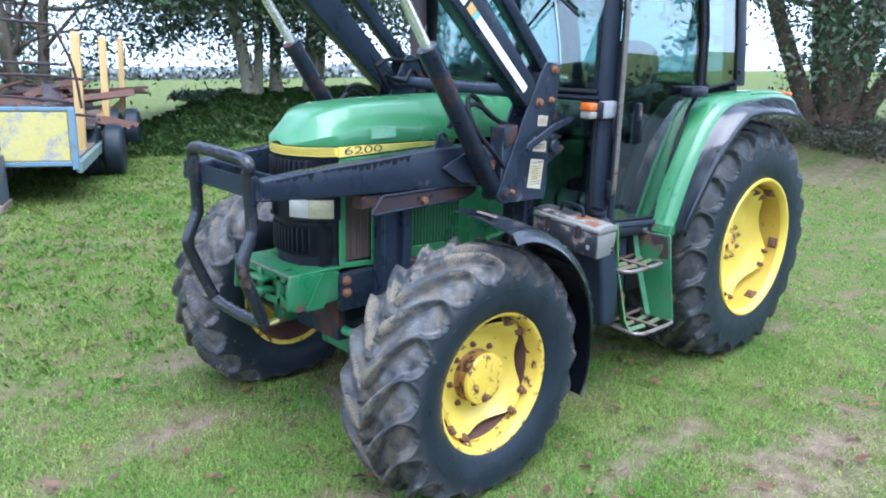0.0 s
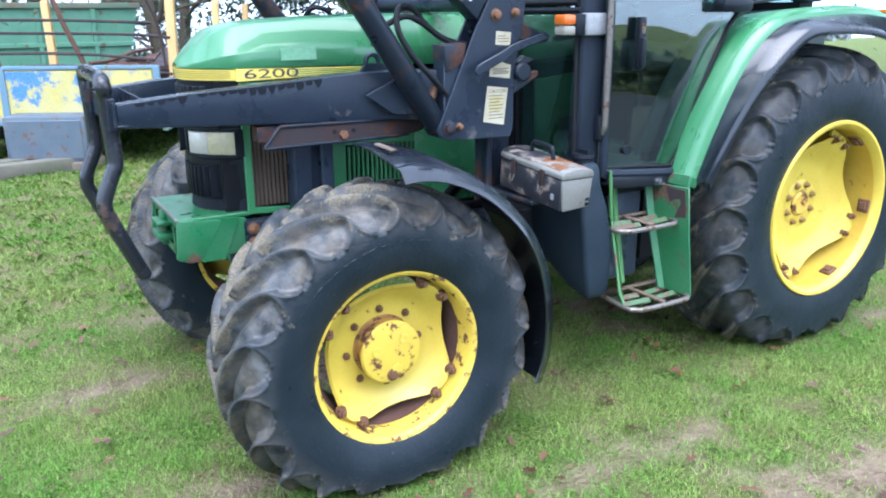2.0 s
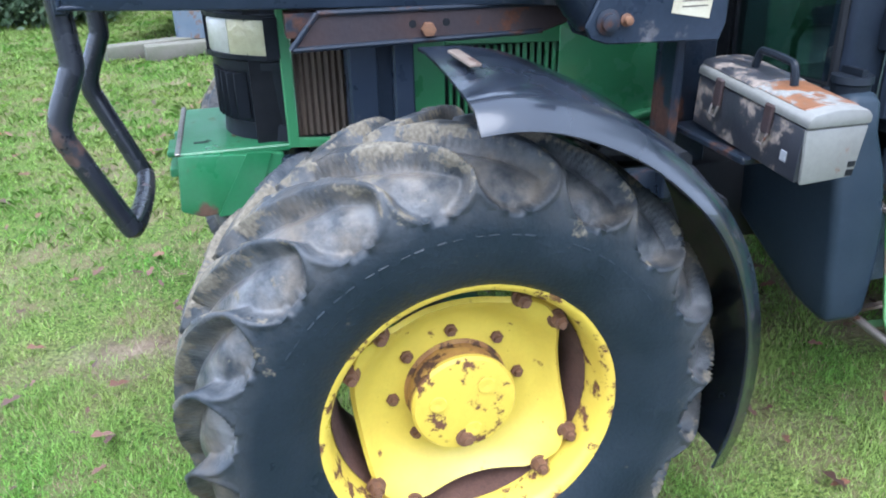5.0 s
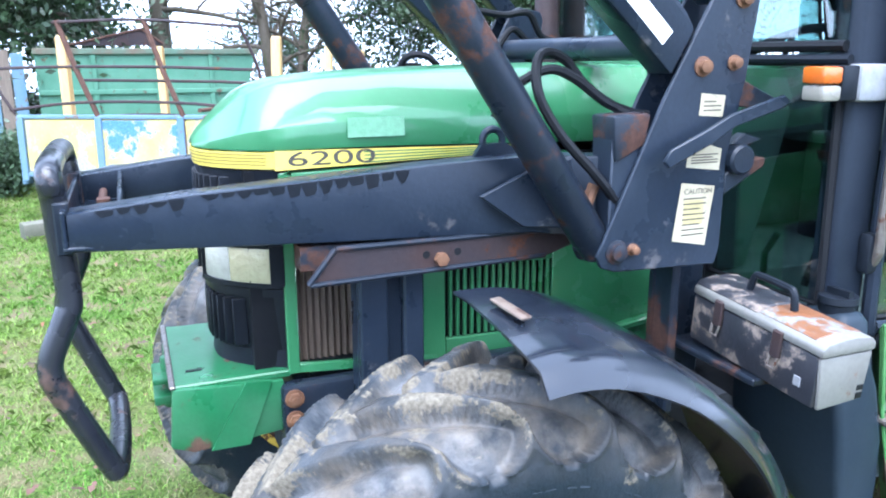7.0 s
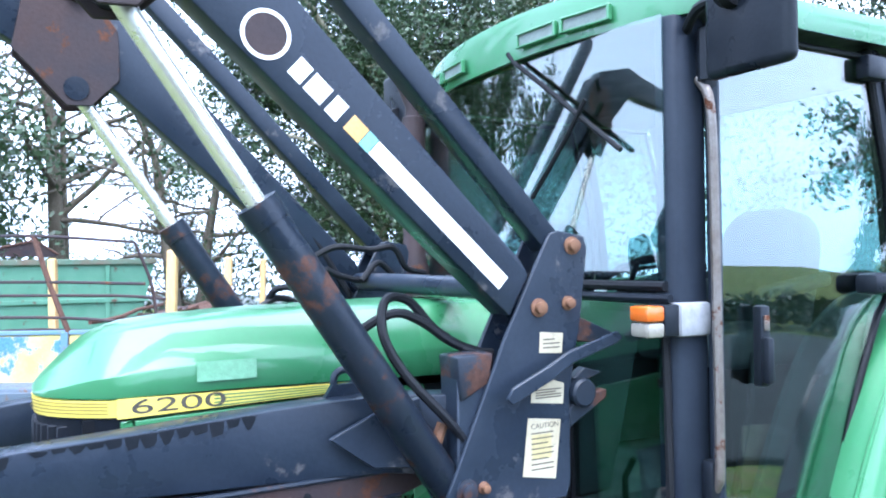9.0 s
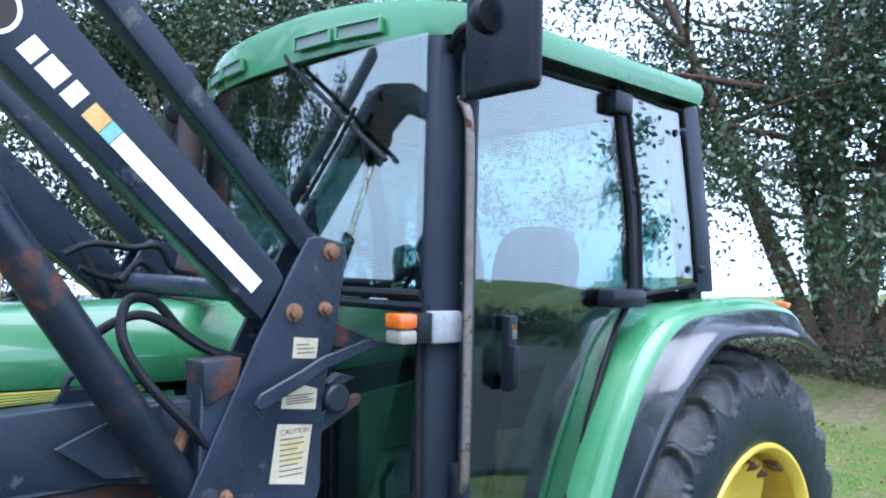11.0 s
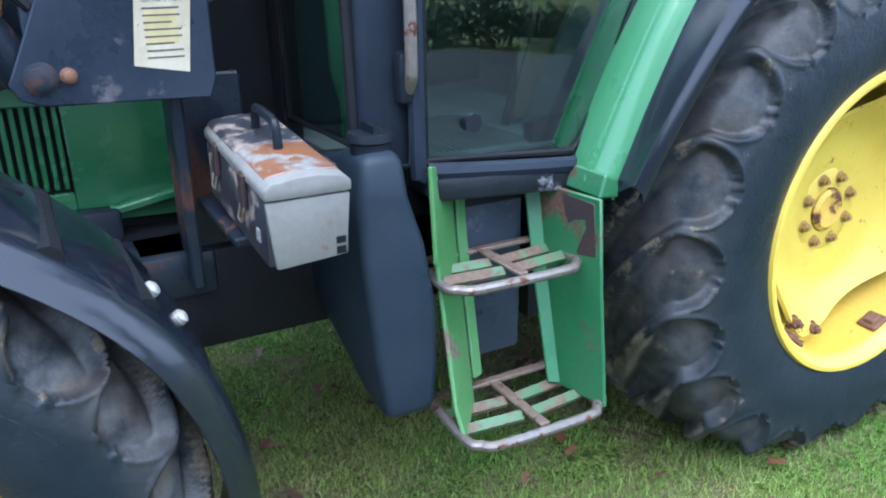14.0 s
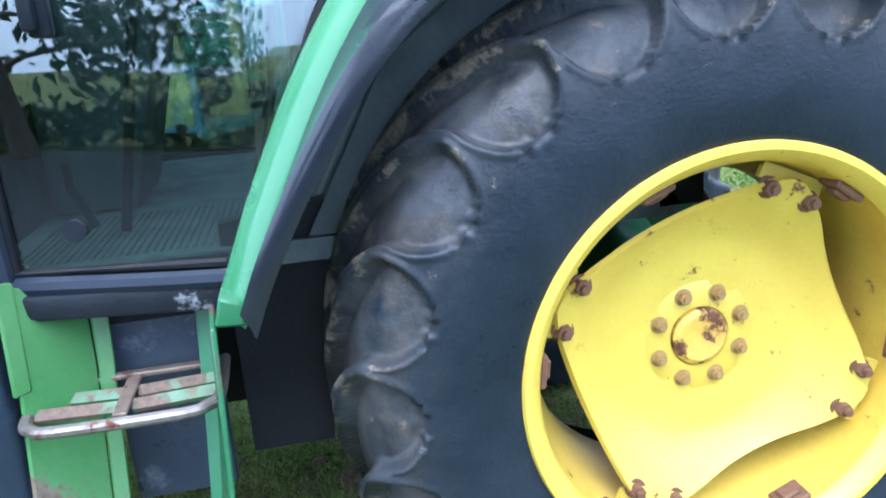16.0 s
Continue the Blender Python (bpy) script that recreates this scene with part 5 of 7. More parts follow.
# ---- tractor: steps and tanks ----
def steps(s):
    def plate(lines, name, parent, label="", paint=step_green_lit):
        """A sheet between a front edge and a back edge, 12 mm thick, with a folded front lip."""
        bm = loft(B(), [[Vector((x, s * y, z)) for x, y, z in row] for row in lines])
        return part(name, bevel(thicken(bm, 0.010), 0.003, 1), paint, parent, label)
    fore = [(1.100, 0.752, 0.995), (1.098, 0.775, 0.815), (1.096, 0.858, 0.50), (1.096, 0.900, 0.44)]
    aft = [(1.200, 0.655, 0.925), (1.200, 0.672, 0.80), (1.194, 0.752, 0.49), (1.188, 0.775, 0.448)]
    st = plate([fore, aft], "boarding_steps", tractor, "green two-tread boarding steps with worn paint")
    plate([[(1.230, 0.640, 0.92), (1.228, 0.660, 0.80), (1.222, 0.740, 0.49)], [(x, y - 0.002, z) for x, y, z in aft[:3]]], "back_flange", st)
    plate([[(1.093, 0.764, 1.002), (1.091, 0.788, 0.80)], [(1.116, 0.742, 0.995), (1.114, 0.766, 0.80)]], "lap_plate", st, "overlapping upper plate")
    # outer plate and its flange take darker greens, their shade in the paint
    plate([[(1.452, 0.862, 0.905), (1.446, 0.89, 0.70), (1.438, 0.935, 0.44)], [(1.430, 0.665, 0.90), (1.420, 0.722, 0.70), (1.402, 0.815, 0.45)]], "outer_plate", st, "green plate with its shade painted darker and a rust patch", step_green_shaded)
    plate([[(1.448, 0.848, 0.893), (1.447, 0.860, 0.83), (1.444, 0.866, 0.775)], [(1.438, 0.742, 0.896), (1.436, 0.762, 0.85), (1.437, 0.812, 0.765)]], "rust_patch", st, "brown rusted patch", rust_brown)
    plate([[(1.430, 0.663, 0.90), (1.420, 0.720, 0.70), (1.402, 0.813, 0.45)], [(1.393, 0.647, 0.90), (1.388, 0.702, 0.70), (1.376, 0.792, 0.45)]], "back_flange", st, "", green_worn)
    for z, yf, yb, xa, xb in ((0.755, 0.845, 0.66, 1.10, 1.43), (0.445, 0.945, 0.72, 1.095, 1.43)):
        path = [(xa, yb, z + 0.012), (xa, yf - 0.05, z), (xa + 0.02, yf - 0.018, z), (xa + 0.06, yf, z), (xb - 0.06, yf + 0.004, z), (xb - 0.02, yf - 0.014, z), (xb, yf - 0.05, z), (xb, yb, z + 0.012)]
        tread = part("tread", tube(B(), catmull([(x, s * y, zz) for x, y, zz in path], 4), 0.011, 10), bare_steel, st, "step hoop of rubbed bare steel")
        xm = (xa + xb) / 2
        for x0, x1 in ((xa + 0.006, xm - 0.012), (xm + 0.012, xb - 0.006)):
            for k in (0.40, 0.70):
                y = yb + (yf - yb) * k
                bow = 0.014 if x0 < xm - 0.05 else -0.014
                rows = [[(x, s * (y + dy + bow * (x - xm) / 0.16), z + dz) for dy, dz in ((-0.009, 0.010), (0.007, -0.004), (0.004, -0.012), (-0.012, 0.002))] for x in np.linspace(x0, x1, 4)]
                part("slat", loft(B(), rows, close_v=True, caps=True), slat_paint, tread, "tilted slat with rubbed green paint")
        part("back_bar", bevel(box(B(), xa, xb, *sorted((s * yb, s * (yb + 0.022))), z + 0.006, z + 0.016), 0.002, 1), slat_rust, tread, "rusty flat bar")
        part("tread_brace", bevel(prism(B(), [(xm - 0.014, s * yb), (xm + 0.012, s * yb), (xm + 0.014, s * (yf - 0.004)), (xm - 0.010, s * (yf - 0.004))], "z", z + 0.006, z + 0.014), 0.002, 1), slat_rust, tread, "worn rusty brace")
    part("tank_panel", bevel(box(B(), 1.205, 1.41, *sorted((s * 0.585, s * 0.625)), 0.46, 0.92), 0.015, 2), tank_plastic, tractor, "scuffed grey plastic tank behind the steps, sheen in its paler colour")


for s in (-1, 1):
    steps(s)
    # fuel tank with filler neck
    ring = []
    for z, xa, xb, ya, yb in ((0.475, 0.965, 1.06, 0.765, 0.805), (0.50, 0.955, 1.075, 0.68, 0.810), (0.60, 0.945, 1.085, 0.50, 0.806), (0.72, 0.935, 1.085, 0.30, 0.802), (0.85, 0.93, 1.07, 0.30, 0.785), (0.95, 0.935, 1.045, 0.30, 0.765), (1.02, 0.945, 1.035, 0.62, 0.765), (1.04, 0.955, 1.03, 0.66, 0.745)):
        ring.append([(xa, s * ya, z), (xb, s * ya, z), (xb, s * yb, z), (xa, s * yb, z)])
    tank = part("fuel_tank", bevel(loft(B(), ring, close_v=True, caps=True), 0.022, 3, 50), grey_plastic, tractor, "dark grey plastic fuel tank", angle=45)
    bm = tube(B(), [(0.993, s * 0.70, 1.03), (0.993, s * 0.70, 1.052), (0.993, s * 0.70, 1.056), (0.993, s * 0.70, 1.072)], [0.042, 0.042, 0.047, 0.045], 20)
    box(bm, 0.985, 1.001, s * 0.70 - 0.035, s * 0.70 + 0.035, 1.07, 1.088)
    part("filler_cap", bm, black_plastic, tank, "black ribbed filler cap")
part("wheel_arch_liner", prism(B(), [(1.45, 0.52), (1.62, 0.52), (1.66, 1.05), (1.45, 1.02)], "y", -0.60, -0.56), seal, tractor)

# exhaust stack by the far front pillar
bm = tube(B(), [(0.90, 0.60, 1.0), (0.90, 0.60, 1.70), (0.90, 0.60, 1.72), (0.90, 0.60, 2.28), (0.90, 0.60, 2.285), (0.90, 0.60, 2.33), (0.86, 0.60, 2.42)], [0.055, 0.055, 0.045, 0.045, 0.034, 0.034, 0.034], 16)
ex = part("exhaust_pipe", bm, rust_brown, tractor, "rusty upright exhaust pipe")
part("stack_clamp", tube(B(), [(0.90, 0.60, 2.27), (0.93, 0.64, 2.27), (1.0, 0.66, 2.27)], 0.014, 8), seal, ex)
# battery box and lines between bonnet and tank
part("step_box", bevel(box(B(), 0.30, 0.72, -0.46, -0.30, 0.70, 0.80), 0.01, 2), loader_rusty, tractor)
part("underbody", bevel(box(B(), 0.55, 1.5, -0.45, 0.45, 0.56, 0.80), 0.02, 2), seal, tractor)

# ---- front loader on the tractor ----
loader = thing("front_loader", "dark blue-grey front loader with raised boom on the tractor", "loader")


def taper(x):
    """Distance from the middle of the outer face of the lower beam."""
    return 0.330 + (x + 0.71) * 0.085 + max(0.0, x - 0.30) * 0.5


def face(x):
    """Distance from the middle of the mounting channel's outer face."""
    return 0.432 - (x + 0.254) * 0.08


def loader_side(s):
    mast = [(x + 0.014, z) for x, z in [(0.378, 1.190), (0.392, 1.163), (0.43, 1.150), (0.715, 1.142), (0.728, 1.18), (0.728, 1.40), (0.765, 1.58), (0.788, 1.755), (0.778, 1.783), (0.70, 1.797), (0.672, 1.79), (0.66, 1.77), (0.54, 1.545), (0.395, 1.225)]]
    bm = prism(B(), mast, "y", *sorted((s * 0.548, s * 0.560)))
    m1 = part("mast_plate", bevel(bm, 0.003, 1), loader_paint, loader, "dark grey mast side plate with stickers")
    bm = prism(B(), mast, "y", *sorted((s * 0.452, s * 0.464)))
    part("mast_plate", bevel(bm, 0.003, 1), loader_paint, loader)
    bm = prism(B(), [(0.66, 1.15), (0.715, 1.15), (0.72, 1.40), (0.755, 1.60), (0.70, 1.60), (0.66, 1.40)], "y", *sorted((s * 0.464, s * 0.548)))
    prism(bm, [(0.43, 1.475), (0.52, 1.478), (0.56, 1.20), (0.43, 1.18)], "y", *sorted((s * 0.464, s * 0.546)))
    part("mast_web", bevel(bm, 0.004, 1), loader_paint, loader)
    part("mast_cap", bevel(prism(B(), [(0.425, 1.505), (0.525, 1.51), (0.515, 1.44), (0.435, 1.40)], "y", *sorted((s * 0.46, s * 0.554))), 0.008, 2), loader_rusty, loader, "rust-tinted cover plate")
    for x, z, r, nm in ((0.752, 1.760, 0.019, "pivot_pin"), (0.650, 1.610, 0.019, "pivot_pin"), (0.444, 1.199, 0.024, "pivot_pin"), (0.488, 1.201, 0.012, "stop_bolt"), (0.738, 1.618, 0.015, "stop_bolt")):
        b = lathe(B(), [(r * 1.2, s * 0.559), (r * 1.2, s * 0.564), (r * 0.8, s * 0.566), (r * 0.8, s * 0.579), (r * 0.5, s * 0.581), (0.0004, s * 0.581)], 16, (x, 0, z))
        part(nm, b, bolt_mat if nm == "stop_bolt" or z > 1.6 else loader_rusty, m1)
    # stickers
    for pts, rows_of in (([(0.623, 1.509), (0.690, 1.504), (0.695, 1.553), (0.626, 1.559)], 3), ([(0.597, 1.391), (0.692, 1.380), (0.696, 1.430), (0.602, 1.459)], 4), ([(0.571, 1.218), (0.667, 1.201), (0.684, 1.343), (0.588, 1.355)], 9)):
        pts = [(x + 0.027, z - 0.008) for x, z in pts]
        lab = part("warning_sticker", prism(B(), pts, "y", *sorted((s * 0.560, s * 0.5615))), sticker, m1, "yellowed torn warning sticker")
        x0, x1 = max(pts[0][0], pts[3][0]) + 0.008, min(pts[1][0], pts[2][0]) - 0.006
        z0, z1 = max(pts[0][1], pts[1][1]) + 0.006, min(pts[2][1], pts[3][1]) - 0.008
        bm = B()
        for k in range(rows_of):
            z = z0 + (z1 - z0) * (k + 0.5) / rows_of
            if rows_of == 9 and k == 8:
                continue
            xe = x1 - (0.015 if k % 3 == 2 else 0)
            box(bm, x0, xe, *sorted((s * 0.5616, s * 0.562)), z - 0.0016, z + 0.0016)
        part("text_bar", bm, ink, lab)
        if rows_of == 9:
            w = pose((x0 + x1) / 2 + 0.008, s * 0.562, z1 - 0.002, 90, 0, 0 if s < 0 else 180)
            letters("caution", "CAUTION", 0.018, w, ink, lab, depth=0.0004)
            part("panel_tint", box(B(), x0 + 0.002, x1 - 0.006, *sorted((s * 0.5615, s * 0.5618)), z0 + 0.03, z1 - 0.022), mat("ochre_print", (0.42, 0.36, 0.17), None, 0.6, scale=20), lab)
    # valve bar and boss
    bm = B()
    pts = [(0.53, 1.405), (0.545, 1.39), (0.66, 1.44), (0.72, 1.475), (0.86, 1.515), (0.88, 1.53), (0.86, 1.545), (0.71, 1.505), (0.65, 1.475), (0.545, 1.43)]
    prism(bm, pts, "y", *sorted((s * 0.592, s * 0.604)))
    part("stand_bar", bevel(bm, 0.003, 1), loader_paint, loader, "flat grey steel bar")
    bm = lathe(B(), [(0.036, s * 0.50), (0.036, s * 0.575), (0.030, s * 0.581), (0.0005, s * 0.581)], 24, (0.775, 0, 1.395))
    prism(bm, [(0.74, 1.31), (0.86, 1.375), (0.86, 1.395), (0.80, 1.39), (0.74, 1.36)], "y", *sorted((s * 0.53, s * 0.56)))
    prism(bm, [(0.75, 1.43), (0.80, 1.425), (0.845, 1.44), (0.79, 1.455)], "y", *sorted((s * 0.53, s * 0.56)))
    prism(bm, [(0.76, 1.52), (0.93, 1.50), (0.95, 1.52), (0.76, 1.60)], "y", *sorted((s * 0.50, s * 0.515)))
    part("boss", bevel(bm, 0.003, 1, 50), loader_rusty, loader)
    # lower beam, tapering inwards to the front
    st = [(-0.695, 1.253, 1.331), (-0.46, 1.245, 1.358), (-0.2, 1.237, 1.377), (0.05, 1.232, 1.398), (0.2, 1.229, 1.406), (0.30, 1.226, 1.410), (0.48, 1.222, 1.412)]
    rows = [[(x, s * taper(x), a), (x, s * taper(x), b), (x, s * (taper(x) - 0.085), b), (x, s * (taper(x) - 0.085), a)] for x, a, b in st]
    beam = part("lower_beam", bevel(loft(B(), rows, close_v=True, caps=True), 0.006, 2), loader_paint, loader, "dark grey loader beam with flaking paint")
    for i in range(26):
        x = -0.62 + 0.034 * i
        zt_ = np.interp(x, [r[0] for r in st], [r[2] for r in st])
        hgt = 0.012 + 0.035 * abs(noise.noise((x * 14, s, 0.3)))
        if noise.noise((x * 5, 2.2, s)) > -0.12:
            w0, w1 = 0.012 + 0.012 * random.random(), 0.004 + 0.008 * random.random()
            bm = prism(B(), [(x - w0, zt_ - 0.004), (x + w0, zt_ - 0.003), (x + w1, zt_ - hgt), (x - w1, zt_ - hgt * 1.15)], "y", s * (taper(x) + 0.0004), s * (taper(x) + 0.0012))
            part("paint_flake", bm, nose_plastic, beam)
    eye = B()
    ringp = [(0.23 + 0.026 * math.cos(a), s * (taper(0.2) - 0.06), 1.442 + 0.026 * math.sin(a)) for a in [2 * math.pi * k / 20 for k in range(20)]]
    tube(eye, ringp, 0.009, 8, closed=True)
    prism(eye, [(0.175, 1.398), (0.31, 1.402), (0.265, 1.435), (0.20, 1.435)], "y", s * (taper(0.2) - 0.068), s * (taper(0.2) - 0.052))
    part("lifting_eye", eye, loader_paint, beam, "ring-shaped lifting eye")
    rim = [(0.160, 1.325), (0.295, 1.392), (0.37, 1.408), (0.39, 1.243), (0.262, 1.250)]
    rows = [[(x, s * (0.420 + d + max(0.0, x - 0.2) * 0.25), z) for x, z in rim] for d in (0.0, 0.014)]
    part("gusset", bevel(loft(B(), rows, close_v=True, caps=True), 0.003, 1), loader_paint, beam)
    # rusty channel under the beam
    chan = [(-0.240, 1.166), (-0.230, 1.157), (0.07, 1.156), (0.36, 1.155), (0.44, 1.176), (0.44, 1.218), (0.23, 1.226), (-0.164, 1.234), (-0.182, 1.234)]
    bm = B()
    lo = [bm.verts.new((x, s * (face(x) + 0.0), z)) for x, z in chan]
    hi = [bm.verts.new((x, s * (face(x) - 0.012), z)) for x, z in chan]
    bm.faces.new(lo), bm.faces.new(hi[::-1])
    for i in range(len(chan)):
        bm.faces.new((lo[i], hi[i], hi[(i + 1) % len(chan)], lo[(i + 1) % len(chan)]))
    ch = part("mounting_channel", bevel(bm, 0.003, 1), rust_brown, loader, "rusty brown mounting channel")
    bm = B()
    for (xa, za), (xb, zb) in (((-0.234, 1.160), (0.36, 1.159)), ((-0.176, 1.234), (0.40, 1.222)), ((-0.238, 1.161), (-0.176, 1.234))):
        rod(bm, (xa, s * (face(xa) + 0.001), za), (xb, s * (face(xb) + 0.001), zb), 0.0065, 8)
    part("channel_flange", bm, loader_rusty, ch)
    bm = box(B(), -0.24, 0.40, *sorted((s * 0.30, s * 0.365)), 1.175, 1.228)
    part("channel_core", bm, loader_rusty, ch)
    for x, z in ((0.038, 1.197), (0.118, 1.196)):
        part("bolt_hole", lathe(B(), [(0.009, s * (face(x) - 0.001)), (0.009, s * (face(x) + 0.0015)), (0.0004, s * (face(x) + 0.0015))], 12, (x, 0, z)), seal, ch)
    part("channel_bolt", lathe(B(), [(0.017, s * (face(0.03) - 0.005)), (0.016, s * (face(0.03) + 0.015)), (0.0004, s * (face(0.03) + 0.017))], 6, (0.074, 0, 1.184)), bolt_mat, ch)
    # uprights to the chassis
    up = part("front_upright", bevel(box(B(), -0.105, 0.05, *sorted((s * 0.27, s * 0.33)), 0.72, 1.175), 0.005, 1), loader_paint, loader, "dark steel upright")
    part("upright_flange", bevel(box(B(), -0.105, -0.035, *sorted((s * 0.331, s * 0.352)), 0.74, 1.17), 0.005, 1), loader_paint, up)
    part("upright_flange", bevel(box(B(), 0.0, 0.05, *sorted((s * 0.331, s * 0.362)), 0.74, 1.17), 0.005, 1), loader_paint, up)
    up = part("rear_upright", bevel(box(B(), 0.66, 0.82, *sorted((s * 0.40, s * 0.425)), 0.73, 1.17), 0.005, 1), loader_rusty, loader, "dark steel upright plate")
    part("upright_flange", bevel(box(B(), 0.66, 0.685, *sorted((s * 0.426, s * 0.50)), 0.73, 1.17), 0.005, 1), loader_rusty, up)
    part("upright_foot", bevel(box(B(), 0.58, 0.80, *sorted((s * 0.24, s * 0.399)), 0.72, 0.77), 0.005, 1), loader_rusty, up)
    # boom: lower stretch, elbow plate, upper stretch
    lowb = [(0.566, 1.592), (0.622, 1.690), (0.60, 1.725), (-0.20, 2.52), (-0.33, 2.60), (-0.40, 2.36), (-0.19, 2.262)]
    boom = part("boom", bevel(prism(B(), lowb, "y", *sorted((s * 0.475, s * 0.562))), 0.007, 2), loader_paint, loader, "dark grey loader boom arm")
    upb = [(-0.28, 2.30), (-0.20, 2.50), (-0.34, 2.61), (-0.75, 2.70), (-1.35, 2.66), (-1.35, 2.56), (-0.75, 2.55), (-0.45, 2.37)]
    part("boom_nose", bevel(prism(B(), upb, "y", *sorted((s * 0.480, s * 0.557))), 0.007, 2), loader_paint, boom)
    part("elbow_plate", bevel(prism(B(), [(-0.325, 2.20), (-0.255, 2.205), (-0.175, 2.29), (-0.18, 2.44), (-0.28, 2.58), (-0.44, 2.52), (-0.47, 2.36)], "y", *sorted((s * 0.562, s * 0.572))), 0.003, 1), rust_brown, boom, "rust-brown elbow plate")
    part("elbow_plate", bevel(prism(B(), [(-0.325, 2.20), (-0.255, 2.205), (-0.175, 2.29), (-0.18, 2.44), (-0.28, 2.58), (-0.44, 2.52), (-0.47, 2.36)], "y", *sorted((s * 0.465, s * 0.475))), 0.003, 1), rust_brown, boom)
    part("elbow_pin", rod(B(), (-0.295, s * 0.44, 2.545), (-0.295, s * 0.60, 2.545), 0.03, 16), loader_rusty, boom)
    # painted band with plain shapes on the boom
    d = Vector((-0.395, 0, 0.363)).normalized()
    nrm = Vector((d.z, 0, -d.x))

    def strip(p, length, width, material, name, lab=""):
        a = Vector(p)
        q = [a - nrm * width / 2, a + nrm * width / 2, a + nrm * width / 2 + d * length, a - nrm * width / 2 + d * length]
        return part(name, prism(B(), [(v.x, v.z) for v in q], "y", *sorted((s * 0.562, s * 0.5632))), material, boom, lab)
    strip((0.548, 0, 1.671), 0.445, 0.038, decal_white, "white_stripe", "long white stripe")
    p0 = Vector((0.548, 0, 1.671)) + d * 0.447
    strip(p0, 0.028, 0.040, decal_teal, "teal_band"), strip(p0 + d * 0.03, 0.045, 0.040, decal_orange, "orange_band")
    for k, (o, w) in enumerate(((0.095, 0.040), (0.142, 0.040), (0.176, 0.018), (0.200, 0.042))):
        strip(p0 + d * o, w * 0.85, 0.046, decal_white, "mark_bar", "worn white mark")
    c = p0 + d * 0.315
    rm = part("round_mark", lathe(B(), [(0.052, s * 0.562), (0.052, s * 0.5635), (0.044, s * 0.5637), (0.044, s * 0.5632), (0.040, s * 0.5632)], 32, (c.x, 0, c.z)), decal_white, boom, "round worn mark with a white ring")
    part("disc", lathe(B(), [(0.0435, s * 0.562), (0.0435, s * 0.5633), (0.0004, s * 0.5633)], 32, (c.x, 0, c.z)), rust_brown, rm)
    # parallel link
    a, b = Vector((0.705, 0, 1.765)), Vector((-0.25, 0, 2.745))
    dd = (b - a).normalized()
    nn = Vector((dd.z, 0, -dd.x)) * 0.030
    q = [a - nn, a + nn, b + nn, b - nn]
    part("link_bar", bevel(prism(B(), [(v.x, v.z) for v in q], "y", *sorted((s * 0.485, s * 0.55))), 0.006, 2), loader_paint, loader, "long grey linkage bar")
    # lift cylinder
    p, t_ = Vector((0.412, s * 0.512, 1.212)), Vector((-0.022, s * 0.512, 1.850))
    dr = (t_ - p).normalized()
    cyl = part("lift_cylinder", tube(B(), [p - dr * 0.02, p + dr * 0.02, p + dr * 0.025, t_ - dr * 0.05, t_ - dr * 0.049, t_], [0.036, 0.04, 0.043, 0.043, 0.046, 0.046], 24), loader_rusty, loader, "dark hydraulic lift cylinder with rust streaks")
    part("piston_rod", rod(B(), t_ - dr * 0.01, t_ + dr * 0.475, 0.022, 20), chrome, cyl, "bright chromed piston rod")
    end = t_ + dr * 0.49
    part("rod_eye", rod(B(), end + Vector((0, -0.05, 0)), end + Vector((0, 0.05, 0)), 0.036, 16), loader_rusty, cyl)
    part("inlet", rod(B(), p + dr * 0.10 + Vector((0.035, 0, 0.01)), p + dr * 0.13 + Vector((0.07, 0, 0.03)), 0.014, 8), bolt_mat, cyl)
    # hoses
    y = s * 0.54
    hoses = [[(0.447, y, 1.315), (0.40, y, 1.37), (0.315, y - s * 0.03, 1.47), (0.275, y - s * 0.06, 1.56), (0.30, y - s * 0.10, 1.635), (0.37, y - s * 0.12, 1.63), (0.43, y - s * 0.10, 1.56), (0.50, y - s * 0.06, 1.51), (0.56, y - s * 0.05, 1.50)],
             [(0.20, y - s * 0.12, 1.50), (0.235, y - s * 0.10, 1.565), (0.31, y - s * 0.08, 1.605), (0.38, y - s * 0.08, 1.585), (0.46, y - s * 0.07, 1.53), (0.54, y - s * 0.06, 1.50)]]
    for h in hoses:
        part("hydraulic_hose", tube(B(), catmull(h, 6), 0.0115, 8), seal, loader, "looped black hydraulic hose")
    h = [(0.58, y - s * 0.07, 1.60), (0.40, y - s * 0.05, 1.86), (0.10, y - s * 0.04, 2.09), (-0.15, y - s * 0.035, 2.30), (-0.35, y + s * 0.035, 2.46), (-0.9, y + s * 0.02, 2.62)]
    part("boom_hose", tube(B(), catmull(h, 6), 0.012, 8), seal, loader, "black hose along the boom")


for s in (-1, 1):
    loader_side(s)
for h in ([(0.40, 0.36, 1.74), (0.48, 0.35, 1.775), (0.60, 0.35, 1.765), (0.69, 0.35, 1.772), (0.745, 0.36, 1.70), (0.83, 0.38, 1.68)], [(0.44, 0.34, 1.70), (0.50, 0.35, 1.675), (0.60, 0.36, 1.655), (0.69, 0.36, 1.635), (0.70, 0.37, 1.58)],
          [(0.55, 0.30, 1.66), (0.62, 0.32, 1.72), (0.70, 0.33, 1.66), (0.78, 0.36, 1.655)]):
    part("valve_hose", tube(B(), catmull(h, 6), 0.011, 8), seal, loader, "black hose by the far mast")
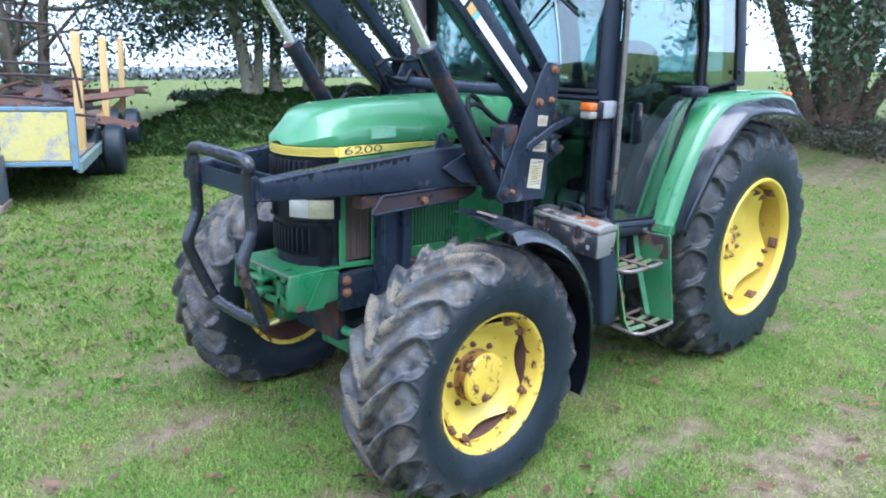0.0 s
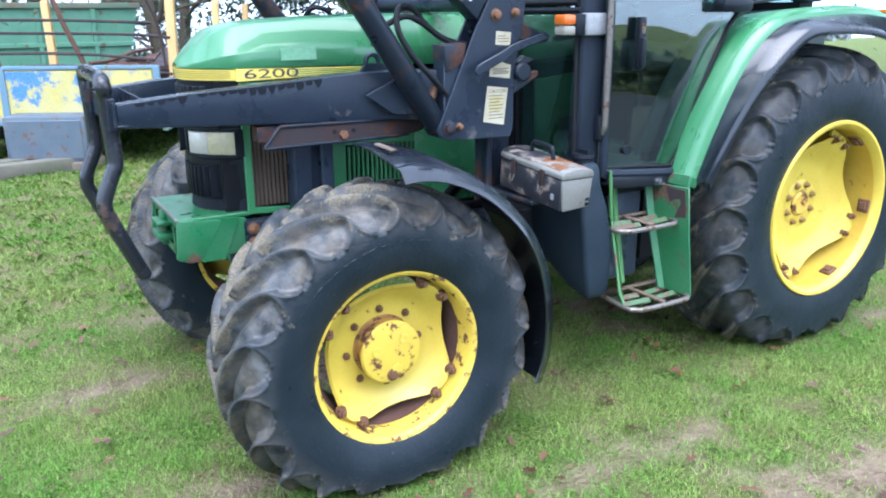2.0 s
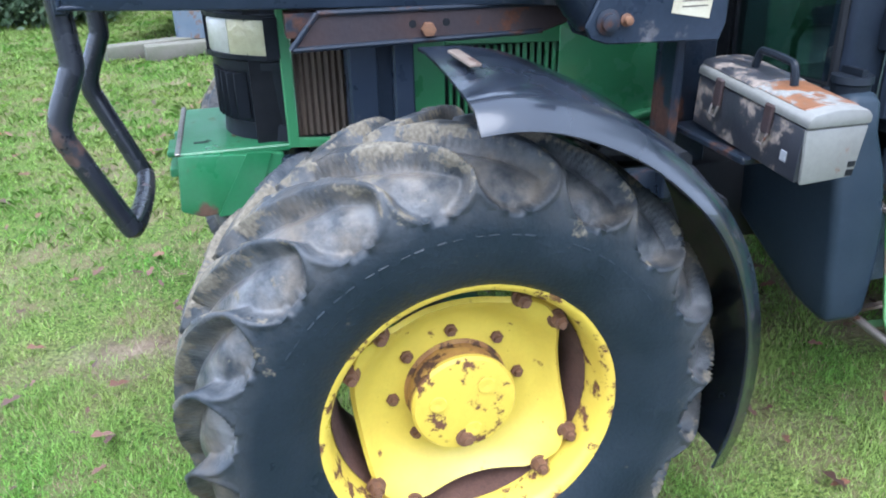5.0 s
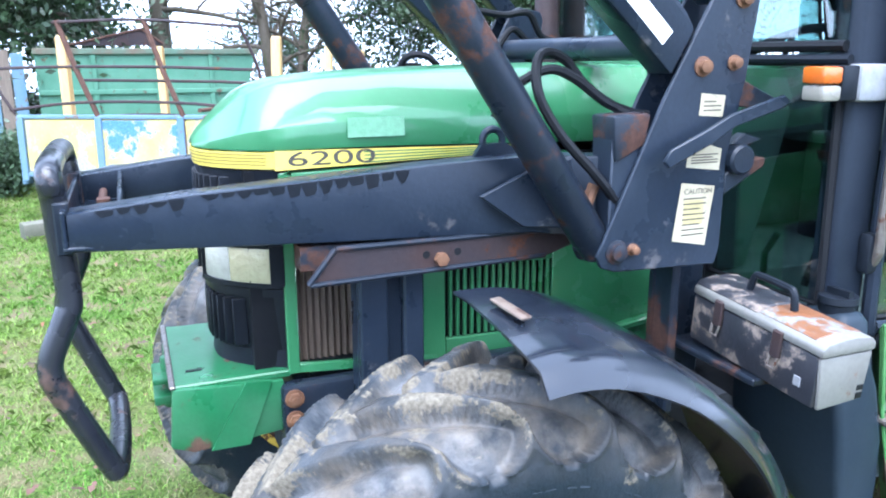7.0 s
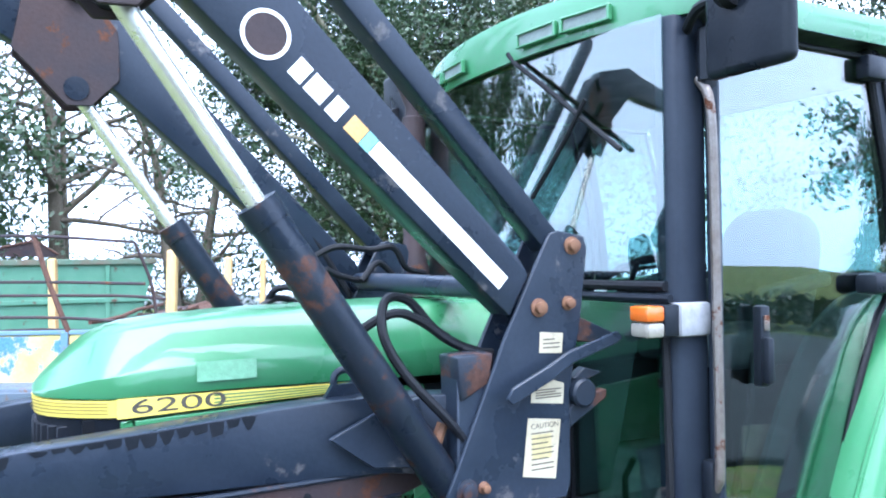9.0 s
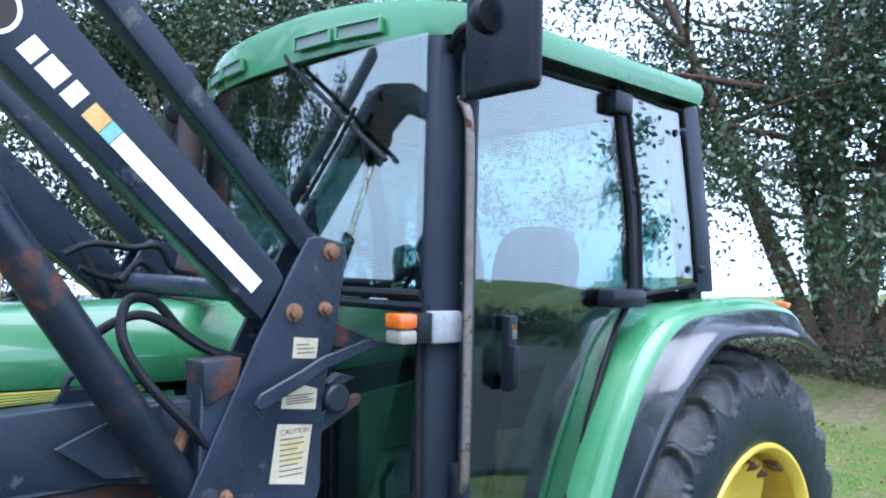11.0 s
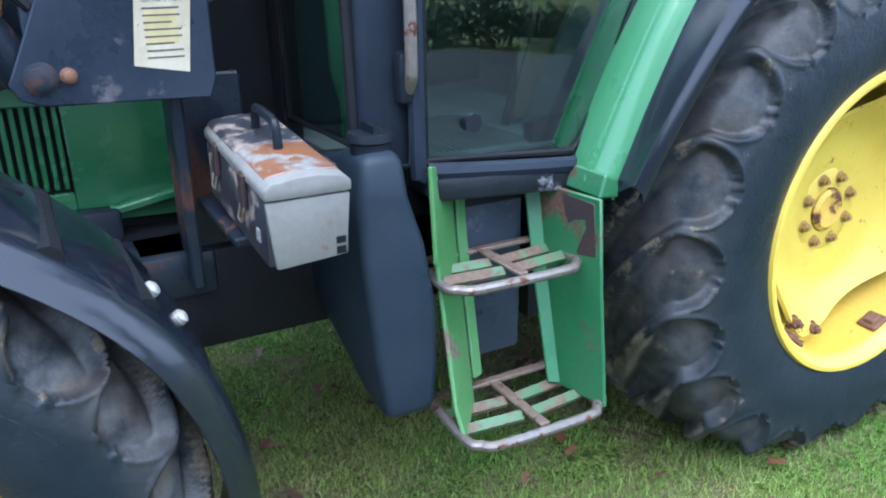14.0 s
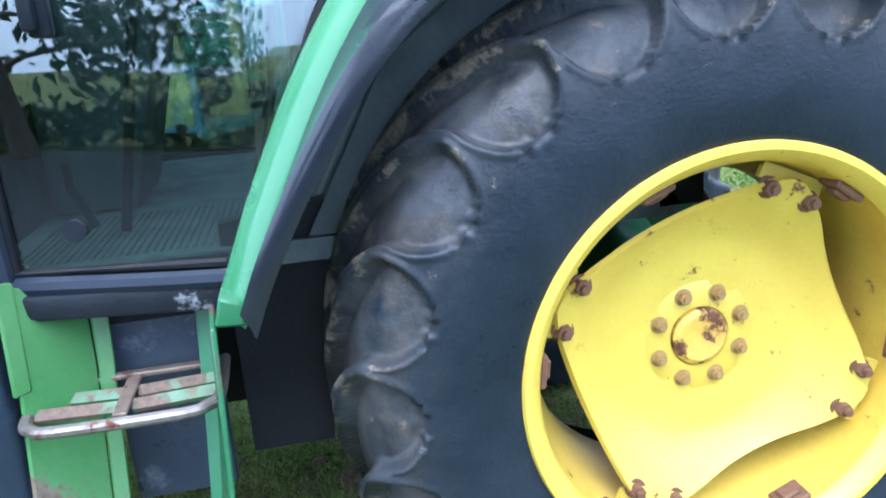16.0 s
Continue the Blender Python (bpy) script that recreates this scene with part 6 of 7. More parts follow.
# cross tube, front cross beam with open top
part("cross_tube", rod(B(), (0.60, -0.46, 1.655), (0.60, 0.46, 1.655), 0.03, 16), loader_paint, loader)
bm = box(B(), -0.705, -0.695, -0.335, 0.335, 1.262, 1.338)
box(bm, -0.60, -0.59, -0.335, 0.335, 1.262, 1.338), box(bm, -0.705, -0.59, -0.335, 0.335, 1.255, 1.265)
front = part("front_cross_beam", bevel(bm, 0.003, 1), loader_paint, loader, "grey channel across the front")
bm = rod(B(), (-0.64, -0.2, 1.285), (-0.64, 0.25, 1.285), 0.010)
rod(bm, (-0.66, -0.20, 1.295), (-0.61, -0.18, 1.295), 0.010), box(bm, -0.65, -0.62, 0.02, 0.06, 1.275, 1.30)
part("coupling", bm, rust, front, "rusty hose couplings")
loop = [(-0.735, -0.262, 1.345), (-0.738, -0.275, 1.385), (-0.74, -0.235, 1.412), (-0.742, 0.0, 1.416), (-0.74, 0.165, 1.412), (-0.738, 0.205, 1.385), (-0.735, 0.205, 1.345), (-0.728, 0.205, 1.15), (-0.738, 0.205, 1.105), (-0.775, 0.205, 1.02), (-0.78, 0.205, 0.975), (-0.765, 0.205, 0.93),
        (-0.69, 0.19, 0.745), (-0.675, 0.165, 0.712), (-0.67, 0.0, 0.70), (-0.675, -0.215, 0.712), (-0.69, -0.245, 0.745), (-0.765, -0.265, 0.93), (-0.78, -0.27, 0.975), (-0.775, -0.27, 1.02), (-0.738, -0.268, 1.105), (-0.728, -0.265, 1.15)]
guard = part("front_guard", tube(B(), catmull([(x + 0.018, y, z) for x, y, z in loop], 4, closed=True), 0.0265, 14, closed=True), mat("rubbed_black_tube", (0.012, 0.014, 0.019), (0.018, 0.020, 0.026), 0.24, scale=6, bump=0.06, fine=0.15, wear=(0.085, 0.05, 0.04), wear_at=0.58, wear_scale=7, wear_rough=0.6), loader, "bent black tube guard with rubbed patches")
for y in (-0.265, 0.205):
    part("guard_bracket", bevel(box(B(), -0.72, -0.69, y - 0.03, y + 0.03, 1.24, 1.35), 0.004, 1), loader_rusty, guard)

# ---- toolbox ----
toolbox = thing("toolbox", "old metal toolbox with flaking paint and rusty lid by the cab", "toolbox", at=(0.79, -0.70, 0.922))
tilt = pose(0, 0, 0, 4.2, 0, 0)
bm = box(B(), -0.072, 0.072, -0.195, 0.195, 0.0, 0.118, tilt)
tb = part("body", bevel(bm, 0.006, 2), box_black, toolbox)
part("end_plate", bevel(prism(B(), [(-0.060, -0.004), (0.066, 0.004), (0.0735, 0.118), (-0.0735, 0.118)], "y", -0.203, -0.192, tilt), 0.006, 2), silver_paint, tb, "bare silver end")
bm = prism(B(), [(-0.075, 0.120), (0.075, 0.120), (0.075, 0.138), (0.062, 0.150), (0.02, 0.156), (-0.02, 0.156), (-0.062, 0.150), (-0.075, 0.138)], "y", -0.206, 0.198, tilt)
lid = part("lid", bevel(bm, 0.005, 2), silver_paint, toolbox, "silver lid with an orange rust patch")
part("rust_patch", bevel(prism(B(), [(-0.066, 0.1475), (0.066, 0.1475), (0.06, 0.1525), (0.02, 0.1575), (-0.02, 0.1575), (-0.06, 0.1525)], "y", -0.175, -0.01, tilt), 0.002, 1), lid_rust, lid, "orange rust where the paint is gone")
part("lid_cover", bevel(prism(B(), [(-0.070, 0.145), (0.070, 0.145), (0.06, 0.155), (0.02, 0.160), (-0.02, 0.160), (-0.06, 0.155)], "y", -0.01, 0.199, tilt), 0.003, 1), box_black, lid, "flaking black end of the lid")
part("handle", tube(B(), [tilt @ p for p in catmull([(0.0, 0.09, 0.158), (0.0, 0.08, 0.195), (0.0, 0.06, 0.203), (0.0, -0.02, 0.203), (0.0, -0.04, 0.195), (0.0, -0.05, 0.158)], 4)], 0.009, 8), black_plastic, lid, "black carrying handle")
for y in (-0.085, 0.10):
    lt = part("latch", bevel(box(B(), -0.082, -0.072, y - 0.014, y + 0.014, 0.07, 0.135, tilt), 0.003, 1), rust_brown, tb, "rusty latch")
    part("latch_loop", tube(B(), [tilt @ Vector(p) for p in ((-0.08, y - 0.012, 0.075), (-0.086, y - 0.01, 0.05), (-0.086, y + 0.01, 0.05), (-0.08, y + 0.012, 0.075))], 0.003, 6), bare_steel, lt)
part("badge", box(B(), -0.0745, -0.072, -0.160, -0.142, 0.034, 0.056, tilt), grey_patch, tb, "small worn badge")
part("badge", box(B(), 0.045, 0.062, -0.2045, -0.203, 0.008, 0.022, tilt), seal, tb), part("badge", box(B(), 0.045, 0.062, -0.2045, -0.203, 0.028, 0.04, tilt), seal, tb)
part("bracket", bevel(box(B(), -0.09, 0.09, -0.05, 0.26, -0.022, -0.004), 0.004, 1), loader_rusty, toolbox)
part("side_strap", bevel(box(B(), 0.074, 0.082, -0.12, -0.07, -0.02, 0.14, tilt), 0.003, 1), rust_brown, toolbox)

# ---- flat trailer with scrap ----
trailer = thing("flat_trailer", "old flat trailer with chipped blue and yellow headboard loaded with scrap", "trailer", at=(0.64, 5.98, 0.0))
trailer.rotation_euler = (radians(-1.0), 0, -math.atan2(0.439, 0.898))
W, L = 2.46, 7.8
hb = part("headboard", box(B(), -W, 0, -0.03, 0.03, 0.47, 1.04), yellow_old, trailer, "faded yellow headboard panel")
for x0, x1, m_ in ((-W + 0.05, -1.66, yellow_old), (-1.60, -0.80, yellow_blue), (-0.74, -0.05, yellow_old)):
    part("panel", bevel(box(B(), x0, x1, -0.045, -0.03, 0.50, 1.02), 0.004, 1), m_, hb, "peeling painted panel")
for x in (-W, -1.63, -0.77, -0.0):
    part("stanchion", bevel(box(B(), x - 0.035, x + 0.035, -0.065, 0.0, 0.40, 1.06), 0.006, 1), blue_old, hb, "chipped blue stanchion")
bm = box(B(), -W - 0.03, 0.03, -0.05, 0.04, 1.035, 1.075)
box(bm, -W - 0.03, 0.03, -0.05, 0.04, 0.44, 0.49)
part("top_rail", bevel(bm, 0.006, 1), blue_old, hb)
deck = part("deck", box(B(), -W, 0.0, 0.03, L, 0.42, 0.47), wood_old, trailer, "weathered plank deck")
for i in range(9):
    x = -W + 0.136 + 0.273 * i
    part("plank", bevel(box(B(), x - 0.13, x + 0.13, 0.04, L, 0.47, 0.492 + 0.004 * (i % 3)), 0.005, 1), wood_old, deck)
part("side_rail", bevel(box(B(), 0.0, 0.06, -0.03, L, 0.36, 0.485), 0.006, 1), mat("mossy_blue_rail", (0.10, 0.17, 0.17), (0.16, 0.19, 0.15), 0.7, scale=5, wear=(0.2, 0.17, 0.12), wear_at=0.55), trailer, "mossy blue side rail")
part("side_rail", bevel(box(B(), -W - 0.06, -W, -0.03, L, 0.36, 0.485), 0.006, 1), blue_old, trailer)
bm = box(B(), -1.7, -1.6, 0, L, 0.26, 0.42)
box(bm, -0.86, -0.76, 0, L, 0.26, 0.42), box(bm, -W, 0, 2.4, 2.5, 0.3, 0.42), box(bm, -W, 0, 5.6, 5.7, 0.3, 0.42)
part("underframe", bm, rust_brown, trailer)
for x in (0.19, -0.10, -2.36, -2.65):
    for y in (2.05, 5.0):
        wh = part("trailer_wheel", lathe(B(), [(0.13, -0.10), (0.19, -0.11), (0.30, -0.12), (0.345, -0.09), (0.36, 0), (0.345, 0.09), (0.30, 0.12), (0.19, 0.11), (0.13, 0.10)], 32, (0, 0, 0)), rubber, trailer, "small worn trailer tyre")
        wh.location, wh.rotation_euler = (x, y, 0.36), (0, 0, math.pi / 2)
        part("hub", lathe(B(), [(0.19, -0.10), (0.17, -0.06), (0.06, -0.05), (0.05, -0.09), (0.0005, -0.09)], 24, (0, 0, 0)), rust, wh)
for s_x, tops in ((-0.03, ((0.98, 1.86, 0.0), (3.7, 1.84, 0.2), (6.4, 1.86, 0.0))), (-W + 0.05, ((0.9, 1.88, 0), (3.5, 1.84, 0), (6.3, 1.82, 0)))):
    for y, z, k in tops:
        bm = prism(B(), [(-0.055, 0.0), (0.055, 0.0), (0.05, z - 0.49), (0.0, z - 0.465), (-0.05, z - 0.49)], "x", -0.05, 0.05)
        po = part("timber_post", bevel(bm, 0.006, 1), wood_new, trailer, "fresh yellow timber post")
        po.location, po.rotation_euler = (s_x - 0.04, y, 0.492), (radians(random.uniform(-2, 2)), radians(random.uniform(-2, 2)), 0)
        part("knee", bevel(prism(B(), [(-0.055, 0), (-0.055, 0.28), (-0.20, 0.14), (-0.42, 0.10), (-0.42, 0)], "y", -0.04, 0.04), 0.006, 1), wood_new, po, "timber knee block")
# leaning pipe rack over the headboard
bm = B()
for x in (-1.62, -0.73):
    tube(bm, [(x, -0.02, 0.62), (x - 0.02, -0.03, 1.08), (x - 0.18, -0.04, 1.50), (x - 0.34, -0.05, 2.0)], 0.028, 8)
rack = part("pipe_rack", bm, rust, trailer, "rusty leaning pipe rack")
for pts in ([(-2.0, -0.06, 1.98), (-1.1, -0.06, 2.0), (-0.1, -0.06, 1.93)], [(-2.72, -0.05, 1.53), (-2.1, -0.05, 1.55), (-1.0, -0.05, 1.55), (0.0, -0.05, 1.52)], [(-2.55, -0.04, 1.12), (-1.8, -0.05, 1.20), (-0.8, -0.05, 1.20), (0.0, -0.04, 1.13)], [(-2.72, -0.05, 1.53), (-2.66, -0.05, 1.35), (-2.5, -0.04, 1.08)],
            [(-0.1, -0.06, 1.93), (0.05, 0.0, 1.50), (0.1, 0.0, 1.06)], [(-2.4, 0.3, 0.98), (-1.2, 0.4, 1.06), (0.2, 0.3, 0.95)], [(-1.9, 0.2, 1.42), (-0.4, 0.25, 1.40), (0.12, 0.2, 1.36)]):
    part("rail", tube(B(), catmull(pts, 4), 0.016, 7), rust_brown, rack)
rnd = random.Random(11)
for i in range(26):
    ln, a = rnd.uniform(0.8, 2.6), rnd.uniform(-25, 25) + (90 if rnd.random() < 0.3 else 0)
    z = 0.56 + 0.018 * i
    m_ = pose(rnd.uniform(-1.7, -0.6), rnd.uniform(1.2, 6.6), z, rnd.uniform(-9, 9), rnd.uniform(-9, 9), a)
    kind = i % 3
    if kind == 0:
        bm, nm, lb, cat = prism(B(), [(-0.12, 0), (0.12, 0), (0.12, 0.04), (0.105, 0.04), (0.105, 0.012), (-0.105, 0.012), (-0.105, 0.04), (-0.12, 0.04)], "y", -ln / 2, ln / 2), "scrap_channel", "rusty scrap steel channel on the trailer", "scrap"
    elif kind == 1:
        bm, nm, lb, cat = loft(B(), [[(-0.30 + 0.06 * k, -ln / 2 + ln * j / 4, 0.03 * math.sin(k * 1.7 + j)) for k in range(11)] for j in range(5)]), "scrap_sheet", "bent rusty sheet of scrap metal on the trailer", "scrap"
        thicken(bm, 0.006)
    else:
        bm, nm, lb, cat = tube(B(), [(0.02 * math.sin(j), -ln / 2 + ln * j / 5, 0.02 * math.cos(j * 2)) for j in range(6)], 0.03, 8), "scrap_pipe", "length of rusty scrap pipe on the trailer", "scrap"
    o = part(nm, bm, rust if i % 2 else rust_brown)
    o.matrix_world = Matrix.Translation((0.64, 5.98, 0)) @ Matrix.Rotation(-math.atan2(0.439, 0.898), 4, "Z") @ m_
    tagged(o, lb, cat, "scrap on the trailer")

# steel box and timbers in front of the trailer
def placed(ob, x, y, z, rz=0, rx=0, ry=0):
    ob.matrix_world = pose(x, y, z, rx, ry, rz)
    return ob


locker_mat = mat("dull_blue_grey_steel", (0.060, 0.085, 0.115), (0.095, 0.115, 0.135), 0.55, scale=5, wear=(0.14, 0.085, 0.06), wear_at=0.57)
baulk_mat = mat("mossy_grey_timber", (0.115, 0.105, 0.085), (0.075, 0.085, 0.05), 0.9, scale=5, bump=0.3, fine=0.3)
sb = placed(part("steel_locker", bevel(box(B(), -0.42, 0.42, -0.2, 0.2, 0.08, 0.58), 0.02, 2), locker_mat), -0.45, 6.30, 0, -26)
tagged(sb, "dull blue-grey steel locker under the trailer front", "locker")
part("skid", bevel(box(B(), -0.44, 0.44, -0.22, 0.22, 0.0, 0.09), 0.01, 1), wood_old, sb)
part("door", bevel(box(B(), -0.38, 0.38, -0.212, -0.2, 0.13, 0.54), 0.01, 1), locker_mat, sb)
for x, y, a, ln in ((-1.05, 6.2, 20, 1.1), (-0.75, 6.0, 12, 0.9)):
    tagged(placed(part("timber_baulk", bevel(box(B(), -ln / 2, ln / 2, -0.09, 0.09, 0, 0.15), 0.012, 2), baulk_mat), x, y, -0.01, a), "weathered grey timber baulk on the grass", "timber", "timber baulks")

# ---- green container and board fence behind the trailer ----
skip = thing("green_container", "old green steel container with rusty edges behind the trailer", "container", at=(-0.1, 12.6, -0.1))
wall = [(-1.75, 0.05), (1.35, 0.05), (1.78, 1.85), (-1.75, 1.85)]
body = part("front_wall", prism(B(), wall, "y", 0.0, 0.06), skip_green, skip)
part("back_wall", prism(B(), wall, "y", 1.5, 1.56), skip_green, skip)
part("end_wall", box(B(), -1.78, -1.752, 0, 1.56, 0.05, 1.85), skip_green, skip)
part("end_wall", prism(B(), [(1.31, 0.05), (1.345, 0.05), (1.775, 1.85), (1.74, 1.85)], "y", 0.062, 1.498), skip_green, skip)
part("bottom", box(B(), -1.7, 1.3, 0.062, 1.498, 0.02, 0.08), skip_green, skip)
for z in (0.62, 1.18):
    part("stiffener", bevel(box(B(), -1.76, 1.55 + 0.1 * z, -0.05, 0.0, z - 0.04, z + 0.04), 0.01, 1), skip_green, body)
part("top_rail", bevel(box(B(), -1.8, 1.82, -0.06, 0.07, 1.80, 1.90), 0.012, 1), mat("rust_edged_green", (0.07, 0.13, 0.085), (0.13, 0.085, 0.06), 0.7, scale=4), body)
for x in (-0.9, 0.1, 1.0):
    part("upright", bevel(box(B(), x - 0.04, x + 0.04, -0.045, 0.0, 0.1, 1.82), 0.008, 1), skip_green, body)
o = part("open_lid", prism(B(), [(-1.25, 1.95), (-0.1, 2.22), (0.25, 1.98), (0.2, 1.95)], "y", 0.3, 0.34), rust_brown, skip, "rusty bent lid")
part("lid_edge", tube(B(), [(-1.25, 0.29, 1.96), (-0.1, 0.29, 2.23), (0.25, 0.29, 1.98)], 0.02, 6), rust, o)
fence = thing("board_fence", "patched fence of brown and blue boards", "fence", at=(-2.1, 12.4, -0.1))
for i in range(14):
    x = -0.02 - 0.2 * i
    h = 1.82 + 0.06 * math.sin(i * 2.1)
    part("board", bevel(box(B(), x - 0.09, x + 0.09, -0.02 - 0.01 * (i % 2), 0.02, 0, h), 0.006, 1), blue_old if i in (0, 2, 6) else wood_old, fence)
part("rail", box(B(), -2.9, 0.1, 0.02, 0.08, 1.4, 1.5), wood_old, fence)
wc = placed(part("white_canister", bevel(box(B(), -0.09, 0.09, -0.06, 0.06, 0, 0.26), 0.02, 2), decal_white), -1.0, 10.2, 0.0, 10)
tagged(wc, "white plastic canister standing behind the trailer", "canister")
wc.location.z = 0.0

# ---- ground ----
def far_drop(x, y):
    """The land rises in a low bank behind the yard and then falls gently away."""
    d = y - 11.0
    side = (x - 0.64) * 0.898 - (y - 5.98) * 0.439
    up = min(1, max(0, (y - 8.2) / 3.8))
    along = min(1, max(0, (side - 0.3) / 1.6)) * min(1, max(0, (13.5 - x) / 3))
    bank = 0.6 * up * up * (3 - 2 * up) * along * min(1, max(0, (40 - y) / 22))
    fall = -0.055 * (d - 3.0) if d > 3 else 0.0
    mound = 0.55 * math.exp(-(((x - 13.0) / 1.7) ** 2 + ((y - 2.6) / 1.8) ** 2))
    return bank + fall + mound


MUD = [(1.05, -0.62, 0.30, 0.20), (1.00, -0.42, 0.42, 0.22), (1.18, -1.22, 0.34, 0.15), (1.55, -1.10, 0.25, 0.12), (-0.58, -0.66, 0.55, 0.20), (-0.15, -1.10, 0.50, 0.13), (0.35, -1.25, 0.40, 0.12), (-0.95, -0.95, 0.5, 0.16), (0.62, -0.15, 0.35, 0.35),
       (0.10, 0.15, 0.40, 0.30), (-0.45, 1.15, 0.25, 0.12), (-0.75, 0.45, 0.35, 0.14), (2.95, -0.85, 0.30, 0.12), (12.0, 1.5, 3.5, 0.8), (-1.3, -1.75, 1.1, 0.30), (1.3, -1.75, 0.9, 0.25), (2.4, 2.4, 1.0, 0.5), (-2.2, 1.2, 0.7, 0.25), (4.6, 1.8, 1.2, 0.5), (1.9, 0.0, 0.8, 0.3)]


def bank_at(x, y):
    """How far a spot lies on the bank, where ground and grass are darker."""
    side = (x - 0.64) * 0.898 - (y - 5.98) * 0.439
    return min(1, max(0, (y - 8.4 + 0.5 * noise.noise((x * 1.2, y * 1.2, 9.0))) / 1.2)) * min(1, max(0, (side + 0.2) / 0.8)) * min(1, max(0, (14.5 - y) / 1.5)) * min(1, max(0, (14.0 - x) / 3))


def mud_at(x, y):
    v = 0.0
    for mx, my, sx, sy in MUD:
        v = max(v, math.exp(-(((x - mx) / sx) ** 2 + ((y - my) / sy) ** 2)))
    n1 = noise.noise((x * 1.3, y * 1.3, 0.0)) * 0.55 + noise.noise((x * 4.1, y * 4.1, 3.0)) * 0.4 + noise.noise((x * 11, y * 11, 5.0)) * 0.4
    return min(1, max(0, v * 1.0 + n1 * 1.35 - 0.25))


def ground_z(x, y):
    return far_drop(x, y) + 0.022 * noise.noise((x * 0.9, y * 0.9, 1.0)) + 0.012 * noise.noise((x * 3.2, y * 3.2, 2.0))


def graded(lo, hi, step, far, grow=1.22):
    v = list(np.arange(lo, hi + 1e-6, step))
    s_, a, b = step, lo, hi
    while b < far:
        s_ = s_ * grow
        a, b = a - s_, b + s_
        v = [a] + v + [b]
    return v


gx, gy = graded(-4.5, 6.0, 0.07, 2500), graded(-3.2, 7.5, 0.07, 2500)
nx_, ny_ = len(gx), len(gy)
gv = np.array([(x, y, ground_z(x, y)) for y in gy for x in gx])
idx = np.arange(nx_ * ny_).reshape(ny_, nx_)
gf = np.stack([idx[:-1, :-1], idx[:-1, 1:], idx[1:, 1:], idx[1:, :-1]], -1).reshape(-1, 4)
gm = bpy.data.materials.new("lawn_soil")
gm.use_nodes = True
n_, l_ = gm.node_tree.nodes, gm.node_tree.links
pb = n_["Principled BSDF"]
pb.inputs["Roughness"].default_value = 0.9
pb.inputs["Specular IOR Level"].default_value = 0.08
att = n_.new("ShaderNodeAttribute")
att.attribute_name = "mud"
tc = n_.new("ShaderNodeTexCoord")


def gnoise(sc, det=6.0):
    t = n_.new("ShaderNodeTexNoise")
    t.inputs["Scale"].default_value, t.inputs["Detail"].default_value = sc, det
    l_.new(tc.outputs["Object"], t.inputs["Vector"])
    return t.outputs["Fac"]


def gmix(fac, a, b):
    x = n_.new("ShaderNodeMix")
    x.data_type = "RGBA"
    for sock, v in ((x.inputs[0], fac), (x.inputs[6], a), (x.inputs[7], b)):
        if isinstance(v, tuple):
            sock.default_value = (*v, 1)
        elif isinstance(v, float):
            sock.default_value = v
        else:
            l_.new(v, sock)
    return x.outputs[2]


def gramp(fac, a, b):
    r = n_.new("ShaderNodeMapRange")
    r.inputs["From Min"].default_value, r.inputs["From Max"].default_value = a, b
    l_.new(fac, r.inputs["Value"])
    return r.outputs[0]


turf = gmix(gramp(gnoise(1.4, 8.0), 0.36, 0.62), (0.085, 0.150, 0.026), (0.140, 0.175, 0.048))
turf = gmix(gramp(gnoise(70.0, 5.0), 0.42, 0.60), turf, (0.030, 0.052, 0.012))
turf = gmix(gramp(gnoise(5.0, 7.0), 0.47, 0.64), turf, (0.125, 0.11, 0.056))
soil = gmix(gramp(gnoise(9.0, 7.0), 0.35, 0.65), (0.235, 0.178, 0.130), (0.120, 0.088, 0.062))
# turf turns darker green on the bank
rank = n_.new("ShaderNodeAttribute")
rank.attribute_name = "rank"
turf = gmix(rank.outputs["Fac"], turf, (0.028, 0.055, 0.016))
l_.new(gmix(att.outputs["Fac"], turf, soil), pb.inputs["Base Color"])
gb = n_.new("ShaderNodeBump")
gb.inputs["Strength"].default_value, gb.inputs["Distance"].default_value = 0.9, 0.03
l_.new(gnoise(55.0, 4.0), gb.inputs["Height"]), l_.new(gb.outputs[0], pb.inputs["Normal"])
gme = array_mesh("ground", gv, gf, gm)
gme.attributes.new("mud", "FLOAT", "POINT").data.foreach_set("value", np.array([mud_at(x, y) if abs(x) < 16 and abs(y) < 16 else 0.0 for x, y, _ in gv], dtype=np.float32))
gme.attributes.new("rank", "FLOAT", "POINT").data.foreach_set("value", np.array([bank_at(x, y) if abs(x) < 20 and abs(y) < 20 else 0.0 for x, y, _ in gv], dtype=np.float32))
gme.polygons.foreach_set("use_smooth", [True] * len(gme.polygons))
tagged(new("ground", gme), "patchy lawn with worn muddy spots running out to fields", "ground", kind="structure")


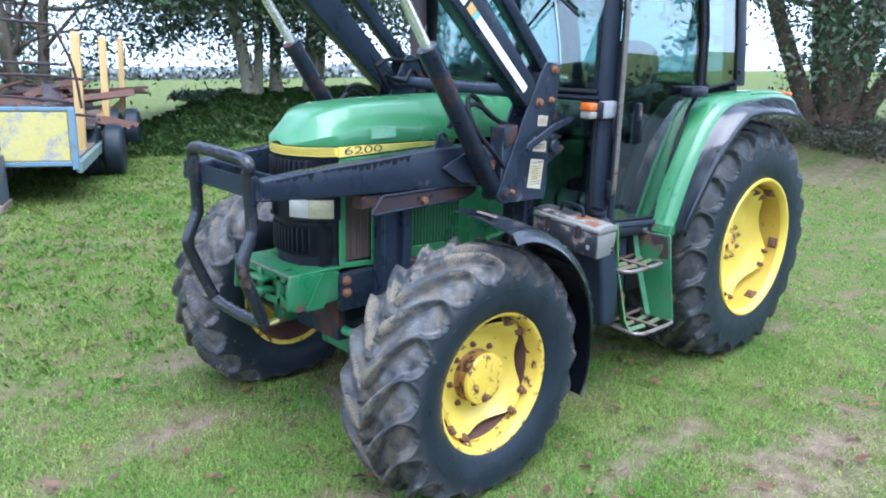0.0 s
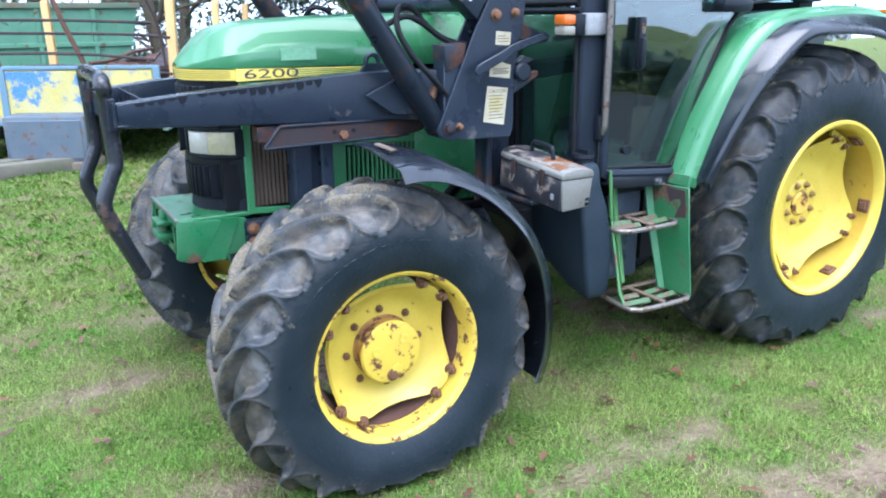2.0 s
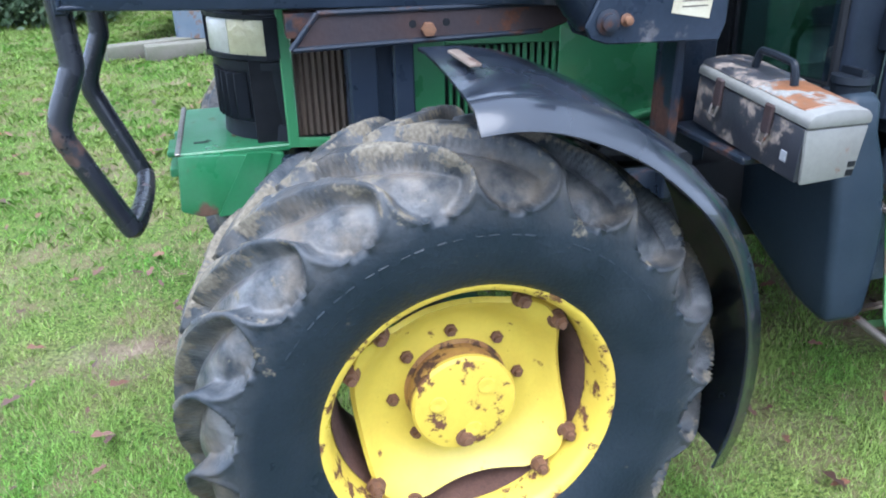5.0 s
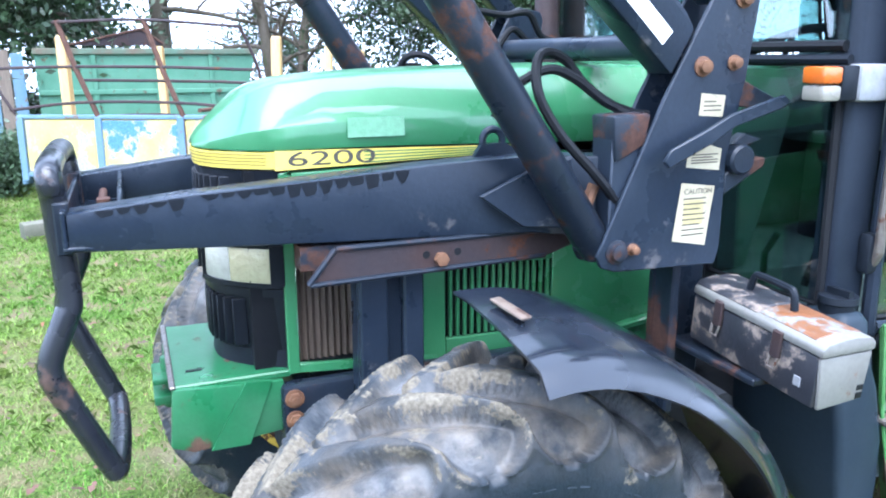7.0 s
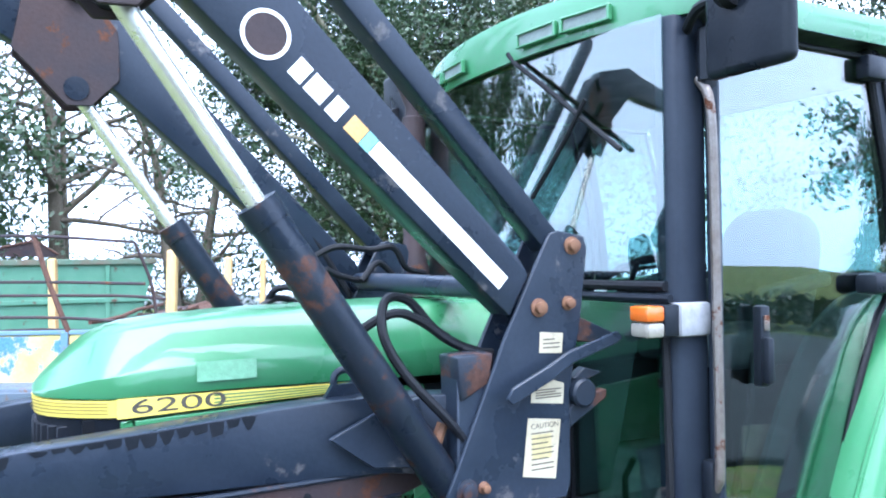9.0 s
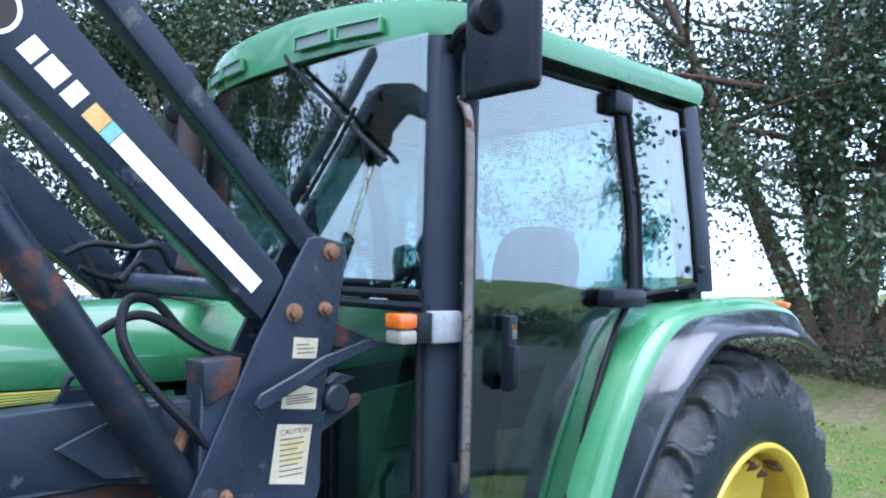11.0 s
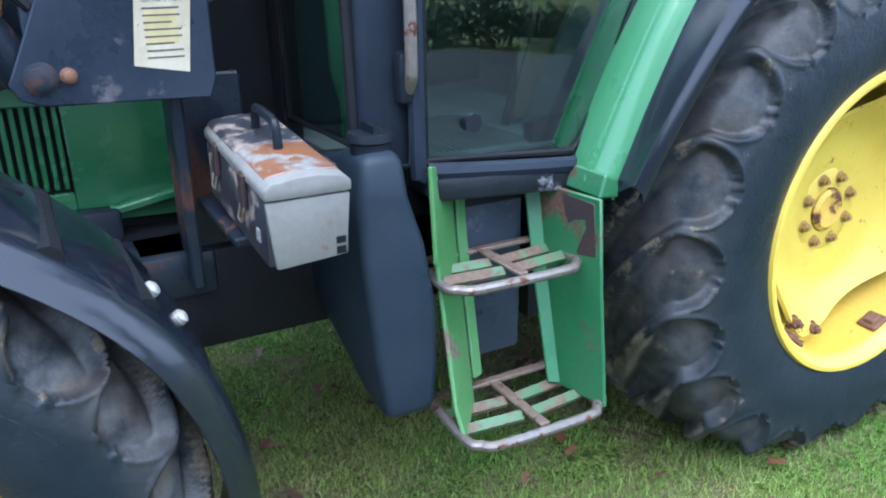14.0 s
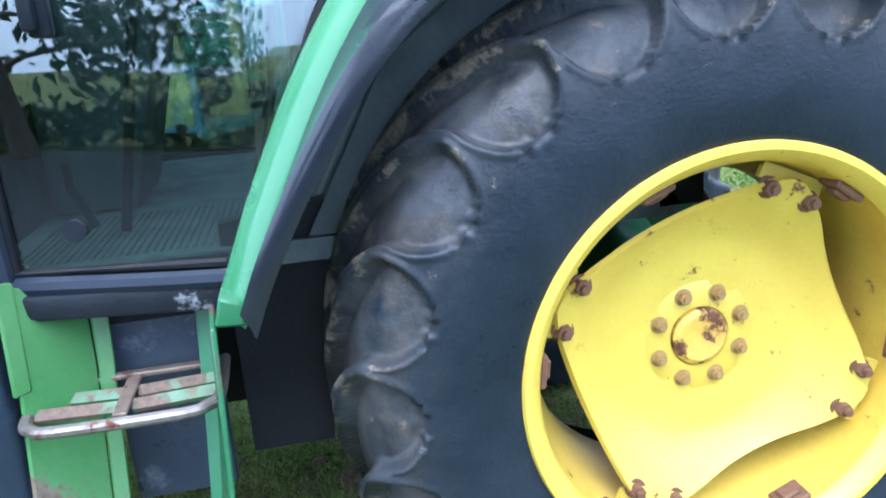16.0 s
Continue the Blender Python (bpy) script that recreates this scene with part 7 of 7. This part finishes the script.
# ---- trees ----
def leaf_mesh(name, centres, sizes, material, seed, long=1.7):
    """Small pointed leaves, each a bent pair of triangles, at the centres given."""
    r = np.random.default_rng(seed)
    n = len(centres)
    a = r.normal(size=(n, 3))
    a[:, 2] -= 0.5
    a /= np.linalg.norm(a, axis=1, keepdims=True)
    b = np.cross(a, r.normal(size=(n, 3)))
    b /= np.linalg.norm(b, axis=1, keepdims=True)
    c = np.cross(a, b)
    s_ = sizes[:, None]
    v = np.stack([centres - a * s_ * long / 2, centres + b * s_ * 0.42 + c * s_ * 0.12, centres + a * s_ * long / 2, centres - b * s_ * 0.42 + c * s_ * 0.12], 1).reshape(-1, 3)
    return array_mesh(name, v, np.arange(4 * n).reshape(-1, 4), material)


def branches(bm, rnd, p, d, length, r, depth, tips, droop=0.0, wob=0.25, kids=3, taper_to=0.55):
    k = 5 if depth > 1 else 4
    path, rs = [p], [r]
    for i in range(k):
        d = (d + Vector((rnd.uniform(-wob, wob), rnd.uniform(-wob, wob), rnd.uniform(-wob, wob) * 0.7 - droop * (0.3 if depth > 1 else 1.0)))).normalized()
        p = p + d * length / k
        path.append(p), rs.append(r * (1 - (1 - taper_to) * (i + 1) / k))
        if depth <= 2:
            tips.append(p.copy())
    tube(bm, path, rs, 9 if depth > 2 else 6 if depth > 1 else 4)
    if depth > 0:
        for j in range(kids):
            t = rnd.uniform(0.35, 1.0) if j else 1.0
            i = min(k, max(1, round(t * k)))
            side = Vector((rnd.uniform(-1, 1), rnd.uniform(-1, 1), rnd.uniform(-0.25, 0.7))).normalized()
            branches(bm, rnd, path[i], (d * 0.75 + side * 0.85).normalized(), length * rnd.uniform(0.5, 0.75), rs[i] * rnd.uniform(0.5, 0.72), depth - 1, tips, droop, wob, kids, 0.5)


def tree(name, label, at, trunks, height, crown, seed, wood=bark, leaf=None, leaf_n=0, leaf_size=0.075, spread=0.5, droop=0.0, depth=3, kids=3, wob=0.22, ivy=0, r0=0.16):
    """trunks: lean directions; the crown's leaves gather round the twig ends."""
    rnd = random.Random(seed)
    e = thing(name, label, "tree", "trees behind the yard", at=at)
    tips, bm, sm, stems = [], B(), B(), []
    for lx, ly, k in trunks:
        p, d, r = Vector((lx * 0.35, ly * 0.35, -0.25)), Vector((lx, ly, 1)).normalized(), r0 * k
        path, rs = [p.copy()], [r * 1.7]
        for i in range(8):
            d = (d + Vector((rnd.uniform(-0.07, 0.07), rnd.uniform(-0.07, 0.07), 0.06))).normalized()
            p = p + d * height * 0.6 / 8
            path.append(p.copy()), rs.append(r * (1.08 - 0.075 * i))
            if i >= crown:
                for _ in range(2):
                    side = Vector((rnd.uniform(-1, 1), rnd.uniform(-1, 1), rnd.uniform(-0.1, 0.55))).normalized()
                    branches(bm, rnd, p.copy(), side, height * rnd.uniform(0.18, 0.30), r * rnd.uniform(0.25, 0.42), depth - 1, tips, droop, wob, kids)
        branches(bm, rnd, p.copy(), d, height * 0.32, rs[-1], depth, tips, droop, wob, kids)
        tube(sm, catmull(path, 2), list(np.interp(np.linspace(0, 8, 17), range(9), rs)), 12)
        stems += list(zip(catmull(path, 4), np.interp(np.linspace(0, 8, 33), range(9), rs)))
    part("trunk", sm, wood, e, weld=False, angle=60)
    part("branchwork", bm, wood, e, weld=False, angle=60)
    if leaf:
        r = np.random.default_rng(seed)
        tp = np.array([tuple(t) for t in tips])
        c = tp[r.integers(0, len(tp), leaf_n)]
        # leaves gather in uneven clumps, so that gaps stay open
        c = c + r.normal(size=(leaf_n, 3)) * spread * r.uniform(0.25, 1.0, (leaf_n, 1)) * np.array([1, 1, 0.8])
        ob = new("crown", leaf_mesh("crown", c, r.uniform(0.6, 1.25, leaf_n) * leaf_size, leaf, seed))
        ob.parent = e
    if ivy:
        r = np.random.default_rng(seed + 1)
        q = [stems[i] for i in r.integers(0, len(stems), ivy)]
        c = np.array([tuple(p) for p, _ in q])
        rad = np.array([w for _, w in q])
        a = r.uniform(0, 2 * np.pi, ivy)
        k = rad * r.uniform(0.9, 1.25, ivy) + r.exponential(0.05, ivy)
        c = c + np.stack([np.cos(a) * k, np.sin(a) * k, r.normal(size=ivy) * 0.12], 1)
        ob = new("ivy", leaf_mesh("ivy", c, r.uniform(0.6, 1.2, ivy) * 0.07, leaf_ivy, seed + 2, 1.15))
        ob.parent = e
        tagged(ob, "ivy on the trunks")
    return e


tree("old_tree", "large many-stemmed evergreen tree with ivy on its trunks", (12.9, 2.7, 0.35), [(-0.26, 0.34, 0.9), (0.02, 0.10, 1.2), (0.12, -0.14, 1.35), (0.05, 0.30, 0.85), (0.24, -0.42, 0.85)], 10, 3, 21, bark_red, leaf_dark, 88000, 0.072, 0.55, 0.06, ivy=5500, r0=0.175)
tree("evergreen_tree", "dark evergreen tree with hanging leafy boughs", (6.4, 12.2, 0.55), [(-0.22, 0.0, 0.85), (0.12, 0.05, 0.6)], 9, 2, 22, bark_moss, leaf_dark, 80000, 0.066, 0.6, 0.16)
tree("evergreen_tree", "dark evergreen tree with mossy trunk", (8.0, 12.4, 0.55), [(-0.05, 0.0, 1.0), (0.2, -0.03, 0.8)], 10, 2, 23, bark_moss, leaf_dark, 72000, 0.066, 0.6, 0.14)
tree("evergreen_tree", "dark evergreen tree behind the cab", (10.6, 11.4, 0.45), [(0.0, 0.0, 1.3), (0.15, 0.1, 0.8)], 10, 5, 24, bark_moss, leaf_dark, 56000, 0.07, 0.65, 0.08)
tree("slender_tree", "slender mossy evergreen among the taller trees", (7.2, 12.6, 0.55), [(-0.06, 0.0, 0.8)], 9, 4, 29, bark_moss, leaf_dark, 14000, 0.066, 0.5)
tree("bare_tree", "leafless dark tree with low crooked limbs", (2.6, 14.6, 0.0), [(-0.18, 0.0, 0.9), (0.25, 0.1, 0.8)], 7, 1, 25, bark, None, depth=4, kids=3, wob=0.34)
tree("bare_tree", "tall leafless tree with mossy trunk", (0.35, 16.5, -0.1), [(-0.02, 0.0, 1.15), (0.10, 0.02, 0.6)], 10, 3, 26, bark, leaf_hedge, 1500, 0.06, 0.4, depth=4, kids=3, wob=0.26)
tree("slender_tree", "slender tree with thin green foliage", (-1.1, 17.5, -0.1), [(0.02, 0.0, 0.8)], 11, 2, 27, bark, leaf_hedge, 13000, 0.085, 0.7, 0.02)
tree("evergreen_tree", "broad dark conifer at the edge of the yard", (-3.4, 16.5, -0.1), [(0.02, 0.0, 1.3), (-0.15, 0.0, 0.9)], 10, 1, 28, bark, leaf_dark, 38000, 0.10, 0.7, 0.08)
tree("young_tree", "small leafy young tree behind the trailer", (3.3, 18.5, -0.3), [(0.0, 0.0, 0.5)], 4.2, 2, 30, bark, leaf_hedge, 5000, 0.07, 0.35)
# trees behind the camera, which the cab glass mirrors
tree("conifer", "tall dark conifer across the yard", (-3.5, -12.5, 0), [(0.0, 0.0, 1.0)], 11, 1, 31, bark, leaf_dark, 9000, 0.17, 0.6, 0.12)
tree("conifer", "tall dark conifer beside the lane", (25.5, -14.0, 0), [(0.0, 0.0, 1.0)], 10, 1, 32, bark, leaf_dark, 9000, 0.17, 0.6, 0.12)
tree("poplar", "tall narrow dark tree beyond the hedge", (-9.0, 17.0, -0.2), [(0.0, 0.0, 1.0)], 13, 0, 38, bark, leaf_dark, 26000, 0.13, 0.45, -0.12)


def bush(name, label, x0, x1, y0, y1, z, h, n, size, material, seed, cat="hedge", kind="stuff"):
    r = np.random.default_rng(seed)
    c = r.uniform(0, 1, (n, 3))
    x, y = x0 + (x1 - x0) * c[:, 0], y0 + (y1 - y0) * c[:, 1]
    top = h * (0.8 + 0.2 * np.sin(x * 2.3) * np.cos(y * 1.9 + x) + 0.12 * r.normal(size=n))
    zz = z + top * np.sqrt(c[:, 2])
    ob = new(name, leaf_mesh(name, np.stack([x, y, zz], 1), r.uniform(0.6, 1.2, n) * size, material, seed))
    return tagged(ob, label, cat, kind=kind)


# first hedge is unseen, added as a low dark edge in the glass reflections
bush("hedge", "unseen rough hedge added behind the camera for the glass to mirror", -14.0, 34.0, -15.2, -14.0, -0.05, 1.0, 24000, 0.12, leaf_dark, 45)
bush("hedge", "clipped grey-green hedge", -7.0, -1.75, 8.3, 9.6, -0.05, 0.95, 26000, 0.06, leaf_hedge, 41)
bush("brambles", "dark undergrowth on the bank under the trees", 5.2, 15.0, 12.4, 14.0, 0.45, 0.2, 12000, 0.075, leaf_dark, 42, "undergrowth")
bush("tree_brush", "grey-brown brush round the foot of the old tree", 11.4, 14.6, 1.2, 4.2, 0.1, 0.62, 16000, 0.045, leaf_brush, 43, "undergrowth")
bush("far_brush", "low scrub behind the container", -6.0, 3.0, 14.5, 16.0, -0.3, 1.2, 9000, 0.10, leaf_dark, 44, "undergrowth")

# unseen lane, added so the door glass mirrors dark grey instead of lawn
lane = part("road", bevel(box(B(), -60, 60, -13.2, -4.3, -0.3, 0.055), 0.02, 1), asphalt)
tagged(lane, "unseen dark asphalt lane added for the cab glass to mirror", "road", kind="structure")

# distant woods along the horizon, haze put into their pale grey
r_ = np.random.default_rng(51)
pts, sz = [], []
for k in range(26000):
    az = radians(r_.uniform(-58, 35))
    dist = r_.uniform(230, 262)
    x, y = -math.sin(az) * dist, math.cos(az) * dist
    base = far_drop(x, y)
    hh = 3.2 + 1.6 * noise.noise((x * 0.02, y * 0.02, 0)) + 1.0 * noise.noise((x * 0.11, y * 0.11, 4))
    pts.append((x, y, base + hh * math.sqrt(r_.random()))), sz.append(r_.uniform(1.0, 2.2))
far_mat = mat("hazed_woodland", (0.22, 0.25, 0.25), (0.28, 0.31, 0.31), 0.9, scale=0.05, bump=0, vary=0.25)
tagged(new("distant_woods", leaf_mesh("distant_woods", np.array(pts), np.array(sz), far_mat, 52, 1.0)), "line of distant woods with haze in their pale grey colour", "woods", kind="stuff")

# ---- grass blades, dry stalks and fallen leaves ----
def blades(name, label, n, x0, x1, y0, y1, length, width, material, seed, thin=1.0, dry=False, bank=False, fine=False):
    r = np.random.default_rng(seed)
    x, y = r.uniform(x0, x1, n), r.uniform(y0, y1, n)
    keep = np.array([r.random() < 1.0 - thin * mud_at(a, b) and noise.noise((a * 2.1, b * 2.1, 7)) + noise.noise((a * 6.0, b * 6.0, 8)) * 0.6 > (-0.38 if fine else -0.9) + 0.5 * r.random() - (0.0 if dry else 0.25) for a, b in zip(x, y)])
    if not bank:
        edge = np.minimum(np.minimum(x - x0, x1 - x), np.minimum(y - y0, y1 - y))
        keep &= r.random(len(x)) < np.clip(edge / 1.0 + 0.05, 0, 1)
    for (wx, wy), wr in (((FRONT[0], -FRONT[1]), (0.2, 0.2)), ((FRONT[0], FRONT[1]), (0.2, 0.2)), ((REAR[0], -REAR[1]), (0.27, 0.24)), ((REAR[0], REAR[1]), (0.27, 0.24))):
        keep &= ~((np.abs(x - wx) < wr[0]) & (np.abs(y - wy) < wr[1]))
    bank_share = np.array([bank_at(a, b) for a, b in zip(x, y)])
    keep &= (bank_share > 0.35) if bank else (bank_share < 0.6)
    x, y = x[keep], y[keep]
    n = len(x)
    z = np.array([ground_z(a, b) for a, b in zip(x, y)]) - 0.004
    a = r.uniform(0, 2 * np.pi, n)
    tuft = np.array([noise.noise((p * 4.3, q * 4.3, 21.0)) for p, q in zip(x, y)])
    ln = length * r.uniform(0.4, 1.3, n) * (1 + 0.9 * np.clip(tuft, -0.5, 0.8))
    lean = r.uniform(0.3, 1.25, n)
    dx, dy = np.cos(a), np.sin(a)
    base = np.stack([x, y, z], 1)
    side = np.stack([-dy, dx, np.zeros(n)], 1) * (width * r.uniform(0.6, 1.3, n))[:, None]
    mid = base + np.stack([dx * lean * ln * 0.28, dy * lean * ln * 0.28, ln * 0.55], 1)
    tip = base + np.stack([dx * lean * ln * 0.85, dy * lean * ln * 0.85, ln * (1.0 - 0.35 * lean)], 1)
    if fine:
        # single narrow blades, bent over, for the close turf
        v = np.stack([base - side, base + side, tip], 1).reshape(-1, 3)
        me = array_mesh(name, v, np.arange(3 * n).reshape(-1, 3), material)
    else:
        v = np.stack([base - side, base + side, mid + side * 0.8, tip, mid - side * 0.8], 1).reshape(-1, 3)
        me = array_mesh(name, v, np.arange(5 * n).reshape(-1, 5), material)
    return tagged(new(name, me), label, "grass", kind="stuff")


blades("grass", "short damp green grass", 400000, -2.0, 3.4, -2.0, 0.9, 0.033, 0.0016, grass_mat, 61, thin=0.95, fine=True)
blades("grass", "short green turf of the yard", 150000, -3.6, 4.4, -2.6, 3.4, 0.034, 0.0025, grass_mat, 66, thin=0.95, fine=True)
blades("grass", "short green grass of the lawn", 110000, -4.5, 9.3, 1.0, 9.8, 0.045, 0.0034, grass_mat, 62)
blades("grass", "green grass of the lawn", 80000, -7.0, 13.5, -4.0, 13.0, 0.028, 0.0045, grass_mat, 63)
blades("dry_grass", "pale dry grass stalks in the lawn", 75000, -2.6, 3.4, -2.1, 2.4, 0.036, 0.0015, straw_mat, 64, thin=0.45, dry=True, fine=True)
blades("bank_grass", "longer, darker grass on the bank under the trees", 45000, 1.8, 12.0, 8.2, 14.0, 0.11, 0.007, bank_mat, 65, bank=True)
rl = np.random.default_rng(71)
lp = np.stack([rl.uniform(-3.6, 4.2, 1700), rl.uniform(-2.2, 5.0, 1700)], 1)
lv, lf = [], []
for i, (x, y) in enumerate(lp):
    s_, a = 0.011 + 0.036 * rl.random() ** 1.5, rl.uniform(0, 6.28)
    z = ground_z(x, y) + 0.024 + rl.uniform(0, 0.014)
    tx, ty = rl.uniform(-0.35, 0.35, 2)
    ring = [(0, 0), (0.55, 0.45), (0.9, 0.15), (1.25, 0.3), (1.7, 0.0), (1.25, -0.3), (0.9, -0.18), (0.55, -0.42)]
    for u, w in ring:
        px, py = (u - 0.85) * s_, w * s_
        curl = 0.45 * abs(w) * s_
        lv.append((x + px * math.cos(a) - py * math.sin(a), y + px * math.sin(a) + py * math.cos(a), z + px * tx + py * ty + curl))
    lf.append(list(range(8 * i, 8 * i + 8)))
tagged(new("fallen_leaves", array_mesh("fallen_leaves", np.array(lv), np.array(lf), leaf_dead)), "scattered brown fallen leaves on the grass", "leaves", kind="stuff")
